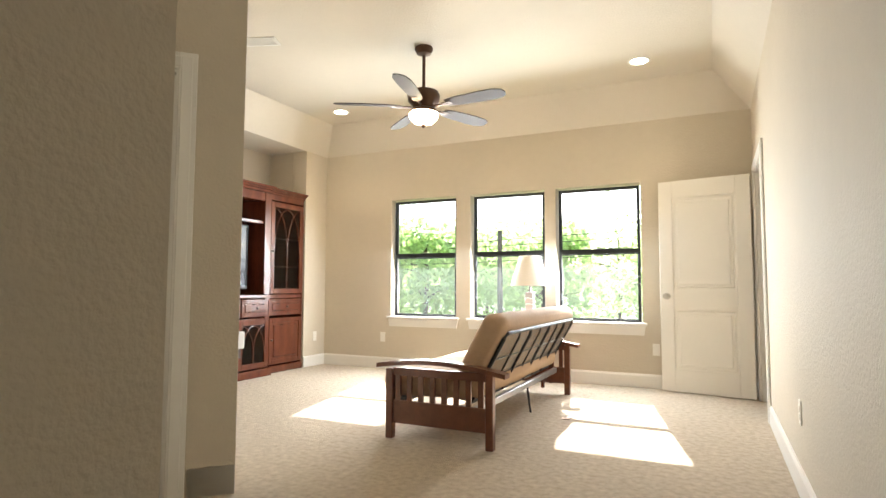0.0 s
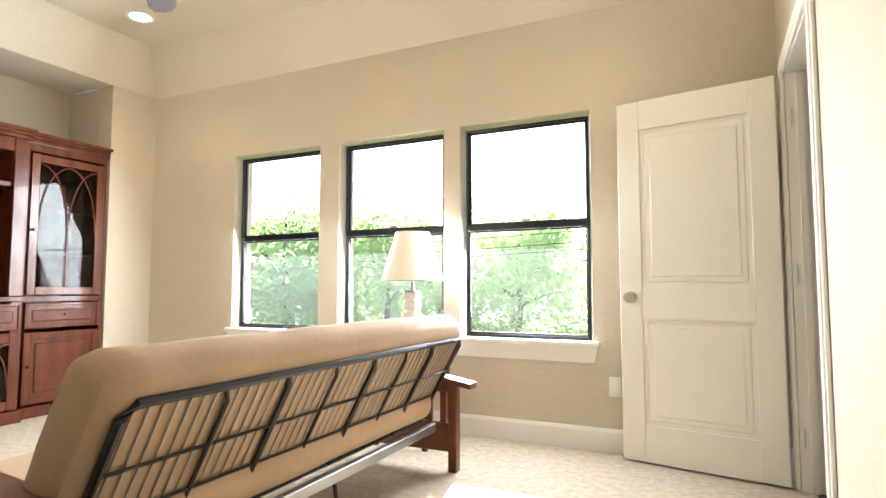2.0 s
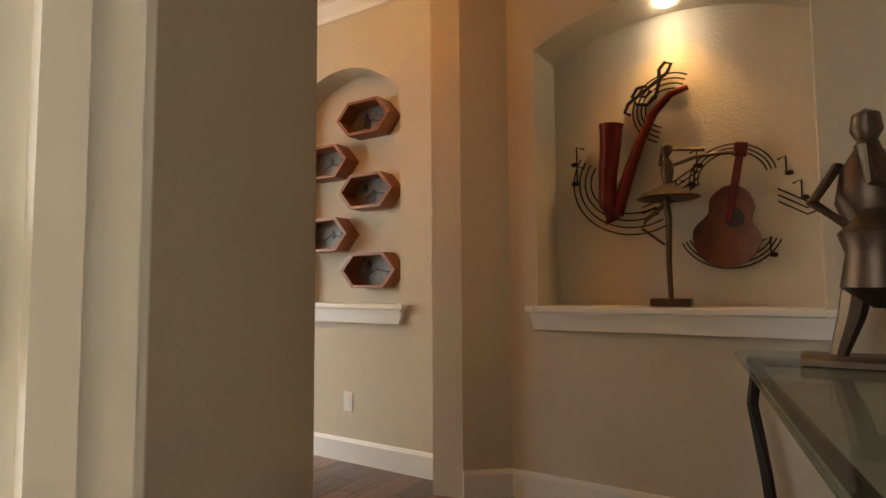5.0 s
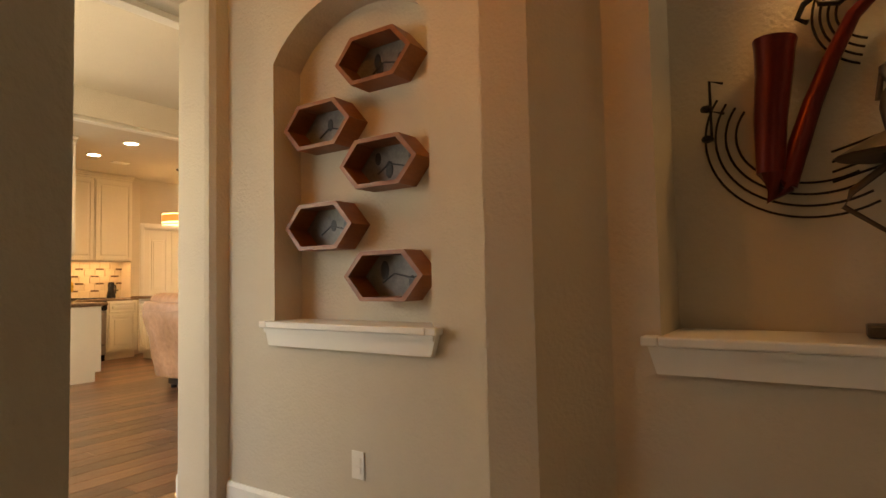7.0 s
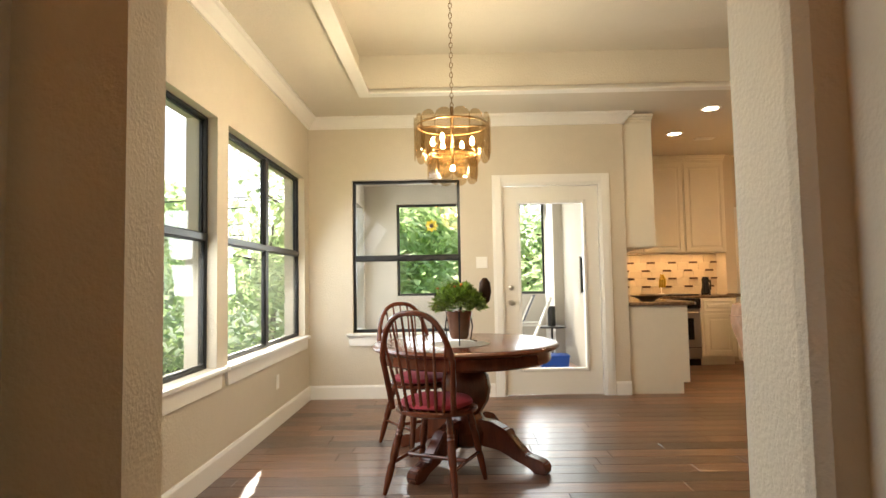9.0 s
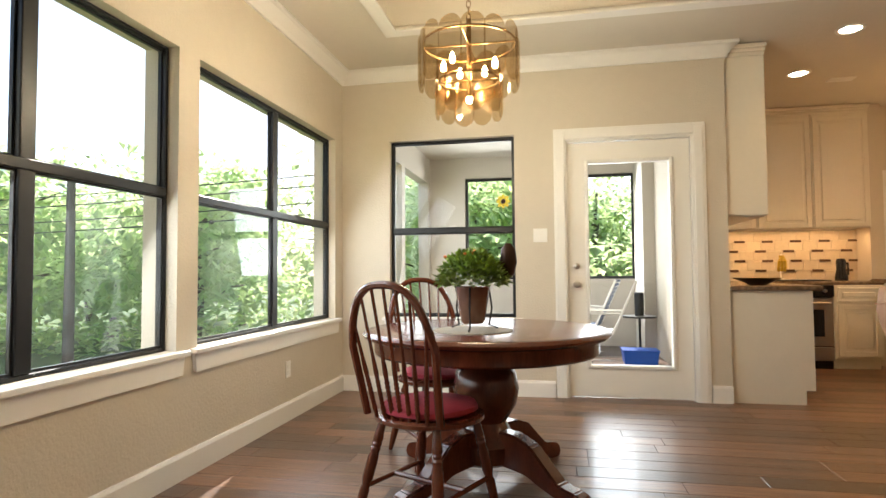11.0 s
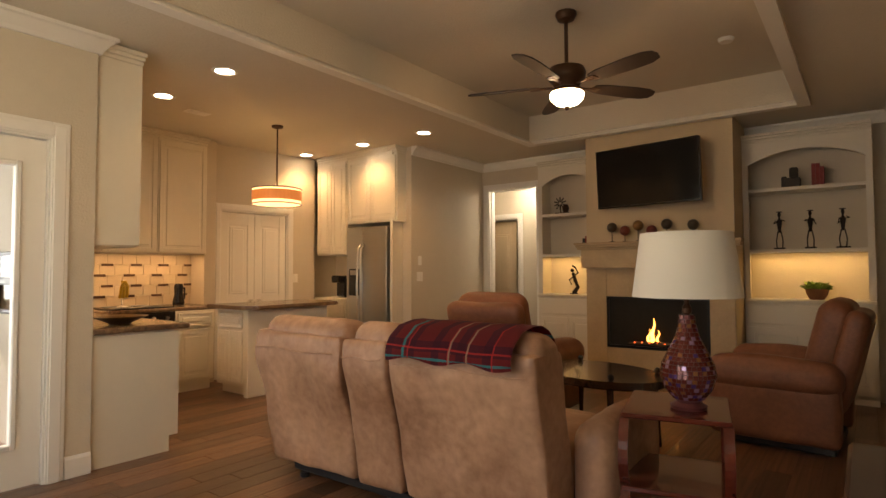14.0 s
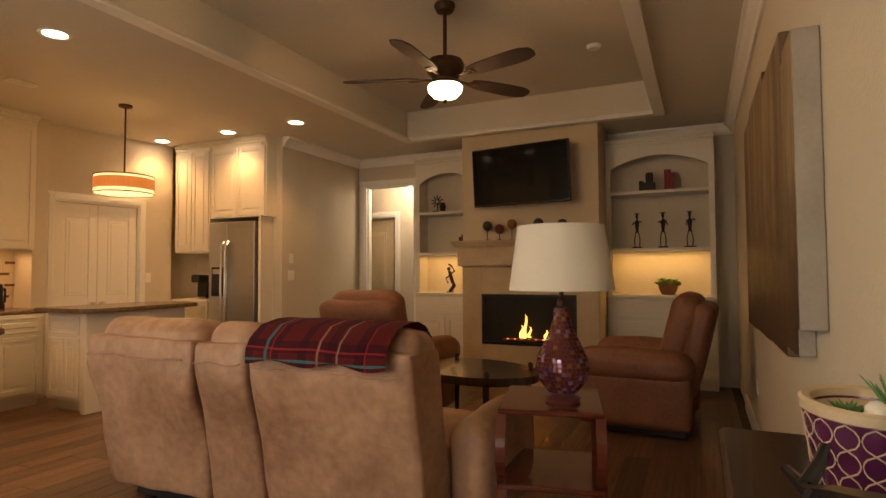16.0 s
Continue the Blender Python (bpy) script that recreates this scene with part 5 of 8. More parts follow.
def windsor(x, y, rz):
    """A bow-back chair; its sitter looks along local +y."""
    c = thing("dining_chair", "cherry bow-back dining chair with red cushion", "chair", "chairs at the dining table", at=(x, y, 0), rz=rz)
    bm = B()
    lathe(bm, [(0, 0.425), (0.19, 0.425), (0.215, 0.437), (0.215, 0.452), (0.20, 0.46), (0, 0.455)], 32)
    bmesh.ops.scale(bm, vec=(1.03, 1.0, 1.0), verts=bm.verts)
    part("seat", bm, M_CHERRY, c, smooth=True)
    bm = B()
    lathe(bm, [(0, 0.458), (0.17, 0.461), (0.195, 0.475), (0.19, 0.492), (0.15, 0.505), (0, 0.508)], 28)
    for v in bm.verts:
        v.co.z += 0.005 * noise.noise(v.co * 14)
    part("cushion", bm, M_CUSHION, c, "red fabric seat cushion", True)
    feet = {}
    for sx in (-1, 1):
        for sy in (-1, 1):
            bm = B()
            a, b = Vector((0.13 * sx, 0.13 * sy, 0.43)), Vector((0.20 * sx, (0.22 if sy < 0 else 0.19) * sy, 0.0))
            d = b - a
            prof = [(0.014, 0), (0.018, 0.06), (0.021, 0.08), (0.017, 0.09), (0.021, 0.10), (0.017, 0.11), (0.021, 0.12), (0.017, 0.13), (0.022, 0.16), (0.022, 0.24), (0.015, 0.27), (0.02, 0.29), (0.018, 0.36), (0.011, d.length)]
            lathe(bm, prof, 12, m=Matrix.Translation(a) @ d.to_track_quat("Z", "Y").to_matrix().to_4x4())
            part("leg", bm, M_CHERRY, c, smooth=True)
            feet[sx, sy] = a.lerp(b, 0.62)
    for p, q in ((feet[-1, -1], feet[-1, 1]), (feet[1, -1], feet[1, 1])):
        bm = B()
        tube(bm, [p, p.lerp(q, 0.5), q], 0.010, 8)
        part("stretcher", bm, M_CHERRY, c)
    bm = B()
    tube(bm, [feet[-1, -1].lerp(feet[-1, 1], 0.5), feet[1, -1].lerp(feet[1, 1], 0.5)], 0.012, 8)
    part("stretcher", bm, M_CHERRY, c)
    bm = B()
    bow = []
    for k in range(25):
        u = -1 + 2 * k / 24
        xx = 0.215 * math.sin(u * math.pi / 2) if abs(u) < 0.75 else math.copysign(0.215 * math.sin(0.75 * math.pi / 2) + (0.175 - 0.215 * math.sin(0.75 * math.pi / 2)) * (abs(u) - 0.75) / 0.25, u)
        zz = 0.46 + 0.54 * (1 - abs(u) ** 2.6)
        yy = -0.17 - 0.11 * (zz - 0.46) / 0.54
        bow.append((xx, yy, zz))
    tube(bm, bow, 0.016, 8)
    part("bow", bm, M_CHERRY, c, smooth=True)
    for k in range(7):
        xb = -0.12 + 0.04 * k
        xt = xb * 1.45
        z1 = 0.46 + 0.54 * (1 - abs(math.asin(max(-1, min(1, xt / 0.215))) / (math.pi / 2)) ** 2.6)
        a, b = Vector((xb, -0.175, 0.45)), Vector((xt, -0.17 - 0.11 * (z1 - 0.46) / 0.54, z1))
        d = b - a
        L = d.length
        prof = [(0.006, 0), (0.008, 0.03)]
        for j in range(7):
            prof += [(0.0105, 0.05 + 0.018 * j), (0.0075, 0.059 + 0.018 * j)]
        prof += [(0.010, 0.20), (0.007, 0.26), (0.006, L)]
        bm = B()
        lathe(bm, prof, 8, m=Matrix.Translation(a) @ d.to_track_quat("Z", "Y").to_matrix().to_4x4())
        part("spindle", bm, M_CHERRY, c, smooth=True)
    c.scale = (1.06, 1.06, 0.99)
    return c


windsor(1.99, 10.33, -24)
windsor(1.86, 11.15, -145)

# plant
M_POT = material("brown_glazed_pot", (0.11, 0.04, 0.02), 0.25, color2=(0.20, 0.10, 0.06), scale=3, coat=0.3)
M_MAT = material("woven_place_mat", (0.55, 0.49, 0.38), 0.8, vary=0.2, scale=20)
pm = thing("place_mat", "round woven place mat on the dining table", "mat", at=(2.13, 10.66, 0.757))
bm = B()
lathe(bm, [(0, 0.0005), (0.19, 0.0005), (0.19, 0.005), (0, 0.006)], 40)
part("mat", bm, M_MAT, pm)
pl = thing("potted_plant", "leafy green plant in a brown pot on a stand", "plant", at=(2.13, 10.66, 0.763))
bm = B()
lathe(bm, [(0, 0.03), (0.05, 0.03), (0.06, 0.05), (0.085, 0.20), (0.09, 0.205), (0.08, 0.205), (0.075, 0.19), (0, 0.185)], 28)
part("pot", bm, M_POT, pl, "brown glazed pot", True)
for k in range(3):
    a = radians(30 + 120 * k)
    bm = B()
    tube(bm, [(0.085 * math.cos(a), 0.085 * math.sin(a), 0.2), (0.10 * math.cos(a), 0.10 * math.sin(a), 0.1), (0.085 * math.cos(a), 0.085 * math.sin(a), 0.02), (0.13 * math.cos(a), 0.13 * math.sin(a), 0.004)], 0.005, 6)
    part("stand_leg", bm, M_WIRE, pl)


def leaves(count, place, size, seed, droop=0.3):
    """Many small leaves, each a folded blade, at the places and facings that place(rnd) gives."""
    rnd = random.Random(seed)
    vs, fs = [], []
    for _ in range(count):
        p, d = place(rnd)
        d = Vector(d).normalized()
        s = d.cross(Vector((0, 0, 1)))
        s = s.normalized() if s.length > 1e-3 else Vector((1, 0, 0))
        u = s.cross(d)
        L = size * rnd.uniform(0.6, 1.3)
        w = L * 0.33
        tip = p + d * L - Vector((0, 0, droop * L * rnd.random()))
        mid = p + d * L * 0.5
        b = len(vs)
        vs += [p, mid + s * w + u * w * 0.3, tip, mid - s * w + u * w * 0.3]
        fs += [(b, b + 1, b + 2), (b, b + 2, b + 3)]
    me = bpy.data.meshes.new("leaves")
    me.from_pydata([tuple(v) for v in vs], [], fs)
    return me


M_PLANT = material("bright_leaves", (0.27, 0.39, 0.06), 0.5, color2=(0.12, 0.21, 0.03), scale=15, island=0.5)


def bush_place(rnd):
    v = Vector((rnd.gauss(0, 1), rnd.gauss(0, 1), abs(rnd.gauss(0, 1)))).normalized()
    r = rnd.uniform(0.3, 1.0) ** 0.5
    p = Vector((v.x * 0.17 * r, v.y * 0.17 * r, 0.21 + v.z * 0.16 * r))
    return p, v + Vector((rnd.uniform(-0.6, 0.6), rnd.uniform(-0.6, 0.6), rnd.uniform(-0.2, 0.5)))


me = leaves(1500, bush_place, 0.036, 5)
me.materials.append(M_PLANT)
o = new("foliage", me)
o.parent = pl
tagged(o, "small green leaves", kind="stuff")
M_BLOOM = material("orange_blooms", (0.55, 0.14, 0.02), 0.6)
bm = B()
rnd = random.Random(9)
for k in range(14):
    a = rnd.uniform(0, 6.28)
    r = rnd.uniform(0.03, 0.14)
    lathe(bm, [(0, -0.006), (0.009, 0), (0.007, 0.006), (0, 0.008)], 8, (r * math.cos(a), r * math.sin(a), 0.35 + rnd.uniform(-0.05, 0.03)))
tagged(part("blooms", bm, M_BLOOM, pl, "small orange blooms"), kind="stuff")
bm = B()
lathe(bm, [(0, 0.24), (0.04, 0.26), (0.06, 0.32), (0.05, 0.38), (0.02, 0.41), (0, 0.41)], 14, (0.17, 0.03, 0))
bmesh.ops.scale(bm, vec=(0.7, 0.5, 1.0), verts=bm.verts, space=Matrix.Translation((-0.17, -0.03, 0)))
part("ornament", bm, M_KNOB, pl, "brown wooden ornament", True)

# chandelier
M_AMBER = glassy("amber_glass", (0.88, 0.80, 0.67), 0.04, 0.97)
M_FLAME = glowing("lit_bulb", (1.0, 0.86, 0.60), 200.0)
M_BRASS = material("dark_brass", (0.20, 0.13, 0.06), 0.35, metal=1.0)
ch = thing("chandelier", "tiered chandelier of rounded amber glass plates", "chandelier", at=(2.11, 10.75, 1.80))
bm = B()
lathe(bm, [(0.065, 1.38), (0.065, 1.36), (0.02, 1.34)][::-1], 20)
part("canopy", bm, M_BRASS, ch)
top = 1.34
k = 0
z = 0.50
while z < top:
    bm = B()
    pts = [(0.011 * math.cos(a), 0, z + 0.02 + 0.021 * math.sin(a)) for a in [2 * math.pi * j / 8 for j in range(8)]]
    tube(bm, pts, 0.0028, 5, True)
    bmesh.ops.rotate(bm, cent=(0, 0, 0), matrix=Matrix.Rotation(radians(90 * (k % 2)), 3, "Z"), verts=bm.verts)
    part("chain_link", bm, M_BRASS, ch)
    z += 0.034
    k += 1
for r, zt, zb, n in ((0.24, 0.44, 0.15, 14), (0.155, 0.255, 0.005, 10)):
    bm = B()
    tube(bm, [(r * 0.97 * math.cos(2 * math.pi * j / 32), r * 0.97 * math.sin(2 * math.pi * j / 32), zt - 0.06) for j in range(32)], 0.006, 6, True)
    for j in range(4):
        a = math.pi * j / 2
        tube(bm, [(0, 0, zt - 0.06), (r * 0.97 * math.cos(a), r * 0.97 * math.sin(a), zt - 0.06)], 0.005, 6)
    part("ring", bm, M_BRASS, ch)
    for j in range(n):
        a = 2 * math.pi * j / n
        w = math.pi * r / n * 1.08
        hh = zt - zb
        bm = B()
        ring = [(w * math.cos(math.pi + math.pi * q / 8), zb + w + w * math.sin(math.pi + math.pi * q / 8)) for q in range(9)] + [(w * math.cos(math.pi * q / 8), zt - w + w * math.sin(math.pi * q / 8)) for q in range(9)]
        prism(bm, ring, -0.003, 0.003, "y")
        bmesh.ops.transform(bm, matrix=Matrix.Rotation(a, 4, "Z") @ Matrix.Translation((r + (0.008 if j % 2 else 0), 0, 0)) @ Matrix.Rotation(radians(90), 4, "Z"), verts=bm.verts)
        p = part("glass_plate", bm, M_AMBER, ch)
        p.visible_shadow = False
bm = B()
cyl(bm, (0, 0, 0.10), (0, 0, 0.51), 0.012)
part("stem", bm, M_BRASS, ch)
for j in range(6):
    a = 2 * math.pi * j / 6
    rr, zz = (0.13, 0.27) if j < 5 else (0.0, 0.10)
    bm = B()
    lathe(bm, [(0, -0.02), (0.010, -0.015), (0.014, 0.0), (0.010, 0.022), (0.003, 0.036), (0, 0.038)], 12, (rr * math.cos(a), rr * math.sin(a), zz))
    p = part("bulb", bm, M_FLAME, ch, "lit candle bulb", True)
    p.visible_shadow = False
bulb("chandelier_glow", (2.11, 10.75, 2.03), 20, (1.0, 0.64, 0.28), 0.14)
vent(2.62, 10.75, H + 0.34, 0)

# porch beyond the dining room
M_DECK = material("pale_porch_concrete", (0.52, 0.49, 0.44), 0.8, vary=0.2, scale=3, bump=0.1)
M_STONE = material("beige_porch_wall", (0.55, 0.50, 0.42), 0.85, vary=0.12, scale=4, bump=0.2)
bm = B()
box(bm, 0.55, 3.74, 12.95, 16.4, -0.25, -0.02)
struct("porch_floor", bm, M_DECK, "pale concrete porch floor", "floor")
bm = B()
box(bm, 0.55, 3.74, 12.95, 16.4, 2.72, 2.85)
struct("porch_ceiling", bm, M_STONE, "beige boarded porch ceiling", "ceiling")
bm = B()
holed(bm, "y", 16.2, 16.4, 0.55, 3.74, -0.02, 2.72, [(1.22, 2.36, 0.93, 2.42), (2.52, 3.62, 0.93, 2.42)])
holed(bm, "x", 3.60, 3.74, 15.4, 16.2, -0.02, 2.72)
holed(bm, "x", 0.55, 0.70, 12.95, 16.2, -0.02, 2.72, [(13.15, 14.6, 0.45, 2.35), (14.75, 16.05, 0.45, 2.35)])
struct("porch_wall", bm, M_STONE, "beige porch wall with screened openings", "wall")
for nm, g in (("x", (1.22, 2.36, 0.93, 2.42)), ("x", (2.52, 3.62, 0.93, 2.42))):
    bm = B()
    for q in ((g[0], g[0] + 0.04, g[2], g[3]), (g[1] - 0.04, g[1], g[2], g[3]), (g[0] + 0.04, g[1] - 0.04, g[3] - 0.04, g[3]), (g[0] + 0.04, g[1] - 0.04, g[2], g[2] + 0.04)):
        box(bm, q[0], q[1], 16.27, 16.31, q[2], q[3])
    struct("trim_screen_frame", bm, M_BLACK, "black screen frame of the porch", "window frame")


def patio_chair(x, y, rz, mat, label):
    c = thing("patio_chair", label, "chair", "porch chairs", at=(x, y, -0.02), rz=rz)
    for s in (-0.27, 0.27):
        bm = B()
        tube(bm, [(s, -0.25, 0.0), (s, -0.1, 0.02), (s, 0.25, 0.02), (s, 0.35, 0.10), (s, 0.28, 0.40), (s, -0.2, 0.38), (s, -0.45, 0.95)], 0.014, 6)
        tube(bm, [(s, 0.28, 0.40), (s, 0.25, 0.60), (s, -0.28, 0.60)], 0.014, 6)
        part("frame", bm, M_PLASTIC, c)
    n = 12
    for k in range(n):
        u = k / (n - 1)
        bm = B()
        z = 0.40 + 0.54 * u
        box(bm, -0.26, 0.26, -0.21 - 0.245 * u, -0.20 - 0.245 * u, z - 0.016, z + 0.016)
        part("back_strap", bm, mat, c)
    for k in range(9):
        bm = B()
        box(bm, -0.26, 0.26, -0.18 + 0.05 * k, -0.145 + 0.05 * k, 0.385, 0.395)
        part("seat_strap", bm, mat, c)


M_BLUEC = material("blue_grey_fabric", (0.12, 0.15, 0.22), 0.8, vary=0.2, scale=10)
patio_chair(2.95, 14.6, 82, M_PLASTIC, "white strap porch chair with reclined back")
patio_chair(2.84, 15.4, 78, M_BLUEC, "blue-grey porch chair beside the white one")
pt = thing("porch_table", "small round black porch table", "table", at=(3.50, 15.12, -0.02))
bm = B()
lathe(bm, [(0, 0.50), (0.2, 0.50), (0.2, 0.52), (0, 0.52)], 28)
part("top", bm, M_BLACK, pt)
bm = B()
cyl(bm, (0, 0, 0.0), (0, 0, 0.5), 0.015)
lathe(bm, [(0, 0), (0.14, 0), (0.13, 0.012), (0, 0.02)], 20)
part("post", bm, M_BLACK, pt)
bb = thing("black_canister", "black cylindrical canister on the porch table", "container", at=(3.50, 15.12, 0.50))
bm = B()
lathe(bm, [(0, 0), (0.055, 0), (0.055, 0.26), (0.05, 0.28), (0, 0.285)], 18)
part("can", bm, M_BLACK, bb)
bx = thing("storage_bin", "blue plastic bin on the porch floor", "bin", at=(3.44, 14.72, -0.02))
M_BLUE = material("blue_plastic", (0.01, 0.10, 0.55), 0.4)
bm = B()
prism(bm, [(-0.17, 0), (0.17, 0), (0.19, 0.16), (-0.19, 0.16)], -0.13, 0.13, "y")
part("tub", bm, M_BLUE, bx)
bm = B()
box(bm, -0.20, 0.20, -0.145, 0.145, 0.16, 0.175, 0.004)
part("rim", bm, M_BLUE, bx)

# yellow sun catcher hanging in the porch's far opening
M_YGLASS = material("yellow_glass", (0.75, 0.55, 0.05), 0.2, spec=0.6)
sc = thing("sun_catcher", "yellow flower-shaped glass sun catcher on a cord", "ornament", at=(1.79, 16.17, 2.06))
bm = B()
lathe(bm, [(0, -0.006), (0.035, -0.004), (0.035, 0.004), (0, 0.006)], 16, m=Matrix.Rotation(radians(90), 4, "X"))
part("centre", bm, M_KNOB, sc, "dark glass centre")
for k in range(8):
    bm = B()
    lathe(bm, [(0, -0.004), (0.03, -0.003), (0.03, 0.003), (0, 0.004)], 12, m=Matrix.Rotation(radians(45 * k), 4, "Y") @ Matrix.Translation((0.068, 0, 0)) @ Matrix.Diagonal((1.25, 1, 0.85, 1)) @ Matrix.Rotation(radians(90), 4, "X"))
    part("petal", bm, M_YGLASS, sc)
bm = B()
cyl(bm, (0, 0, 0.09), (0, 0.05, 0.36), 0.002, segs=6)
part("cord", bm, M_BLACK, sc)

# ---- kitchen ----
M_CAB = material("cream_cabinet_paint", (0.72, 0.67, 0.56), 0.4, vary=0.05, scale=3, bump=0.03)
M_CABW = material("white_cabinet_paint", (0.80, 0.77, 0.70), 0.38, vary=0.04, scale=3, bump=0.03)
M_GRANITE = material("brown_granite", (0.26, 0.17, 0.10), 0.18, color2=(0.06, 0.04, 0.03), scale=28, spec=0.6)
M_STAINLESS = material("stainless_steel", (0.50, 0.50, 0.50), 0.28, metal=1.0, vary=0.06, scale=3, stretch=(1, 1, 30))
M_BLACKGLOSS = material("black_appliance", (0.012, 0.012, 0.013), 0.15)
M_TILE = material("cream_wall_tile", (0.62, 0.52, 0.38), 0.35, vary=0.12, scale=6, island=0.12)
M_MOSAIC = material("dark_mosaic_tile", (0.10, 0.05, 0.025), 0.3, vary=0.4, scale=30)


def raised(parent, w, h, x, z, mat, name="door", rail=0.055, knob=None, y=0.0, knob_mat=None):
    """A raised-panel front whose face looks along -y, at (x, y, z) of its cabinet."""
    bm = B()
    t = 0.02
    box(bm, x, x + rail, y - t, y, z, z + h, 0.003)
    box(bm, x + w - rail, x + w, y - t, y, z, z + h, 0.003)
    box(bm, x + rail, x + w - rail, y - t + 0.0005, y, z, z + rail, 0.003)
    box(bm, x + rail, x + w - rail, y - t + 0.0005, y, z + h - rail, z + h, 0.003)
    d = part(name, bm, mat, parent)
    bm = B()
    box(bm, x + rail, x + w - rail, y - 0.010, y - 0.002, z + rail, z + h - rail)
    g = 0.025
    if w - 2 * rail > 0.09 and h - 2 * rail > 0.09:
        box(bm, x + rail + g, x + w - rail - g, y - 0.018, y - 0.006, z + rail + g, z + h - rail - g, 0.007)
    part("panel", bm, mat, d)
    if knob:
        bm = B()
        lathe(bm, [(0.007, 0), (0.007, 0.012), (0.015, 0.02), (0.012, 0.03), (0, 0.033)], 14, m=Matrix.Translation((x + knob[0], y - t, z + knob[1])) @ Matrix.Rotation(radians(90), 4, "X"))
        part("knob", bm, knob_mat or M_CHROME, d, smooth=True)
    return d


def unit(name, m, w, d, z0, z1, fronts, label, toe=0.0, mat=None, crown=False, category="cabinet"):
    """A cabinet: x along its width, front at y = 0 facing -y. fronts: (x, z, w, h, name)."""
    c = thing(name, label, category)
    c.matrix_basis = m
    mat = mat or M_CAB
    bm = B()
    box(bm, 0, w, 0.0, d, z0 + toe, z1, 0.002)
    if toe:
        box(bm, 0.002, w - 0.002, 0.07, d, z0, z0 + toe)
    part("body", bm, mat, c)
    for x, z, fw, fh, nm in fronts:
        raised(c, fw, fh, x, z, mat, nm, 0.05 if fh > 0.25 else 0.022)
    if crown:
        bm = B()
        for o, a, b in ((0.012, 0.0, 0.03), (0.03, 0.03, 0.055), (0.05, 0.055, 0.085)):
            box(bm, -o * 0.2, w + o * 0.2, -o, d, z1 + a, z1 + b, 0.004)
        part("crown", bm, mat, c)
    return c


W = Matrix.Rotation(radians(-90), 4, "Z")   # faces west; local x runs south
# peninsula: end panel towards the dining room, run northwards against the west wall
pn = thing("peninsula_cabinet", "cream kitchen peninsula cabinet with plain end panel", "cabinet")
bm = B()
prism(bm, [(3.862, 0.0), (4.39, 0.0), (4.39, 0.11), (4.455, 0.11), (4.455, 0.875), (3.862, 0.875)], 12.80, 12.84, "y")
part("end_panel", bm, M_CAB, pn)
bm = B()
box(bm, 3.862, 4.44, 12.84, 14.55, 0.11, 0.875)
box(bm, 3.862, 4.38, 12.84, 14.55, 0.0, 0.11)
part("body", bm, M_CAB, pn)
dwm = thing("dishwasher", "stainless dishwasher with black control strip", "dishwasher", at=(4.441, 13.15, 0.0))
bm = B()
box(bm, 0, 0.025, 0.0, 0.6, 0.12, 0.74, 0.006)
part("front", bm, M_STAINLESS, dwm)
bm = B()
box(bm, 0, 0.03, 0.0, 0.6, 0.742, 0.87, 0.006)
part("control_strip", bm, M_BLACKGLOSS, dwm)
bm = B()
box(bm, -0.04, 0.0, 0.0, 0.6, 0.0, 0.118)
part("kick", bm, M_BLACKGLOSS, dwm)
wt = thing("peninsula_worktop", "brown granite worktop of the peninsula", "worktop")
bm = B()
box(bm, 3.862, 4.52, 12.76, 14.56, 0.875, 0.915, 0.012, segs=2)
part("slab", bm, M_GRANITE, wt)
# hanging uppers above the peninsula
up = unit("wall_cabinet", Matrix.Translation((3.862, 12.80, 0)), 0.30, 1.75, 1.47, 2.74, [], "cream wall cabinet above the peninsula", crown=True)
bm = B()
box(bm, 0.01, 0.29, 0.02, 1.7, 1.462, 1.469)
part("light_rail", bm, M_CAB, up)
# back run
for x0, w, n in ((4.47, 0.28, 1), (5.36, 0.45, 1)):
    unit("base_cabinet", Matrix.Translation((x0, 14.57, 0)), w, 0.62, 0, 0.875, [(0.03 + (w / n) * k, 0.70, w / n - 0.05, 0.15, "drawer") for k in range(n)] + [(0.03 + (w / n) * k, 0.14, w / n - 0.05, 0.53, "door") for k in range(n)], "cream base cabinet with drawers and doors", 0.11)
rg = thing("range_oven", "stainless oven range with a black glass cooktop", "oven", at=(4.755, 14.545, 0))
bm = B()
box(bm, 0.0, 0.60, 0.03, 0.64, 0.09, 0.87, 0.004)
part("body", bm, M_GREY, rg)
bm = B()
box(bm, 0.01, 0.59, 0.0, 0.029, 0.24, 0.74, 0.006)
part("oven_door", bm, M_STAINLESS, rg, "stainless oven door")
bm = B()
box(bm, 0.10, 0.50, -0.004, -0.0005, 0.34, 0.62, 0.002)
part("oven_window", bm, M_BLACKGLOSS, rg, "dark oven window")
bm = B()
tube(bm, [(0.06, 0.0, 0.69), (0.06, -0.045, 0.69), (0.54, -0.045, 0.69), (0.54, 0.0, 0.69)], 0.010, 8)
part("handle", bm, M_CHROME, rg)
bm = B()
box(bm, 0.0, 0.60, -0.006, 0.029, 0.75, 0.8745, 0.006)
part("control_panel", bm, M_BLACKGLOSS, rg, "black control panel")
for k in range(4):
    bm = B()
    lathe(bm, [(0.018, 0), (0.016, 0.022), (0, 0.024)], 14, m=Matrix.Translation((0.09 + 0.14 * k, -0.006, 0.815)) @ Matrix.Rotation(radians(90), 4, "X"))
    part("dial", bm, M_CHROME, rg, smooth=True)
bm = B()
box(bm, 0.01, 0.59, 0.0, 0.029, 0.09, 0.23, 0.006)
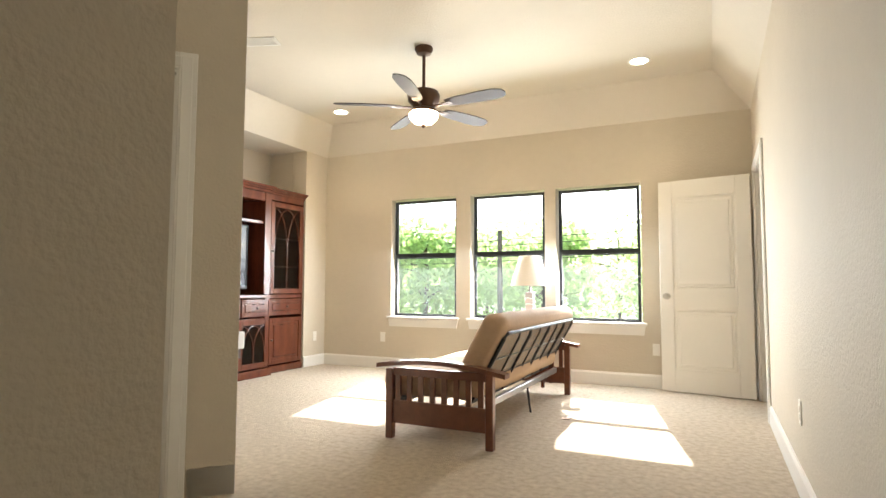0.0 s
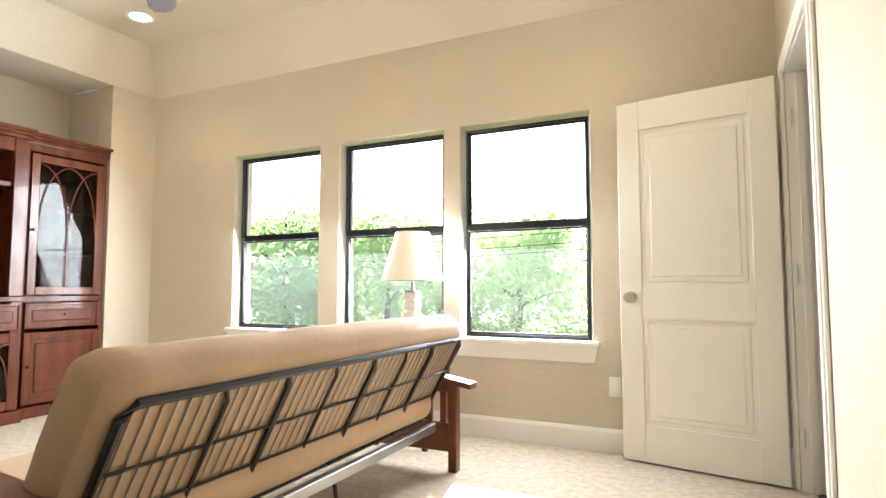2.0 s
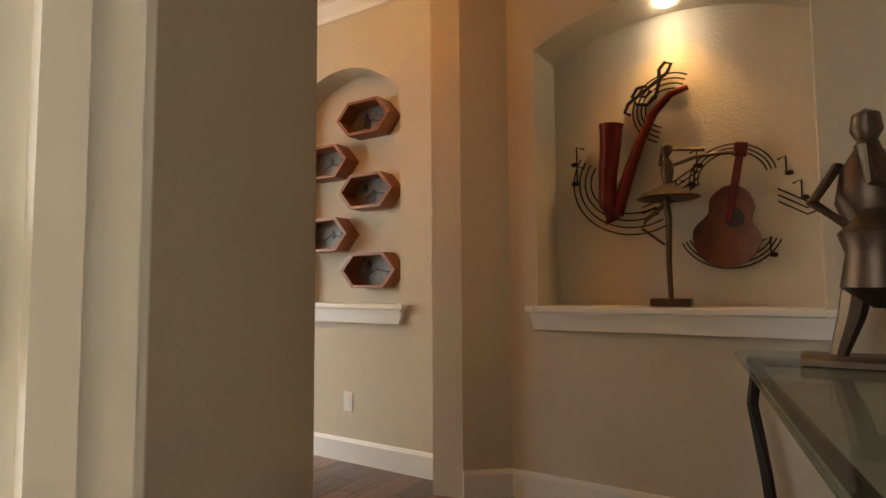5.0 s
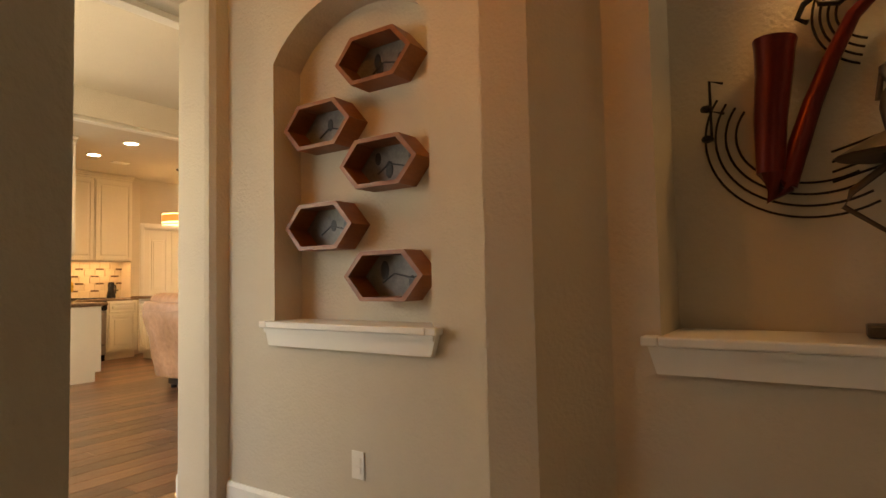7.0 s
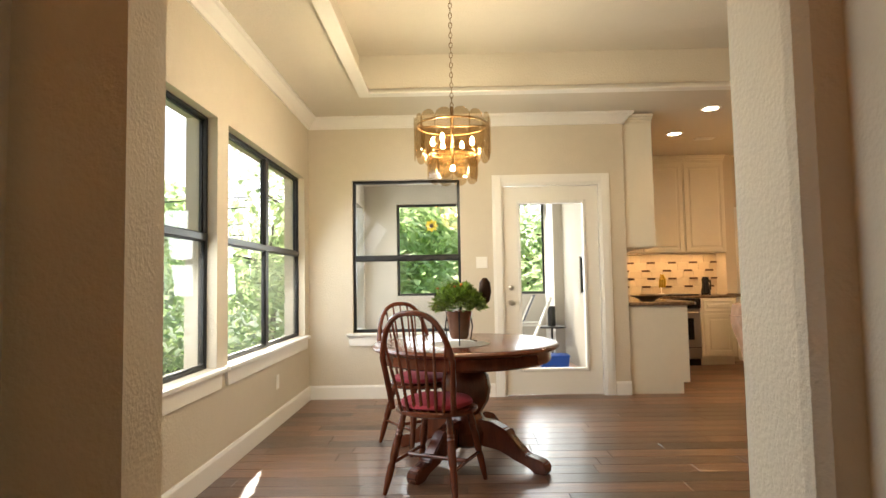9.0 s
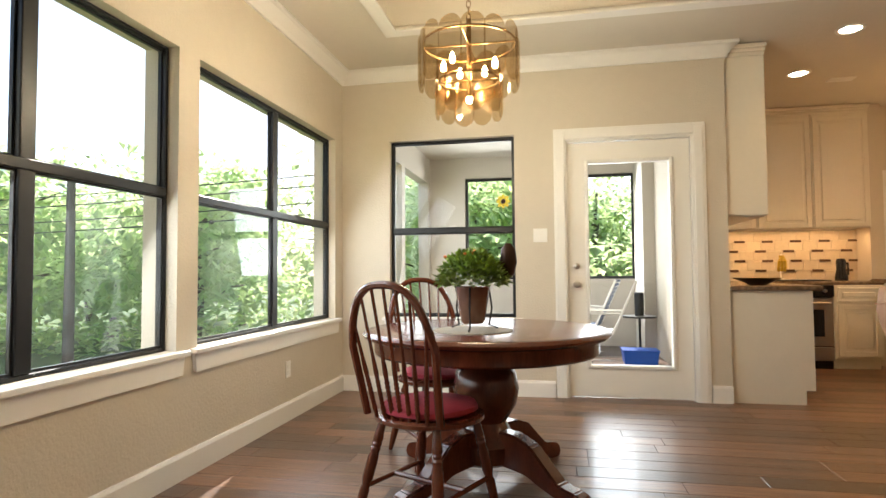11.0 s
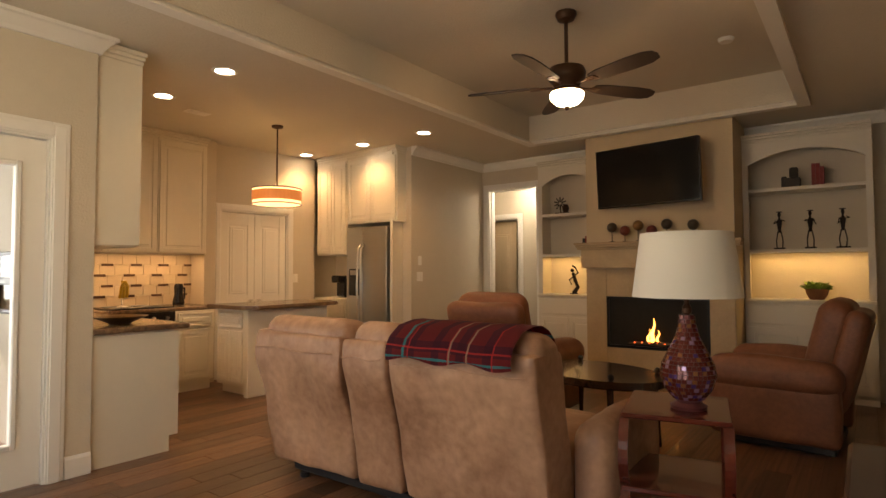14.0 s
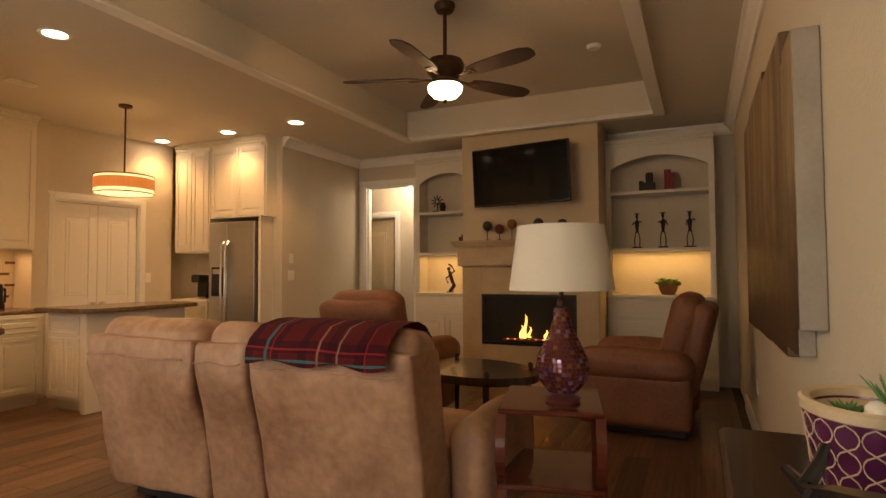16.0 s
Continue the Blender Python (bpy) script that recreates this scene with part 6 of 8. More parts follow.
part("drawer", bm, M_STAINLESS, rg)
bm = B()
box(bm, 0.01, 0.59, 0.04, 0.60, 0.0, 0.089)
part("kick", bm, M_BLACKGLOSS, rg)
ck = thing("cooktop", "black glass cooktop set in the worktop", "cooktop", at=(4.755, 14.56, 0.9155))
bm = B()
box(bm, 0.0, 0.60, 0.02, 0.56, 0.0, 0.012, 0.004)
part("glass", bm, M_BLACKGLOSS, ck)
for kx, ky, rr in ((0.16, 0.16, 0.08), (0.44, 0.16, 0.095), (0.16, 0.42, 0.095), (0.44, 0.42, 0.08)):
    bm = B()
    tube(bm, [(kx + rr * math.cos(2 * math.pi * j / 20), ky + rr * math.sin(2 * math.pi * j / 20), 0.014) for j in range(20)], 0.004, 5, True)
    part("burner", bm, M_STEELG, ck)
wt = thing("back_worktop", "brown granite worktop along the back wall", "worktop")
bm = B()
box(bm, 3.862, 5.86, 14.562, 15.198, 0.8755, 0.915, 0.012, segs=2)
part("slab", bm, M_GRANITE, wt)
for k, x0 in enumerate((4.17, 4.74, 5.31)):
    unit("wall_cabinet", Matrix.Translation((x0, 14.86, 0)), 0.565, 0.338, 1.49, 2.75, [(0.012, 1.50, 0.54, 1.22, "door")], "cream wall cabinet with raised panel door", crown=True)
# backsplash tiles
bs = thing("backsplash", "cream tile backsplash with dark mosaic inserts", "backsplash", "", "structure")
tile_me = {}
for r in range(5):
    for cidx in range(13):
        x0 = 3.90 + 0.15 * cidx + (0.075 if r % 2 else 0)
        z0 = 0.918 + 0.113 * r
        if x0 + 0.146 > 5.95:
            continue
        key = "t"
        if key not in tile_me:
            b2 = B()
            box(b2, 0, 0.146, -0.008, 0.0, 0, 0.109, 0.0015)
            tile_me[key] = mesh("tile", b2, M_TILE)
            b2 = B()
            box(b2, 0, 0.115, -0.011, -0.001, 0, 0.026, 0.001)
            tile_me["m"] = mesh("mosaic_strip", b2, M_MOSAIC)
        o = new("tile", tile_me[key])
        o.parent, o.location = bs, (x0, 15.198, z0)
        if cidx % 2 == 0 and r < 4:
            o = new("mosaic_strip", tile_me["m"])
            o.parent, o.location = bs, (x0 + 0.015, 15.189, z0 + 0.097)
# side wall beside the pantry
bm = B()
box(bm, 5.88, 6.02, 14.9, 15.2, 0, H)
struct("wall_pantry_return", bm, M_WALL, "beige wall beside the pantry", "wall")
# angled pantry wall with double doors
PA, PB = Vector((5.98, 15.02, 0)), Vector((7.47, 14.84, 0))
pd_dir = (PB - PA)
pm_ = Matrix.Translation(PA) @ Matrix.Rotation(math.atan2(pd_dir.y, pd_dir.x), 4, "Z")
bm = B()
L = pd_dir.length
holed(bm, "y", 0.0, 0.1, 0, L, 0, H, [(0.16, 1.08, 0, 2.045)])
bmesh.ops.transform(bm, matrix=pm_, verts=bm.verts)
struct("wall_pantry", bm, M_WALL, "beige angled wall with the pantry doors", "wall")
casing("door_frame_5", pm_ @ Matrix.Translation((0.16, 0, 0)), 0.92, 2.045, jamb=0.1, both=False)
for k, kx in ((0, 0.39), (1, 0.05)):
    panel_door("door_%d" % (5 + k), pm_ @ Matrix.Translation((0.18 + 0.442 * k, 0.02, 0.012)), 0.438, 2.01, "cream two-panel pantry door, closed", [(0.09, 0.348, 0.22, 0.80), (0.09, 0.348, 0.98, 1.86)], kx)
plate("light_switch", pm_ @ Matrix.Translation((1.20, 0, 1.2)), "white light switch beside the pantry", "switch", 1)
# fridge wall, facing west; local x runs south
unit("wall_cabinet", Matrix.Translation((7.45, 14.75, 0)) @ W, 0.58, 0.74, 1.50, 2.752, [(0.015, 1.52, 0.27, 1.20, "door"), (0.295, 1.52, 0.27, 1.20, "door")], "cream wall cabinet with two doors", crown=True)
unit("base_cabinet", Matrix.Translation((7.42, 14.75, 0)) @ W, 0.58, 0.78, 0, 0.90, [(0.03, 0.70, 0.52, 0.16, "drawer"), (0.03, 0.44, 0.52, 0.24, "drawer"), (0.03, 0.14, 0.52, 0.28, "drawer")], "cream drawer cabinet beside the fridge", 0.11)
wt = thing("coffee_worktop", "cream worktop under the coffee machine", "worktop")
bm = B()
box(bm, 7.40, 8.19, 14.17, 14.75, 0.901, 0.935, 0.008)
part("slab", bm, M_CAB, wt)
unit("wall_cabinet", Matrix.Translation((7.45, 14.16, 0)) @ W, 0.86, 0.74, 1.90, 2.752, [(0.02, 1.92, 0.405, 0.80, "door"), (0.435, 1.92, 0.405, 0.80, "door")], "cream cabinet above the fridge", crown=True)
bm = B()
box(bm, 7.43, 8.19, 13.362, 13.40, 0, 2.80)
struct("trim_fridge_panel", bm, M_CAB, "cream panel beside the fridge", "panel")
fg = thing("refrigerator", "stainless steel side-by-side refrigerator with water dispenser", "refrigerator")
fg.matrix_basis = Matrix.Translation((7.40, 14.13, 0)) @ W
bm = B()
box(bm, 0.0, 0.70, 0.06, 0.76, 0.02, 1.83, 0.006)
part("body", bm, M_GREY, fg)
for a, b in ((0.0, 0.285), (0.29, 0.70)):
    bm = B()
    box(bm, a, b, 0.0, 0.058, 0.06, 1.85, 0.010, segs=2)
    part("door", bm, M_STAINLESS, fg)
for x in (0.255, 0.32):
    bm = B()
    tube(bm, [(x, 0.0, 1.62), (x, -0.05, 1.58), (x, -0.065, 1.1), (x, -0.05, 0.62), (x, 0.0, 0.58)], 0.014, 8)
    part("handle", bm, M_CHROME, fg, "curved steel handle", True)
bm = B()
box(bm, 0.05, 0.235, -0.006, 0.0, 0.98, 1.32, 0.003)
part("dispenser", bm, M_BLACKGLOSS, fg, "black water dispenser")
bm = B()
box(bm, 0.07, 0.215, -0.009, -0.0055, 1.24, 1.30, 0.002)
part("display", bm, M_STAINLESS, fg)
cm = thing("coffee_machine", "black coffee machine on the worktop", "coffee machine", at=(7.62, 14.45, 0.935), rz=-90)
bm = B()
box(bm, -0.09, 0.09, -0.02, 0.16, 0.0, 0.30, 0.02, segs=2)
part("body", bm, M_BLACKGLOSS, cm)
bm = B()
box(bm, -0.075, 0.075, -0.13, -0.02, 0.20, 0.30, 0.02, segs=2)
part("brew_head", bm, M_BLACKGLOSS, cm)
bm = B()
box(bm, -0.07, 0.07, -0.13, -0.02, 0, 0.025, 0.006)
part("drip_tray", bm, M_CHROME, cm)
# island
isl = unit("island_cabinet", Matrix.Translation((5.73, 14.37, 0)) @ W, 0.50, 0.62, 0, 0.90, [(0.03, 0.70, 0.44, 0.16, "drawer"), (0.03, 0.14, 0.215, 0.53, "door"), (0.255, 0.14, 0.215, 0.53, "door")], "white kitchen island cabinet with two doors", 0.10, M_CABW)
bm = B()
box(bm, 0.50, 0.57, -0.012, 1.05, 0.0, 0.90, 0.006)
part("side_panel", bm, M_CABW, isl)
wt = thing("island_worktop", "brown granite island worktop with clipped corner", "worktop")
bm = B()
prism(bm, [(5.64, 14.45), (5.64, 13.80), (5.76, 13.68), (6.86, 13.70), (7.0, 14.0), (6.86, 14.45)], 0.9005, 0.94)
bmesh.ops.bevel(bm, geom=bm.edges[:], offset=0.01, segments=2, affect="EDGES")
part("slab", bm, M_GRANITE, wt)
# pendant
M_PSHADE = glowing("lit_drum_shade", (1.0, 0.62, 0.26), 1.3)
# The band is no lamp; its emission stands in for lamplight through the weave.
M_WICKER = glowing("copper_weave_with_glow", (0.60, 0.19, 0.045), 0.42)
pe = thing("pendant_lamp", "drum pendant lamp with brown woven band with built-in glow", "lamp", at=(6.0, 13.72, 2.0))
bm = B()
lathe(bm, [(0.06, H - 2.0), (0.06, H - 2.02), (0.015, H - 2.035)][::-1], 20)
part("canopy", bm, M_BRONZE, pe)
bm = B()
cyl(bm, (0, 0, 0.14), (0, 0, H - 2.02), 0.008)
part("rod", bm, M_BRONZE, pe)
bm = B()
lathe(bm, [(0.245, 0.0), (0.25, 0.0), (0.25, 0.16), (0.245, 0.16)], 40)
part("shade", bm, M_PSHADE, pe, "lit cream drum shade").visible_shadow = False
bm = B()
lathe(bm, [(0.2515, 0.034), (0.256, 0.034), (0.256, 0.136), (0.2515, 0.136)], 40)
part("woven_band", bm, M_WICKER, pe, "brown woven band with built-in glow")
for z in (0.0, 0.16):
    bm = B()
    tube(bm, [(0.253 * math.cos(2 * math.pi * j / 40), 0.253 * math.sin(2 * math.pi * j / 40), z) for j in range(40)], 0.006, 6, True)
    part("rim", bm, M_BRONZE, pe)
bm = B()
lathe(bm, [(0, 0.004), (0.24, 0.004), (0.24, 0.01), (0, 0.01)], 40)
part("diffuser", bm, glowing("lit_diffuser", (1.0, 0.78, 0.45), 3.2), pe, "lit frosted diffuser").visible_shadow = False
bulb("pendant_bulb", (6.0, 13.72, 2.08), 66, WARM, 0.12)
window("window_7", Matrix(((0, -1, 0, 3.86), (1, 0, 0, 13.15), (0, 0, 1, 0), (0, 0, 0, 1))), 1.2, 0.97, 1.45, 1.22, sill=False, label="black-framed kitchen window over the worktop")
# counter things
bw = thing("bowl", "shallow metallic bowl on the worktop", "bowl", at=(4.15, 13.05, 0.915))
bm = B()
lathe(bm, [(0, 0.0), (0.06, 0.0), (0.12, 0.03), (0.18, 0.055), (0.185, 0.058), (0.12, 0.04), (0.05, 0.012), (0, 0.01)], 32)
part("bowl", bm, M_BRASS, bw, smooth=True)
bn = thing("banana_stand", "white banana stand with ripe bananas", "fruit stand", at=(5.0, 14.95, 0.915))
bm = B()
lathe(bm, [(0, 0), (0.06, 0), (0.05, 0.015), (0.008, 0.03)], 16)
tube(bm, [(0, 0, 0.02), (0, 0.03, 0.2), (0, 0.02, 0.28), (0, -0.03, 0.29)], 0.007, 6)
part("stand", bm, M_PLASTIC, bn)
M_BANANA = material("ripe_banana_skin", (0.65, 0.42, 0.04), 0.5, vary=0.2, scale=12)
for k in range(3):
    bm = B()
    tube(bm, [(0.012 * (k - 1), -0.03, 0.28), (0.03 * (k - 1), -0.05, 0.22), (0.035 * (k - 1), -0.04, 0.15), (0.03 * (k - 1), -0.02, 0.11)], 0.016, 8)
    part("banana", bm, M_BANANA, bn)
kt = thing("coffee_grinder", "small black kitchen appliance on the worktop", "appliance", at=(5.62, 14.98, 0.915))
bm = B()
lathe(bm, [(0, 0), (0.06, 0), (0.065, 0.03), (0.045, 0.12), (0.05, 0.2), (0.04, 0.24), (0, 0.245)], 18)
part("body", bm, M_BLACKGLOSS, kt, smooth=True)
bm = B()
box(bm, 0.06, 0.075, -0.012, 0.012, 0.06, 0.2, 0.004)
box(bm, 0.04, 0.06, -0.012, 0.012, 0.18, 0.2, 0.004)
part("handle", bm, M_BLACKGLOSS, kt)
for x, y in ((4.72, 12.67), (4.74, 13.65), (7.17, 14.66), (7.185, 13.63), (7.18, 12.67)):
    can_light(x, y, H, 74, (1.0, 0.58, 0.25))
vent(5.2, 13.9, H, 0, 0.22, 0.12)
area_lamp("under_cabinet_light", (5.0, 14.95, 1.47), (5.0, 15.05, 0.9), 1.6, 0.06, 12, WARM)
area_lamp("under_cabinet_light", (4.0, 13.6, 1.45), (4.0, 13.6, 0.9), 0.1, 1.4, 3, WARM)
area_lamp("under_cabinet_light", (7.8, 14.45, 1.48), (7.8, 14.45, 0.9), 0.4, 0.4, 3, WARM)

# ---- living room ----
M_SUEDE = material("tan_suede_leather", (0.51, 0.31, 0.20), 0.46, color2=(0.23, 0.112, 0.062), scale=2.3, bump=0.45, bump_scale=6)
M_BRLEATHER = material("brown_leather", (0.23, 0.085, 0.042), 0.5, color2=(0.13, 0.045, 0.023), scale=4, bump=0.25, bump_scale=30)


def pad(name, parent, sx, sy, sz, m, mat, r=0.07, puff=0.02, seed=0, label="", cuts=16):
    bm = slab(sx, sy, sz, r, puff, seed, cuts)
    bmesh.ops.transform(bm, matrix=m, verts=bm.verts)
    return part(name, bm, mat, parent, label, True)


# reclining sofa, its back to the west
so = thing("reclining_sofa", "tan suede reclining sofa seen from behind", "sofa", at=(4.44, 10.85, 0))
for y0, y1, sd in ((0.168, 0.90, 1), (-0.168, 0.138, 2), (-1.01, -0.198, 3)):
    yc, w = (y0 + y1) / 2, y1 - y0
    bm = slab(0.28, w, 0.80, 0.022, 0.0, sd, 26)
    for v in bm.verts:
        u = (v.co.z + 0.40) / 0.80
        v.co.x += -0.15 * u + 0.012 * math.sin(u * 5) + 0.026 * noise.noise(Vector((v.co.y * 3, v.co.z * 3, sd))) + 0.014 * noise.noise(Vector((v.co.y * 9, v.co.z * 5, sd + 9)))
        if u > 0.82:
            v.co.x += 0.16 * (u - 0.82)
        v.co.y *= 1 + 0.012 * math.sin(u * 3.1)
    bmesh.ops.transform(bm, matrix=pose(0.205, yc, 0.53), verts=bm.verts)
    bs_ = part("back_section", bm, M_SUEDE, so, smooth=True)
    bm = B()
    tube(bm, [(-0.088 + 0.004 * math.sin(k * 1.7 + sd), yc - w * 0.455 + w * 0.91 * k / 10, 0.838 + 0.006 * math.sin(k * 0.9 + sd)) for k in range(11)], 0.0045, 6)
    part("seam_piping", bm, M_SUEDE, bs_, smooth=True)
    pad("head_roll", so, 0.26, w * 0.985, 0.21, pose(0.105, yc, 0.905, 0, 10, 0), M_SUEDE, 0.085, 0.01, sd + 4)
    pad("seat_cushion", so, 0.70, w, 0.26, pose(0.60, yc, 0.36), M_SUEDE, 0.08, 0.03, sd + 8)
for ys in (1.01, -1.10):
    bm = slab(0.80, 0.20, 0.52, 0.09, 0.02, int(ys * 10), 10)
    for v in bm.verts:
        if v.co.z > 0.1:
            v.co.z -= 0.06 * (v.co.x - 0.2) if v.co.x > 0.2 else 0
    bmesh.ops.transform(bm, matrix=pose(0.66, ys, 0.33), verts=bm.verts)
    part("arm", bm, M_SUEDE, so, smooth=True)
bm = B()
box(bm, 0.19, 0.95, -1.05, 0.85, 0.03, 0.09, 0.01)
part("base_frame", bm, M_STEEL, so, "black steel recliner base")
for xx in (0.2, 0.9):
    for yy in (-0.9, 0.75):
        bm = B()
        cyl(bm, (xx, yy, 0), (xx, yy, 0.03), 0.03)
        part("foot", bm, M_STEEL, so)

# plaid blanket over the near back
M_PLAID = bpy.data.materials.new("red_plaid_wool")
M_PLAID.use_nodes = True
n, l = M_PLAID.node_tree.nodes, M_PLAID.node_tree.links
pb = n["Principled BSDF"]
pb.inputs["Roughness"].default_value = 0.95
tc = n.new("ShaderNodeTexCoord")
sep = n.new("ShaderNodeSeparateXYZ")
l.new(tc.outputs["UV"], sep.inputs["Vector"])
prev = None
base = (0.17, 0.012, 0.016, 1)
for axis, per, wid, col, off in (("X", 5.0, 0.30, (0.055, 0.006, 0.02, 1), 0.3), ("Y", 2.4, 0.30, (0.055, 0.006, 0.02, 1), 0.5), ("X", 1.0, 0.022, (0.02, 0.30, 0.34, 1), 0.17), ("Y", 1.3, 0.055, (0.02, 0.30, 0.34, 1), 0.92), ("X", 3.0, 0.03, (0.55, 0.03, 0.03, 1), 0.62), ("Y", 2.4, 0.045, (0.55, 0.03, 0.03, 1), 0.42), ("X", 1.0, 0.014, (0.45, 0.30, 0.20, 1), 0.55), ("X", 1.0, 0.014, (0.45, 0.30, 0.20, 1), 0.69)):
    mu = n.new("ShaderNodeMath")
    mu.operation = "MULTIPLY_ADD"
    mu.inputs[1].default_value, mu.inputs[2].default_value = per, off
    l.new(sep.outputs[axis], mu.inputs[0])
    fr_ = n.new("ShaderNodeMath")
    fr_.operation = "FRACT"
    l.new(mu.outputs[0], fr_.inputs[0])
    lt = n.new("ShaderNodeMath")
    lt.operation = "LESS_THAN"
    lt.inputs[1].default_value = wid
    l.new(fr_.outputs[0], lt.inputs[0])
    hf = n.new("ShaderNodeMath")
    hf.operation = "MULTIPLY"
    hf.inputs[1].default_value = 0.75
    l.new(lt.outputs[0], hf.inputs[0])
    mx = n.new("ShaderNodeMix")
    mx.data_type = "RGBA"
    mx.inputs["A"].default_value = base
    mx.inputs["B"].default_value = col
    l.new(hf.outputs[0], mx.inputs["Factor"])
    if prev is not None:
        l.new(prev, mx.inputs["A"])
    prev = mx.outputs["Result"]
l.new(prev, pb.inputs["Base Color"])
bl = thing("plaid_blanket", "red plaid wool blanket folded over the sofa back", "blanket", at=(4.44, 10.85, 0))
bm = B()
uvl = bm.loops.layers.uv.new("UVMap")
prof = [(-0.138, 0.925), (-0.14, 0.945), (-0.138, 0.975), (-0.115, 1.02), (-0.04, 1.075), (0.07, 1.095), (0.15, 1.095), (0.22, 1.07), (0.28, 1.02), (0.30, 0.95)]
N = 28
grid = []
for i in range(N + 1):
    y = -0.93 + 0.70 * i / N
    row = []
    for j, (px_, pz_) in enumerate(prof):
        wob = 0.006 * noise.noise(Vector((y * 6, j * 0.4, 3)))
        row.append(bm.verts.new((px_ + 0.014 + wob, y, pz_ - 0.055 + wob - (0.012 * math.sin(i * 0.5) if j == 0 else 0))))
    grid.append(row)
for i in range(N):
    for j in range(len(prof) - 1):
        f = bm.faces.new((grid[i][j], grid[i + 1][j], grid[i + 1][j + 1], grid[i][j + 1]))
        for lp_, (a, b) in zip(f.loops, ((i, j), (i + 1, j), (i + 1, j + 1), (i, j + 1))):
            lp_[uvl].uv = (a / N, b / (len(prof) - 1))
r = bmesh.ops.solidify(bm, geom=bm.faces[:], thickness=0.012)
part("fabric", bm, M_PLAID, bl, smooth=True)


def recliner(x, y, rz, label):
    """A padded recliner whose sitter looks along local -y."""
    c = thing("recliner", label, "armchair", "leather recliners", at=(x, y, 0), rz=rz)
    pad("seat_cushion", c, 0.52, 0.62, 0.24, pose(0, -0.08, 0.38), M_BRLEATHER, 0.08, 0.03, 3)
    pad("footrest", c, 0.52, 0.12, 0.34, pose(0, -0.40, 0.24), M_BRLEATHER, 0.05, 0.01, 4)
    pad("back_cushion", c, 0.58, 0.24, 0.66, pose(0, 0.30, 0.74, -14, 0, 0), M_BRLEATHER, 0.10, 0.02, 5)
    pad("back_shell", c, 0.64, 0.16, 0.74, pose(0, 0.41, 0.64, -14, 0, 0), M_BRLEATHER, 0.07, 0.0, 6)
    for s in (-0.37, 0.37):
        pad("arm", c, 0.22, 0.88, 0.24, pose(s, -0.03, 0.52), M_BRLEATHER, 0.10, 0.03, 7)
        pad("arm_side", c, 0.18, 0.84, 0.42, pose(s, -0.03, 0.27), M_BRLEATHER, 0.05, 0.0, 8)
    bm = B()
    box(bm, -0.36, 0.36, -0.35, 0.35, 0.0, 0.08, 0.01)
    part("base", bm, M_STEEL, c)
    return c


recliner(7.40, 9.25, 176, "brown leather recliner with rounded arms")
recliner(6.86, 11.38, 92, "brown leather recliner beside the fireplace").scale = (1.16, 1.0, 1.02)

# coffee table
M_DKWOOD = material("dark_walnut", (0.045, 0.022, 0.013), 0.22, color2=(0.025, 0.012, 0.008), scale=5, stretch=(1, 6, 1), coat=0.3)
ct = thing("coffee_table", "oval dark wooden coffee table with brass studs", "table", at=(6.45, 10.42, 0), rz=70)
bm = B()
lathe(bm, [(0, 0.47), (0.42, 0.47), (0.43, 0.48), (0.43, 0.50), (0.41, 0.505), (0, 0.50)], 48)
lathe(bm, [(0.405, 0.50), (0.43, 0.50), (0.43, 0.53), (0.405, 0.53)], 48)
bmesh.ops.scale(bm, vec=(1.35, 0.9, 1), verts=bm.verts)
part("top", bm, M_DKWOOD, ct, smooth=True)
for k in range(4):
    a = radians(45 + 90 * k)
    px_, py_ = 0.53 * math.cos(a), 0.36 * math.sin(a)
    bm = B()
    cyl(bm, (px_ * 0.95, py_ * 0.95, 0.47), (px_ * 1.02, py_ * 1.02, 0.0), 0.024, 0.014)
    part("leg", bm, M_DKWOOD, ct)
    bm = B()
    lathe(bm, [(0.012, 0.53), (0.022, 0.545), (0.022, 0.56), (0.01, 0.575), (0, 0.576)], 12, (px_, py_, 0))
    part("stud", bm, M_BLACK, ct)

# end table and mosaic lamp
M_REDWOOD = material("red_lacquered_wood", (0.13, 0.025, 0.014), 0.15, color2=(0.07, 0.012, 0.008), scale=5, coat=0.5)
et = thing("end_table", "two-tier red lacquered end table with bowed legs", "table", at=(5.03, 9.45, 0), rz=12)
for z in (0.645, 0.33, 0.04):
    bm = B()
    box(bm, -0.26, 0.26, -0.22, 0.22, z, z + 0.022, 0.005)
    part("shelf" if z < 0.5 else "top", bm, M_REDWOOD, et)
for sx in (-0.245, 0.245):
    for sy in (-0.205, 0.205):
        for z0, z1 in ((0.34, 0.65), (0.05, 0.34), (0.0, 0.05)):
            bm = B()
            side = math.copysign(1, sx)
            bow_ = [(sx + side * 0.08 * math.sin(math.pi * k / 10), z0 + (z1 - z0) * k / 10) for k in range(11)]
            prism(bm, bow_ + [(a_ - side * 0.015, b_) for a_, b_ in bow_[::-1]], sy - 0.02, sy + 0.02, "y")
            part("leg", bm, M_REDWOOD, et)
ml = thing("mosaic_lamp", "mosaic glass table lamp with white drum shade", "lamp", at=(4.99, 9.39, 0.667))
prof = [(0.0, 0.0), (0.075, 0.0), (0.08, 0.015), (0.055, 0.03), (0.06, 0.04), (0.10, 0.09), (0.118, 0.15), (0.11, 0.20), (0.08, 0.26), (0.05, 0.32), (0.034, 0.38), (0.03, 0.42), (0, 0.42)]
M_MOSG = material("mosaic_grout", (0.10, 0.03, 0.03), 0.4)
bm = B()
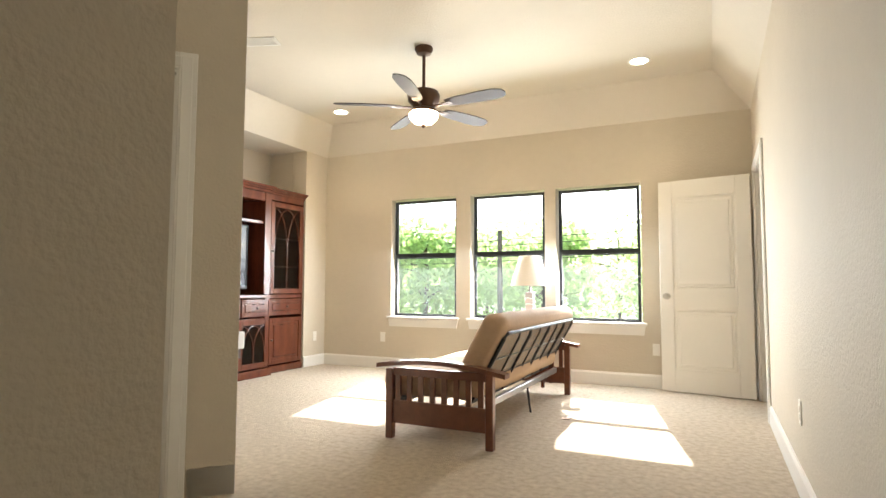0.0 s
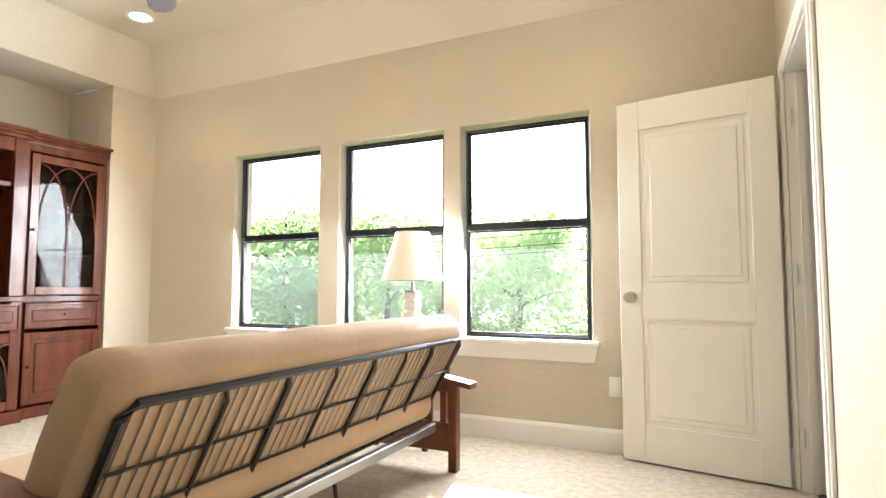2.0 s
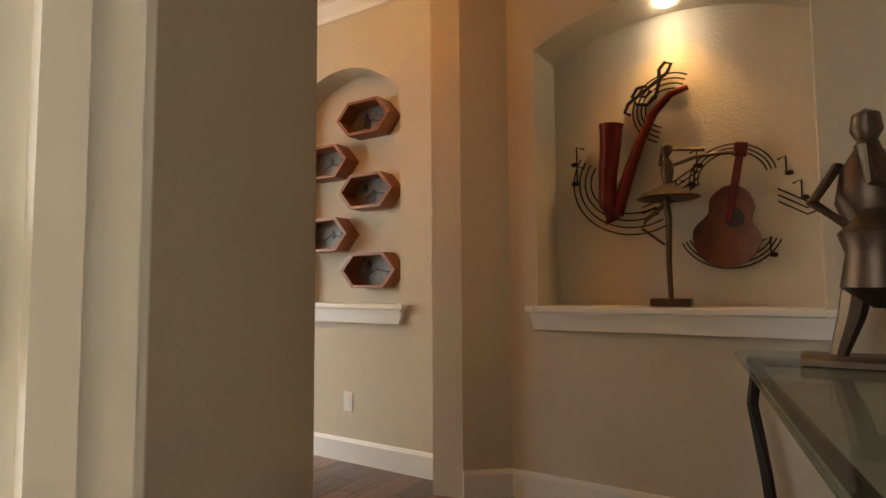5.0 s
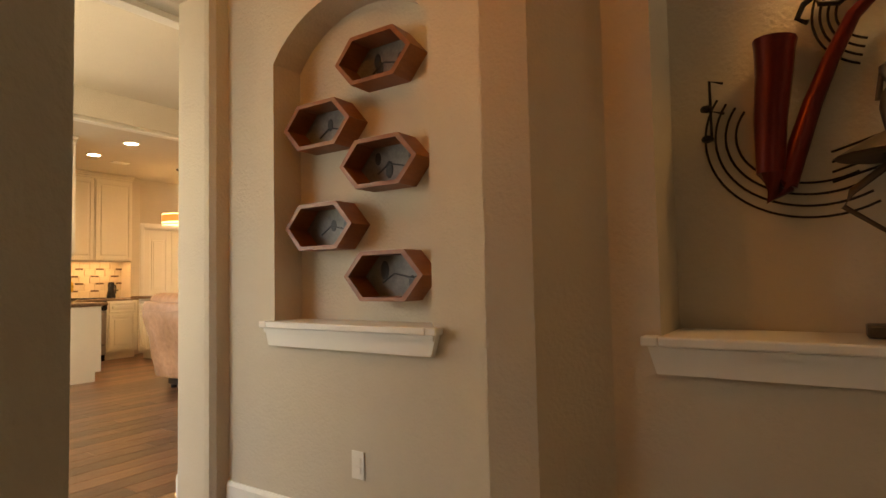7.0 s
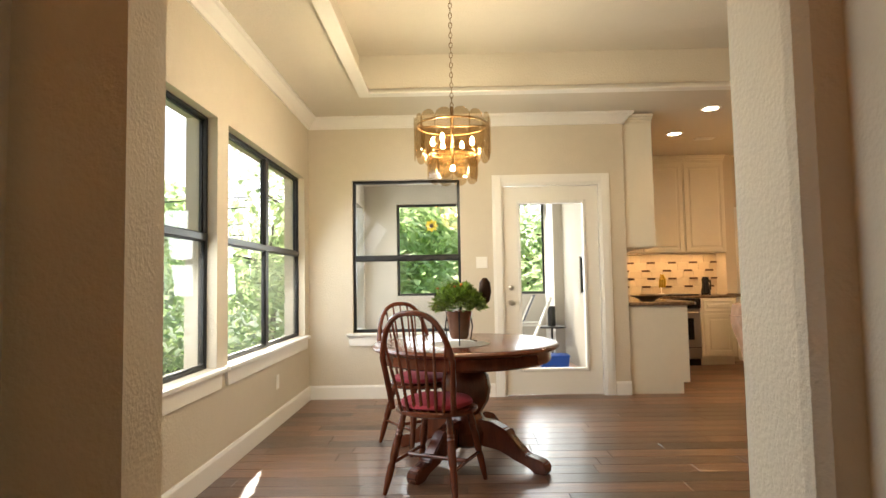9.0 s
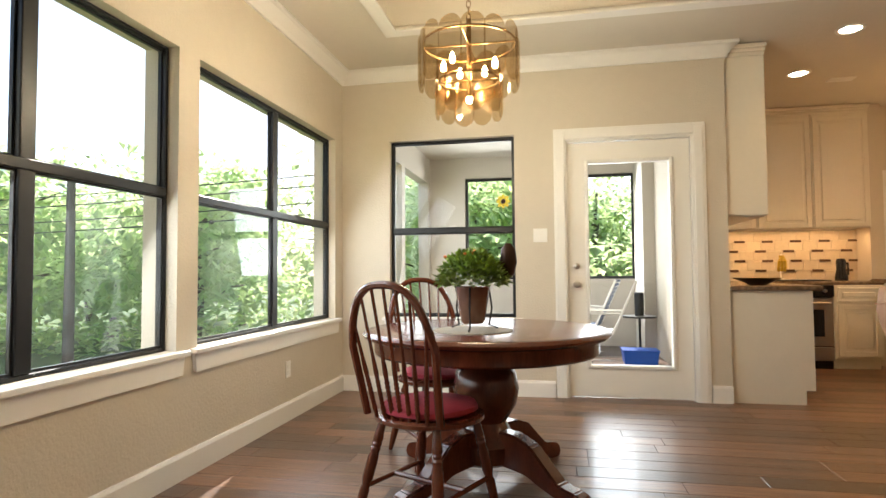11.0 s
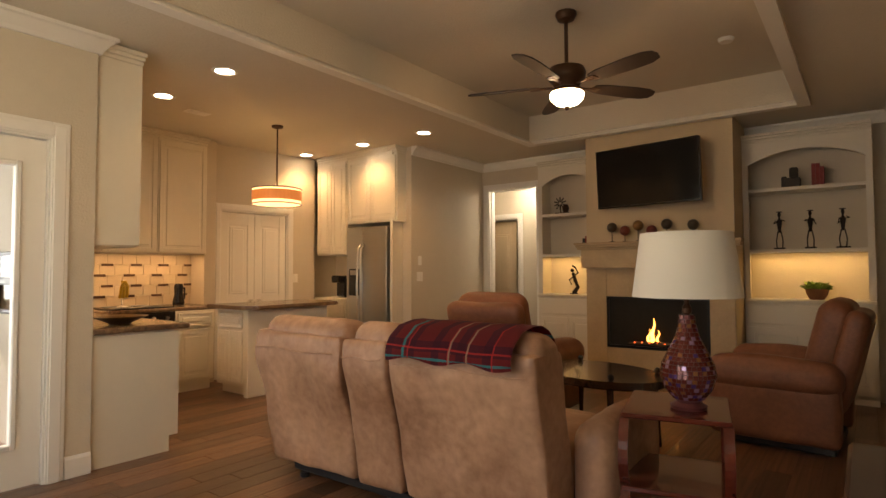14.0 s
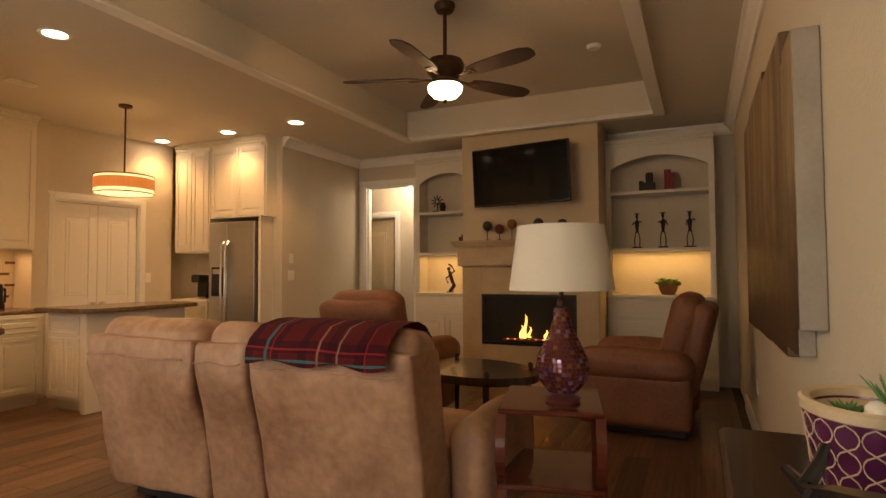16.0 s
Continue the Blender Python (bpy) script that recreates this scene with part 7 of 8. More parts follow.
lathe(bm, [(r_ - 0.001 if r_ > 0.01 else r_, z_) for r_, z_ in prof], 32)
part("base", bm, M_MOSG, ml, smooth=True)
M_MOST = [material("red_mosaic_glass", (0.18, 0.035, 0.03), 0.12, vary=0.5, scale=60, metal=0.3), material("purple_mosaic_glass", (0.10, 0.05, 0.22), 0.1, metal=0.4), material("amber_mosaic_glass", (0.30, 0.13, 0.05), 0.12, metal=0.3), material("pink_mosaic_glass", (0.35, 0.22, 0.35), 0.1, metal=0.4)]
rnd = random.Random(3)
meshes = []
for mm in M_MOST:
    bm = B()
    box(bm, -0.009, 0.009, -0.0015, 0.0015, -0.0085, 0.0085, 0.001)
    meshes.append(mesh("glass_tile", bm, mm))


def lamp_radius(z):
    for (r0, z0), (r1, z1) in zip(prof, prof[1:]):
        if z0 <= z <= z1 and z1 > z0:
            return r0 + (r1 - r0) * (z - z0) / (z1 - z0), math.atan2(r0 - r1, z1 - z0)
    return 0.05, 0.0


z = 0.052
while z < 0.41:
    r_, sl_ = lamp_radius(z)
    cnt = max(8, int(2 * math.pi * r_ / 0.0205))
    for k in range(cnt):
        a = 2 * math.pi * k / cnt
        o = new("glass_tile", meshes[0 if rnd.random() < 0.72 else rnd.randrange(1, 4)])
        o.parent = ml
        o.matrix_local = Matrix.Rotation(a, 4, "Z") @ Matrix.Translation((0, -r_ - 0.001, z)) @ Matrix.Rotation(-sl_, 4, "X")
    z += 0.0195 * max(0.6, math.cos(sl_))
bm = B()
lathe(bm, [(0.012, 0.42), (0.02, 0.43), (0.02, 0.45), (0.01, 0.47), (0.01, 0.60), (0, 0.60)], 14)
part("stem", bm, M_BRONZE, ml)
M_WSHADE = material("white_linen_shade", (0.74, 0.70, 0.62), 0.85, bump=0.15, bump_scale=300)
bm = B()
lathe(bm, [(0.232, 0.50), (0.236, 0.50), (0.196, 0.79), (0.192, 0.79)], 48)
part("shade", bm, M_WSHADE, ml, "white linen drum shade", True)

# fan over the living room
fan("ceiling_fan", 6.08, 10.45, H + 0.34, 0.50, "dark bronze ceiling fan with lit bowl and blades", 36, 34, (1.0, 0.54, 0.22))
sd_ = thing("smoke_detector", "white round smoke detector on the ceiling", "detector", at=(7.3, 9.6, H + 0.34))
bm = B()
lathe(bm, [(0, -0.03), (0.05, -0.03), (0.06, -0.01), (0.062, 0.0), (0, 0)], 20)
part("case", bm, M_PLASTIC, sd_)

# chimney breast: stone surround, firebox, mantel
M_SURR = material("tan_stone_surround", (0.50, 0.37, 0.22), 0.5, vary=0.2, scale=4, bump=0.08)
sr = thing("fireplace", "tan stone fireplace with black firebox and fire", "fireplace", at=(8.48, 10.535, 0))
for g in ((-0.767, -0.532, 0.0, 1.31), (0.532, 0.767, 0.0, 1.31), (-0.532, 0.532, 1.0, 1.31), (-0.532, 0.532, 0.0, 0.44)):
    bm = B()
    box(bm, -0.03, -0.002, g[0] + 0.001, g[1] - 0.001, g[2], g[3], 0.0015)
    part("surround_slab", bm, M_SURR, sr)
bm = B()
M_FIREBOX = material("black_firebox", (0.012, 0.011, 0.01), 0.8, vary=0.3, scale=20)
box(bm, -0.004, -0.0015, -0.532, 0.532, 0.44, 1.0)
part("firebox", bm, M_FIREBOX, sr)
bm = B()
for q in ((-0.532, -0.507, 0.44, 1.0), (0.507, 0.532, 0.44, 1.0)):
    box(bm, -0.036, -0.005, q[0], q[1], q[2], q[3])
box(bm, -0.036, -0.005, -0.507, 0.507, 0.97, 1.0)
box(bm, -0.036, -0.005, -0.507, 0.507, 0.44, 0.47)
part("firebox_frame", bm, M_BLACK, sr)
bm = B()
for k in range(4):
    cyl(bm, (-0.018, -0.30 + 0.1 * k, 0.49 + 0.012 * (k % 2)), (-0.02, 0.02 + 0.09 * k, 0.525 - 0.01 * k), 0.014, segs=8)
tagged(part("logs", bm, M_BARK, sr), kind="stuff")
M_FIRE = glowing("fire", (1.0, 0.36, 0.06), 4.5)
for yy, hh in ((0.03, 0.26), (0.075, 0.14), (-0.02, 0.13), (-0.20, 0.10)):
    bm = B()
    pts = [(-0.02, yy + 0.014 * math.sin(6 * u), 0.52 + hh * u) for u in [k / 8 for k in range(9)]]
    tube(bm, pts, 0.028 if hh > 0.2 else 0.018, 8, r_end=0.001)
    bmesh.ops.scale(bm, vec=(0.4, 1, 1), verts=bm.verts, space=Matrix.Translation((0.02, 0, 0)))
    part("flame", bm, M_FIRE, sr, "orange flame", True)
bm = B()
for k in range(7):
    lathe(bm, [(0, -0.008), (0.012, 0), (0, 0.008)], 8, (-0.025, -0.25 + 0.08 * k, 0.51))
tagged(part("embers", bm, glowing("embers", (1.0, 0.12, 0.02), 3.0), sr), kind="stuff")
mt = thing("mantel", "tan stone mantel shelf over the fireplace", "mantel", at=(8.48, 10.535, 0))
bm = B()
box(bm, -0.10, -0.031, -0.80, 0.80, 1.315, 1.525, 0.004)
part("frieze", bm, M_SURR, mt)
bm = B()
for o, a, b in ((0.12, 1.525, 1.55), (0.15, 1.55, 1.575), (0.18, 1.575, 1.60)):
    box(bm, -o, -0.001, -0.81 - o * 0.25, 0.81 + o * 0.25, a, b, 0.004)
part("shelf", bm, M_SURR, mt)
M_BALL = [material("dark_ball", (0.04, 0.03, 0.02), 0.3, vary=0.4, scale=40), material("red_brown_ball", (0.16, 0.03, 0.02), 0.3, vary=0.4, scale=40), material("gold_ball", (0.30, 0.16, 0.05), 0.35, metal=0.5, vary=0.5, scale=40)]
for k, (yy, st_) in enumerate(((0.33, 0.11), (0.22, 0.07), (0.11, 0.12), (0.0, 0.06), (-0.12, 0.12), (-0.32, 0.10))):
    b_ = thing("decorative_ball", "decorated ball on a thin metal stand", "ornament", "balls on the mantel", at=(8.36, 10.535 + yy * 1.29, 1.60))
    bm = B()
    lathe(bm, [(0, 0), (0.03, 0), (0.028, 0.006), (0.004, 0.01), (0.004, st_), (0, st_)], 12)
    part("stand", bm, M_WIRE, b_)
    bm = B()
    bmesh.ops.create_uvsphere(bm, u_segments=20, v_segments=14, radius=0.056, matrix=Matrix.Translation((0, 0, st_ + 0.05)))
    part("ball", bm, M_BALL[(0, 1, 2, 1, 0, 0)[k]], b_, smooth=True)
tv2 = thing("wall_television", "black flat television tilted on a wall arm", "television", at=(8.26, 10.55, 2.29))
bm = B()
box(bm, -0.02, 0.025, -0.50, 0.51, -0.285, 0.285, 0.006, segs=2)
tv2.matrix_basis = pose(8.26, 10.55, 2.29, 0, -4, -9) @ Matrix.Diagonal((1, 1.12, 1.12, 1))
part("case", bm, M_BLACKGLOSS, tv2)
bm = B()
box(bm, -0.0225, -0.0205, -0.488, 0.498, -0.268, 0.273)
part("screen", bm, M_SCREEN, tv2, "dark glossy screen")
bm = B()
box(bm, 0.025, 0.24, -0.05, 0.05, -0.05, 0.05)
part("wall_bracket", bm, M_STEEL, tv2)

# built-in bookcases
M_BUILTIN = material("white_builtin_paint", (0.66, 0.62, 0.54), 0.45, vary=0.04, scale=3)


def builtin(y0, y1, x, shelf_z, label):
    """A built-in with arched head, facing west; x is its front."""
    t = thing("builtin_bookcase", label, "bookcase", "built-in bookcases")
    sw = 0.055
    bm = B()
    box(bm, x, x + 0.03, y0, y0 + sw, 0.95, 2.62)
    box(bm, x, x + 0.03, y1 - sw, y1, 0.95, 2.62)
    a = arch(y0 + sw, y1 - sw, 2.38, 2.51, 14)
    prism(bm, [(y1 - sw, 2.62)] + a + [(y0 + sw, 2.62)], x, x + 0.03, "x")
    part("face_frame", bm, M_BUILTIN, t)
    bm = B()
    box(bm, x + 0.03, 9.248, y0, y0 + 0.02, 0.95, 2.62)
    box(bm, x + 0.03, 9.248, y1 - 0.02, y1, 0.95, 2.62)
    box(bm, x + 0.03, 9.248, y0 + 0.02, y1 - 0.02, 2.57, 2.62)
    part("case", bm, M_BUILTIN, t)
    for z in shelf_z:
        bm = B()
        box(bm, x + 0.002, 9.247, y0 + 0.021, y1 - 0.021, z - 0.035, z, 0.003)
        part("shelf", bm, M_BUILTIN, t)
    bm = B()
    box(bm, x - 0.03, 9.247, y0, y1, 0.955, 0.99, 0.006)
    part("counter", bm, M_BUILTIN, t)
    bm = B()
    box(bm, x, 9.247, y0, y1, 0.10, 0.954)
    box(bm, x + 0.05, 9.247, y0, y1, 0.0, 0.10)
    part("base", bm, M_BUILTIN, t)
    w = y1 - y0
    n_ = 2
    holder = t
    for k in range(n_):
        for z0, hh, nm in ((0.14, 0.56, "door"),):
            bm = B()
            a0, a1 = y0 + 0.03 + (w - 0.04) / n_ * k, y0 + 0.01 + (w - 0.04) / n_ * (k + 1)
            rl = 0.05
            for q in ((a0, a0 + rl, z0, z0 + hh), (a1 - rl, a1, z0, z0 + hh), (a0 + rl, a1 - rl, z0, z0 + rl), (a0 + rl, a1 - rl, z0 + hh - rl, z0 + hh)):
                box(bm, x - 0.02, x - 0.0005, q[0], q[1], q[2], q[3])
            d_ = part(nm, bm, M_BUILTIN, t)
            bm = B()
            box(bm, x - 0.016, x - 0.0005, a0 + rl + 0.025, a1 - rl - 0.025, z0 + rl + 0.025, z0 + hh - rl - 0.025, 0.006)
            part("panel", bm, M_BUILTIN, d_)
    bm = B()
    box(bm, x - 0.018, x - 0.0005, y0 + 0.03, y1 - 0.03, 0.735, 0.93, 0.004)
    part("drawer_front", bm, M_BUILTIN, t)
    bm = B()
    for o, a_, b_ in ((0.012, 2.62, 2.65), (0.03, 2.65, 2.675), (0.05, 2.675, 2.70)):
        box(bm, x - o, 9.247, y0, y1, a_, b_, 0.004)
    part("cornice", bm, M_BUILTIN, t)
    yc = (y0 + y1) / 2
    area_lamp("shelf_light", (x + 0.16, yc, shelf_z[0] - 0.045), (x + 0.20, yc, 0.9), w * 0.8, 0.05, 5.0 * w, (1.0, 0.62, 0.22))


builtin(8.655, 9.757, 8.93, (1.50, 2.13), "white built-in bookcase with arched head and lit shelf")
builtin(11.312, 12.15, 8.93, (1.50, 2.02), "narrow white built-in bookcase with arched head")


def figure(x, y, z, seed, h=0.30):
    """A thin bronze figure on a plinth."""
    rnd = random.Random(seed)
    bm = B()
    box(bm, -0.04, 0.04, -0.05, 0.05, 0, 0.018, 0.003)
    k = h / 0.30
    for s in (-1, 1):
        tube(bm, [(0, 0.025 * s, 0.015), (0.012 * s, 0.03 * s, 0.07 * k), (0, 0.014 * s, 0.14 * k)], 0.006, 6)
        tube(bm, [(0, 0.03 * s, 0.225 * k), (-0.02, 0.05 * s, 0.18 * k + rnd.uniform(0, 0.06)), (-0.03, 0.02 * s, 0.20 * k + rnd.uniform(0, 0.05))], 0.005, 6)
    lathe(bm, [(0.012, 0.13 * k), (0.018, 0.17 * k), (0.028, 0.22 * k), (0.012, 0.235 * k), (0.008, 0.25 * k), (0.016, 0.265 * k), (0.012, 0.285 * k), (0, 0.295 * k)], 10)
    lathe(bm, [(0.03, 0.288 * k), (0.028, 0.293 * k), (0.01, 0.296 * k)], 10)
    bmesh.ops.transform(bm, matrix=pose(x, y, z, 0, 0, rnd.uniform(-30, 30)), verts=bm.verts)
    tagged(new("bronze_figure", mesh("bronze_figure", bm, M_WIRE, True)), "thin dark bronze figure statue on a plinth", "statue", "bronze figures on the shelf")


for k, y in enumerate((9.44, 9.17, 8.90)):
    figure(9.05, y, 1.50, k, 0.40)


def book_row(y, z, cols, seed, x=9.03):
    rnd = random.Random(seed)
    for k, col in enumerate(cols):
        hh = rnd.uniform(0.19, 0.23)
        b = thing("book", "upright hardback book on the built-in shelf", "book", "books on the shelves", at=(x, y - 0.036 * k, z))
        bm = B()
        box(bm, 0, 0.14, -0.017, -0.0135, 0, hh, 0.001)
        box(bm, 0, 0.14, 0.0135, 0.017, 0, hh, 0.001)
        box(bm, -0.003, 0.0, -0.017, 0.017, 0, hh)
        part("cover", bm, col, b)
        bm = B()
        box(bm, 0.0005, 0.137, -0.013, 0.013, 0.003, hh - 0.004)
        part("pages", bm, M_PLASTIC, b)


M_BKR = material("red_book_cloth", (0.22, 0.02, 0.02), 0.6, vary=0.2, scale=20)
M_BKK = material("black_book_cloth", (0.025, 0.022, 0.022), 0.6)
book_row(11.57, 1.50, (M_BKK, M_BKR, M_BKK, M_BKR, M_BKK), 1)
book_row(9.13, 2.13, (M_BKR, M_BKR, M_BKR), 2)
bk = thing("bookend_ornament", "dark figure-shaped bookend ornament", "ornament", at=(9.05, 9.31, 2.13))
bm = B()
box(bm, -0.05, 0.05, -0.07, 0.07, 0, 0.10, 0.01)
box(bm, -0.03, 0.03, -0.05, 0.03, 0.10, 0.21, 0.015)
box(bm, -0.035, 0.0, 0.05, 0.10, 0, 0.12, 0.01)
part("body", bm, M_BKK, bk)
wm = thing("windmill_ornament", "dark metal windmill ornament on the shelf", "ornament", at=(9.05, 11.86, 2.02))
bm = B()
box(bm, -0.04, 0.04, -0.09, 0.09, 0, 0.02, 0.003)
tube(bm, [(0, 0.03, 0.02), (0, 0.03, 0.13)], 0.006, 6)
lathe(bm, [(0.03, 0), (0.045, 0.05), (0.03, 0.10), (0, 0.11)], 12, (0, -0.04, 0.02))
part("body", bm, M_KNOB, wm)
for k in range(10):
    a = 2 * math.pi * k / 10
    bm = B()
    box(bm, -0.004, 0.0, -0.007, 0.007, 0.02, 0.085, m=Matrix.Translation((-0.012, 0.03, 0.14)) @ Matrix.Rotation(a, 4, "X"))
    part("vane", bm, M_WIRE, wm)
bm = B()
lathe(bm, [(0.05, 0), (0.05, 0.012), (0, 0.012)], 20)
tube(bm, [(0, 0.0, 0.01), (0.01, -0.05, 0.09), (0, -0.02, 0.17), (0, 0.0, 0.24), (0, 0.01, 0.27)], 0.03, 10, r_end=0.018)
tube(bm, [(0, 0.0, 0.23), (0, -0.06, 0.27), (0, -0.02, 0.34), (0, 0.02, 0.36)], 0.010, 8)
tube(bm, [(0, 0.0, 0.22), (0, 0.06, 0.18), (0, 0.03, 0.12)], 0.010, 8)
bmesh.ops.create_uvsphere(bm, u_segments=12, v_segments=10, radius=0.024, matrix=Matrix.Translation((0, 0.02, 0.30)))
bmesh.ops.transform(bm, matrix=pose(9.05, 11.72, 0.99), verts=bm.verts)
tagged(new("dark_statue", mesh("dark_statue", bm, M_WIRE, True)), "dark posed figure statue in the lit bay", "statue")
bp = thing("bowl_plant", "small grassy plant in a terracotta bowl", "plant", at=(9.06, 9.13, 0.99))
bm = B()
lathe(bm, [(0, 0), (0.06, 0), (0.09, 0.05), (0.105, 0.11), (0.095, 0.11), (0.08, 0.09), (0, 0.085)], 24)
part("bowl", bm, material("terracotta", (0.22, 0.09, 0.045), 0.7, vary=0.2, scale=10), bp, "terracotta bowl", True)


def spiky(rnd):
    a = rnd.uniform(0, 6.28)
    r_ = rnd.uniform(0.0, 0.08)
    return Vector((r_ * math.cos(a), r_ * math.sin(a), 0.09)), Vector((math.cos(a) * rnd.uniform(0.2, 1.2), math.sin(a) * rnd.uniform(0.2, 1.2), 1.0))


me = leaves(160, spiky, 0.10, 8, 0.6)
me.materials.append(M_PLANT)
o = new("foliage", me)
o.parent = bp
tagged(o, kind="stuff")

# painting in layered canvases on the south wall
M_PAINT = material("abstract_brown_canvas", (0.42, 0.29, 0.16), 0.5, color2=(0.03, 0.014, 0.008), scale=2.2, bump=0.4, bump_scale=30, stretch=(2.6, 2.6, 0.22))
# the picture itself: pale ochre ground that runs out into dark umber below
nt_ = M_PAINT.node_tree
pb = nt_.nodes["Principled BSDF"]
old = pb.inputs["Base Color"].links[0].from_socket
tc = nt_.nodes.new("ShaderNodeTexCoord")
sep = nt_.nodes.new("ShaderNodeSeparateXYZ")
nz = nt_.nodes.new("ShaderNodeTexNoise")
nz.inputs["Scale"].default_value = 5.0
wv = nt_.nodes.new("ShaderNodeMath")
wv.operation = "MULTIPLY_ADD"
wv.inputs[1].default_value = 0.9
rg = nt_.nodes.new("ShaderNodeMapRange")
rg.inputs["From Min"].default_value, rg.inputs["From Max"].default_value = 1.55, 2.25
mx = nt_.nodes.new("ShaderNodeMix")
mx.data_type = "RGBA"
mx.inputs["A"].default_value = (0.05, 0.022, 0.011, 1)
nt_.links.new(tc.outputs["Object"], sep.inputs["Vector"])
nt_.links.new(tc.outputs["Object"], nz.inputs["Vector"])
nt_.links.new(nz.outputs["Fac"], wv.inputs[0])
nt_.links.new(sep.outputs["Z"], wv.inputs[2])
nt_.links.new(wv.outputs[0], rg.inputs["Value"])
nt_.links.new(rg.outputs["Result"], mx.inputs["Factor"])
nt_.links.new(old, mx.inputs["B"])
nt_.links.new(mx.outputs["Result"], pb.inputs["Base Color"])
M_CANVAS = material("grey_canvas_edge", (0.38, 0.34, 0.30), 0.8, vary=0.2, scale=8)
pa = thing("layered_painting", "abstract brown painting on layered canvases", "painting", at=(0, 8.45, 0))
M_CEDGE = material("dark_canvas_edge", (0.15, 0.10, 0.065), 0.7, vary=0.4, scale=6, stretch=(1, 1, 0.3))
for x0, x1, z0, z1, d, edge in ((6.75, 7.35, 0.86, 2.31, 0.028, M_CEDGE), (5.9, 6.747, 0.88, 2.33, 0.034, M_CEDGE), (5.1, 5.897, 0.90, 2.24, 0.045, M_CEDGE), (4.74, 5.097, 0.95, 2.06, 0.055, M_CANVAS), (4.52, 4.737, 1.06, 2.03, 0.08, M_CANVAS)):
    bm = B()
    box(bm, x0, x1, 0.002, d, z0, z1, 0.003)
    c_ = part("canvas", bm, edge, pa)
    bm = B()
    box(bm, x0 + 0.002, x1 - 0.002, d, d + 0.002, z0 + 0.002, z1 - 0.002)
    part("painted_face", bm, M_PAINT, c_)

# low dark bench with a purple planter near the wall
bn_ = thing("console_table", "rustic dark wooden console table along the wall", "table", at=(3.56, 8.625, 0))
bm = B()
box(bm, -0.46, 0.46, -0.155, 0.155, 0.80, 0.86, 0.01)
part("top", bm, M_DKWOOD, bn_)
for sx in (-0.41, 0.41):
    for sy in (-0.115, 0.115):
        bm = B()
        box(bm, sx - 0.025, sx + 0.025, sy - 0.025, sy + 0.025, 0, 0.80, 0.004)
        part("leg", bm, M_DKWOOD, bn_)
M_PURPLE = material("purple_glazed_pot", (0.085, 0.012, 0.06), 0.25, coat=0.4)
M_CREAMP = material("cream_pattern", (0.58, 0.46, 0.30), 0.5, vary=0.15, scale=30)
pp = thing("patterned_planter", "purple pot with cream ogee lattice and succulents", "planter", at=(3.62, 8.555, 0.86))
pp.scale = (0.95, 0.70, 0.86)
bm = B()
lathe(bm, [(0, 0.0), (0.10, 0.0), (0.115, 0.02), (0.14, 0.17), (0.14, 0.175), (0.12, 0.175), (0.115, 0.15), (0, 0.145)], 36)
part("pot", bm, M_PURPLE, pp, smooth=True)
bm = B()
lathe(bm, [(0.138, 0.168), (0.145, 0.172), (0.146, 0.19), (0.138, 0.196), (0.12, 0.192), (0.12, 0.17)], 36)
part("rim", bm, M_CREAMP, pp, "cream glazed rim", True)
bm = B()
for k in range(16):
    for s_ in (-1, 1):
        pts = []
        for q in range(19):
            u = q / 18
            zz = 0.022 + 0.145 * u
            bend = math.sin(3 * math.pi * u)
            bend = math.copysign(abs(bend) ** 0.6, bend)
            aa = 2 * math.pi * (k + 0.5 + 0.46 * s_ * bend) / 16
            rr_ = 0.1165 + 0.0245 * (zz - 0.02) / 0.15
            pts.append((rr_ * math.cos(aa), rr_ * math.sin(aa), zz))
        tube(bm, pts, 0.0017, 4)
tagged(part("lattice", bm, M_CREAMP, pp, "cream lattice lines"), kind="stuff")
M_SUCC = material("succulent_green", (0.10, 0.28, 0.10), 0.5, vary=0.3, scale=10)


def rosette(name, x, y, z, n_, L, up):
    vs = B()
    for k in range(n_):
        a = k * 2.4
        t_ = k / n_
        d_ = Vector((math.cos(a), math.sin(a), up + 1.6 * t_)).normalized()
        tube(vs, [Vector((x, y, z)), Vector((x, y, z)) + d_ * L * 0.5 * (1 - 0.4 * t_), Vector((x, y, z)) + d_ * L * (1 - 0.4 * t_) - Vector((0, 0, 0.1 * L))], 0.011 if L < 0.08 else 0.007, 5, r_end=0.001)
    part(name, vs, M_SUCC, pp, "green succulent rosette", True)


rosette("succulent", -0.03, 0.05, 0.16, 16, 0.06, 0.5)
rosette("aloe", -0.02, -0.05, 0.16, 14, 0.13, 0.9)
bm = B()
bmesh.ops.create_icosphere(bm, subdivisions=2, radius=0.026, matrix=Matrix.Translation((-0.06, 0.0, 0.18)))
part("white_stone", bm, M_PLASTIC, pp, smooth=True)

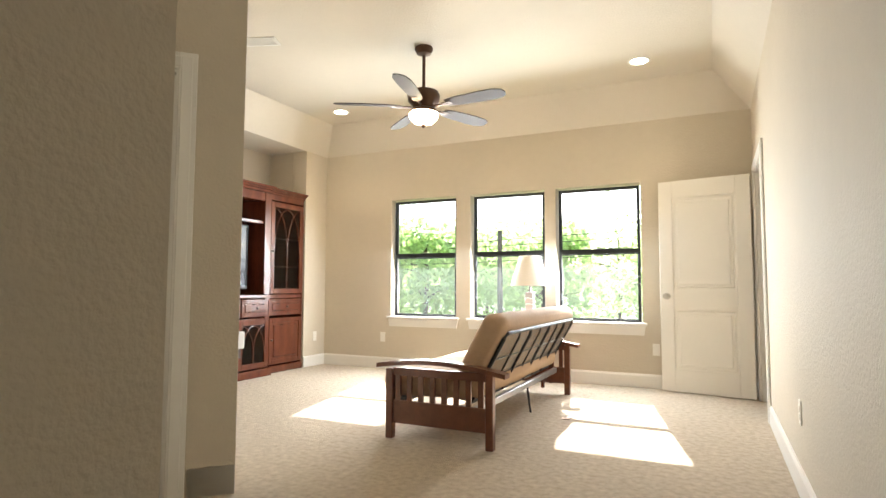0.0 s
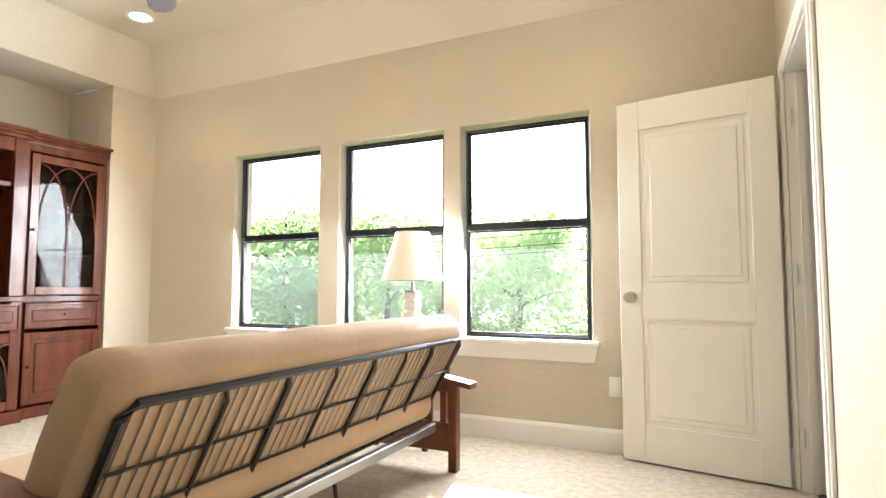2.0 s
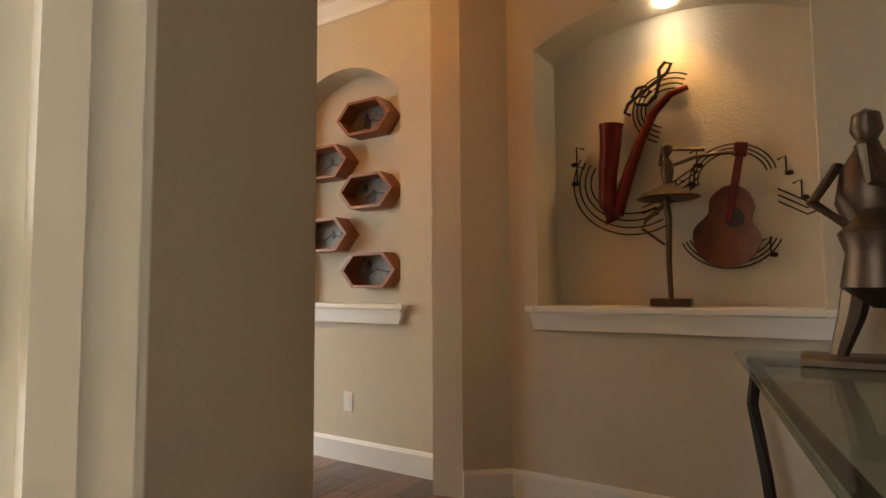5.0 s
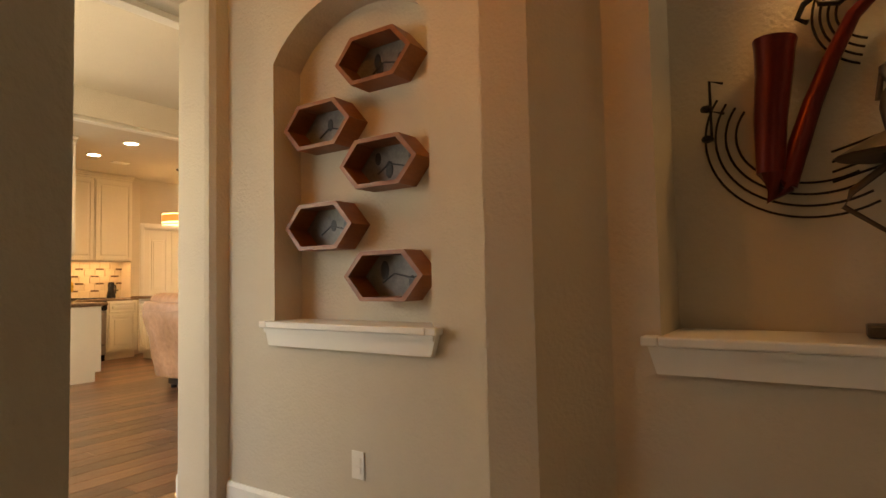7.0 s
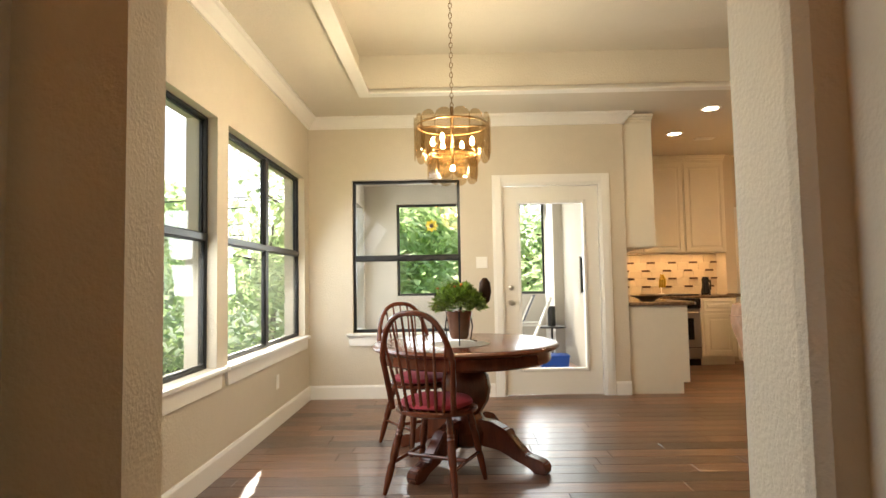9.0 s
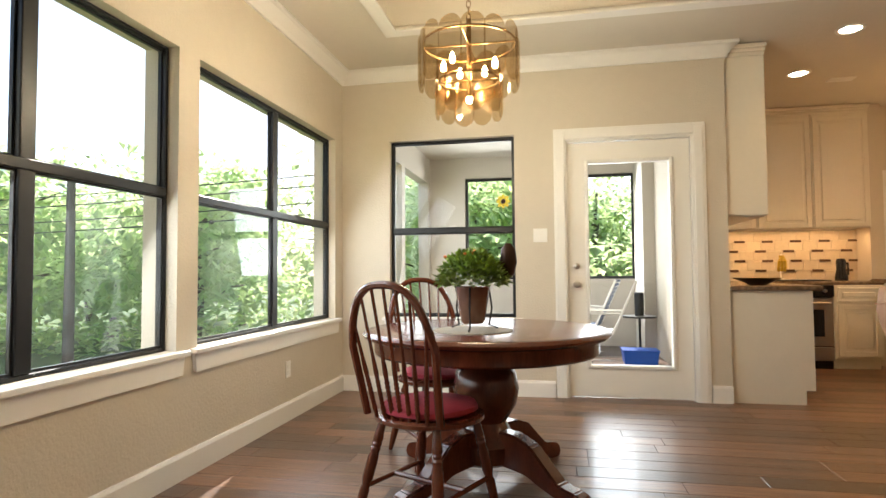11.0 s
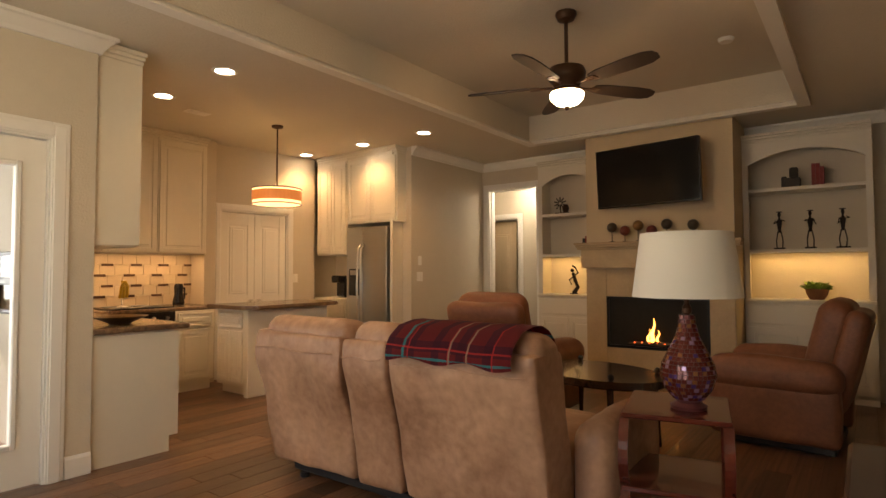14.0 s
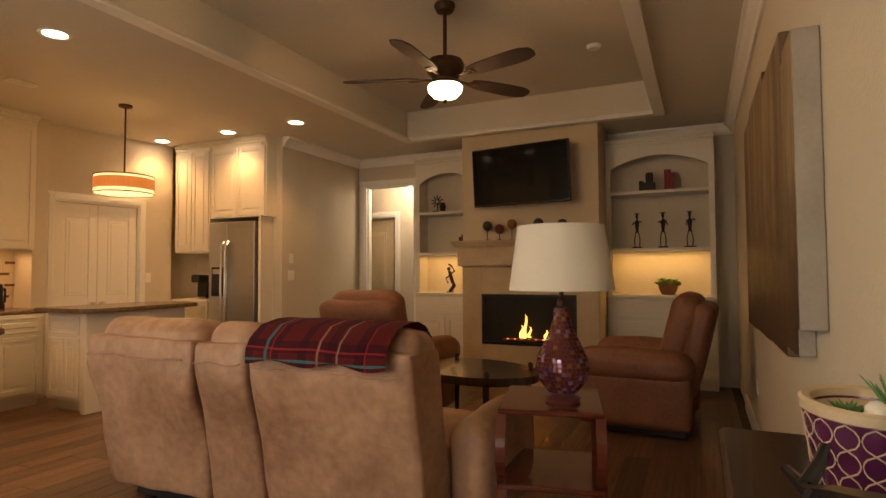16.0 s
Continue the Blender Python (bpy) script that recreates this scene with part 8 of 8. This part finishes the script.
# dark branch ornament lying in front of the planter
br = thing("branch_ornament", "dark polished branch-shaped ornament on the console table", "ornament", at=(3.28, 8.68, 0.86))
bm = B()
tube(bm, [(0.16, 0.02, 0.085), (0.08, 0.0, 0.08), (0.0, -0.02, 0.105), (-0.10, -0.05, 0.13), (-0.13, -0.08, 0.16)], 0.008, 8, r_end=0.022)
part("branch", bm, M_BLACKGLOSS, br, smooth=True)
for q in ([(0.05, 0.0, 0.09), (0.02, 0.04, 0.03), (0.0, 0.05, 0.008)], [(-0.04, -0.03, 0.115), (-0.06, 0.02, 0.04), (-0.07, 0.04, 0.008)], [(0.10, 0.005, 0.08), (0.13, -0.02, 0.11), (0.15, -0.03, 0.13)]):
    bm = B()
    tube(bm, q, 0.012, 8, r_end=0.007)
    part("twig", bm, M_BLACKGLOSS, br, smooth=True)

# doorway in the east wall and the passage beyond
casing("door_frame_6", Matrix(((0, 1, 0, 9.25), (1, 0, 0, 12.33), (0, 0, 1, 0), (0, 0, 0, 1))), 0.79, 2.46, jamb=0.15, both=False, wide=0.08)
bm = B()
box(bm, 9.40, 11.5, 11.5, 11.62, 0, H)
box(bm, 9.40, 12.1, 14.7, 14.82, 0, H)
holed(bm, "x", 10.0, 10.12, 11.62, 14.7, 0, H, [(13.04, 13.80, 0, 2.10)])
box(bm, 12.0, 12.1, 11.5, 14.7, 0, H)
box(bm, 9.25, 9.40, 13.362, 14.7, 0, H)
struct("wall_passage", bm, M_WALL, "pale plaster passage walls beyond the doorway", "wall")
bm = B()
box(bm, 9.40, 12.1, 11.5, 14.82, H, H + 0.1)
struct("ceiling_passage", bm, M_CEIL, "white passage ceiling", "ceiling")
casing("door_frame_7", Matrix(((0, 1, 0, 10.0), (1, 0, 0, 13.04), (0, 0, 1, 0), (0, 0, 0, 1))), 0.76, 2.10, both=False)
panel_door("door_7", Matrix(((0, 1, 0, 10.05), (1, 0, 0, 13.10), (0, 0, 1, 0.012), (0, 0, 0, 1))), 0.68, 2.06, "tan two-panel passage door, slightly ajar", [(0.11, 0.57, 0.20, 0.78), (0.11, 0.57, 0.96, 1.88)], 0.62, material("tan_stained_door", (0.58, 0.46, 0.31), 0.5, vary=0.15, scale=6, stretch=(1, 1, 0.2)))
# No lamp is known here; bulb and fixture are added to brighten the passage.
bulb("passage_fill", (9.7, 12.6, 2.5), 34, (1.0, 0.93, 0.78), 0.1)
pl_ = thing("passage_light", "small white ceiling light added unseen to brighten the passage", "ceiling light", at=(9.7, 12.6, H))
bm = B()
lathe(bm, [(0, -0.08), (0.1, -0.06), (0.13, 0), (0, 0)], 20)
part("shade", bm, M_CAN, pl_).visible_shadow = False

# ---- outdoors ----
def tree(x, y, h, r, seed, label="leafy green tree with a loose crown"):
    """A tapered trunk with limbs and a crown of leaf clumps."""
    rnd = random.Random(seed)
    t = thing("tree", label, "tree", "trees outside", at=(x, y, -0.6))
    bm = B()
    tube(bm, [(0, 0, 0), (0.1, 0.05, h * 0.3), (0.0, 0.1, h * 0.6), (0.05, 0, h * 0.9)], 0.12, 8, r_end=0.03)
    limbs = []
    for k in range(9):
        a = rnd.uniform(0, 6.28)
        z0 = h * rnd.uniform(0.25, 0.75)
        e = Vector((math.cos(a) * r * rnd.uniform(0.5, 0.9), math.sin(a) * r * rnd.uniform(0.5, 0.9), z0 + h * rnd.uniform(0.08, 0.22)))
        tube(bm, [(0.03, 0.05, z0), Vector((0.03, 0.05, z0)).lerp(e, 0.5) + Vector((0, 0, 0.1)), e], 0.06, 6, r_end=0.012)
        limbs.append(e)
    part("trunk", bm, M_BARK, t)
    blobs = [(e, rnd.uniform(0.28, 0.5) * r) for e in limbs] + [(Vector((rnd.uniform(-0.5, 0.5) * r, rnd.uniform(-0.5, 0.5) * r, h * rnd.uniform(0.35, 0.98))), rnd.uniform(0.3, 0.5) * r) for _ in range(10)]

    def place(q):
        c, s = blobs[q.randrange(len(blobs))]
        v = Vector((q.gauss(0, 1), q.gauss(0, 1), q.gauss(0, 0.8))).normalized()
        return c + v * s * q.uniform(0.5, 1.05), v + Vector((q.uniform(-1, 1), q.uniform(-1, 1), q.uniform(-0.8, 0.5)))

    me = leaves(4200, place, 0.22, seed + 50)
    me.materials.append(M_LEAF)
    o = new("crown", me)
    o.parent = t
    tagged(o, "green leaves in loose clumps", kind="stuff")
    return t


protos = [tree(-9.0, 21.0, 4.1, 2.3, 1), tree(-5.5, 19.5, 3.7, 2.2, 2), tree(-2.0, 22.0, 4.7, 2.5, 3)]
rnd = random.Random(12)
spots = [(-13, 19), (-12.5, 24), (-7.3, 24.5), (-3.6, 25), (0.2, 21.5), (1.8, 24), (3.6, 23), (6.0, 24), (-16, 15.5), (-15, 11.5), (-13.5, 8.5), (-16.5, 19), (-11.5, 15.5), (-18, 9), (-18, 23), (8.5, 23), (-10.5, 27), (0.8, 27.5), (-13.2, 13.6), (-12.2, 11.0), (-12.6, 17.2), (-14.5, 13.0), (-9.2, 17.6), (-16.5, 12.5)]
for k, (x, y) in enumerate(spots):
    copy_thing(protos[k % 3], pose(x, y, -0.6, 0, 0, rnd.uniform(0, 360)))
# low hedge-like growth
hb = thing("undergrowth", "dense green shrubs along the garden edge", "shrubs", kind="stuff")


def scrub(q):
    u = q.random()
    if u < 0.6:
        p = Vector((q.uniform(-14, 8), 18.6 + q.uniform(-1.2, 1.8), -0.6 + 2.3 * q.random() ** 1.3))
    else:
        p = Vector((-10.8 + q.uniform(-1.5, 1.2), q.uniform(6, 19), -0.6 + 2.3 * q.random() ** 1.3))
    return p, Vector((q.uniform(-1, 1), q.uniform(-1, 1), q.uniform(-0.3, 0.8)))


me = leaves(15000, scrub, 0.22, 77)
me.materials.append(M_LEAF)
o = new("foliage", me)
o.parent = hb
tagged(o, kind="stuff")
# utility pole and lines
M_POLE = material("weathered_pole", (0.16, 0.12, 0.09), 0.9, vary=0.3, scale=8)
up_ = thing("utility_pole", "wooden utility pole with overhead wires", "utility pole", at=(-6.0, 16.6, -0.6))
bm = B()
cyl(bm, (0, 0, 0), (0, 0, 3.4), 0.10, 0.07, 12)
part("pole", bm, M_POLE, up_)
for k, z in enumerate((2.6, 2.8, 3.1, 3.3)):
    bm = B()
    tube(bm, [(-14 + 0.93 * j, 0.1 * k, z - 0.25 * math.sin(math.pi * j / 20)) for j in range(21)], 0.012, 5)
    part("wire", bm, M_BLACK, up_)

# ---- wood floor planks, last ----
fl_main = tagged(new("floor_main"), "brown grey wood plank floor with a soft gloss", "floor", "", "structure")
fl_hall = tagged(new("floor_hall"), "brown grey wood plank floor with a soft gloss", "floor", "", "structure")
PW, GAP = 0.152, 0.0018
plank_me = {}
rest = B()
rnd = random.Random(4)
made = {"main": 0, "hall": 0}


def plank_mesh(L):
    key = round(L, 2)
    if key not in plank_me:
        b = B()
        box(b, 0, key - GAP, 0, PW - GAP, -0.012, 0.0, 0.002)
        plank_me[key] = mesh("plank", b, M_PLANK)
    return plank_me[key]


vs, fs = [], []


def lay(x0, x1, y0, y1, owner, tag_, near):
    y = y0
    row = 0
    while y < y1 - 0.01:
        x = x0 - rnd.uniform(0, 1.1)
        while x < x1:
            L = rnd.choice((0.6, 0.9, 1.22, 1.22))
            a, b = max(x, x0), min(x + L, x1)
            if b - a > 0.05:
                if near(a, b, y) and made[tag_] < 290:
                    o = new("plank", plank_mesh(b - a))
                    o.parent, o.location = owner, (a, y, 0)
                    made[tag_] += 1
                else:
                    k = len(vs)
                    c, d = b - GAP, min(y + PW, y1) - GAP
                    vs.extend([(a, y, 0), (c, y, 0), (c, d, 0), (a, d, 0), (a, y, -0.012), (c, y, -0.012), (c, d, -0.012), (a, d, -0.012)])
                    fs.extend([(k, k + 1, k + 2, k + 3), (k, k + 4, k + 5, k + 1), (k + 1, k + 5, k + 6, k + 2), (k + 2, k + 6, k + 7, k + 3), (k + 3, k + 7, k + 4, k)])
            x += L
        y += PW
        row += 1


lay(0.56, 3.6, 3.6, 8.53, fl_hall, "hall", lambda a, b, y: y > 5.2 and b < 3.2)
lay(0.65, 12.0, 8.53, 15.2, fl_main, "main", lambda a, b, y: a < 4.9 and y < 13.0)
me = bpy.data.meshes.new("planks")
me.from_pydata(vs, [], fs)
me.materials.append(M_PLANK)
o = new("planks", me)
o.parent = fl_main
tagged(o, "farther wood planks of the same floor", kind="stuff")
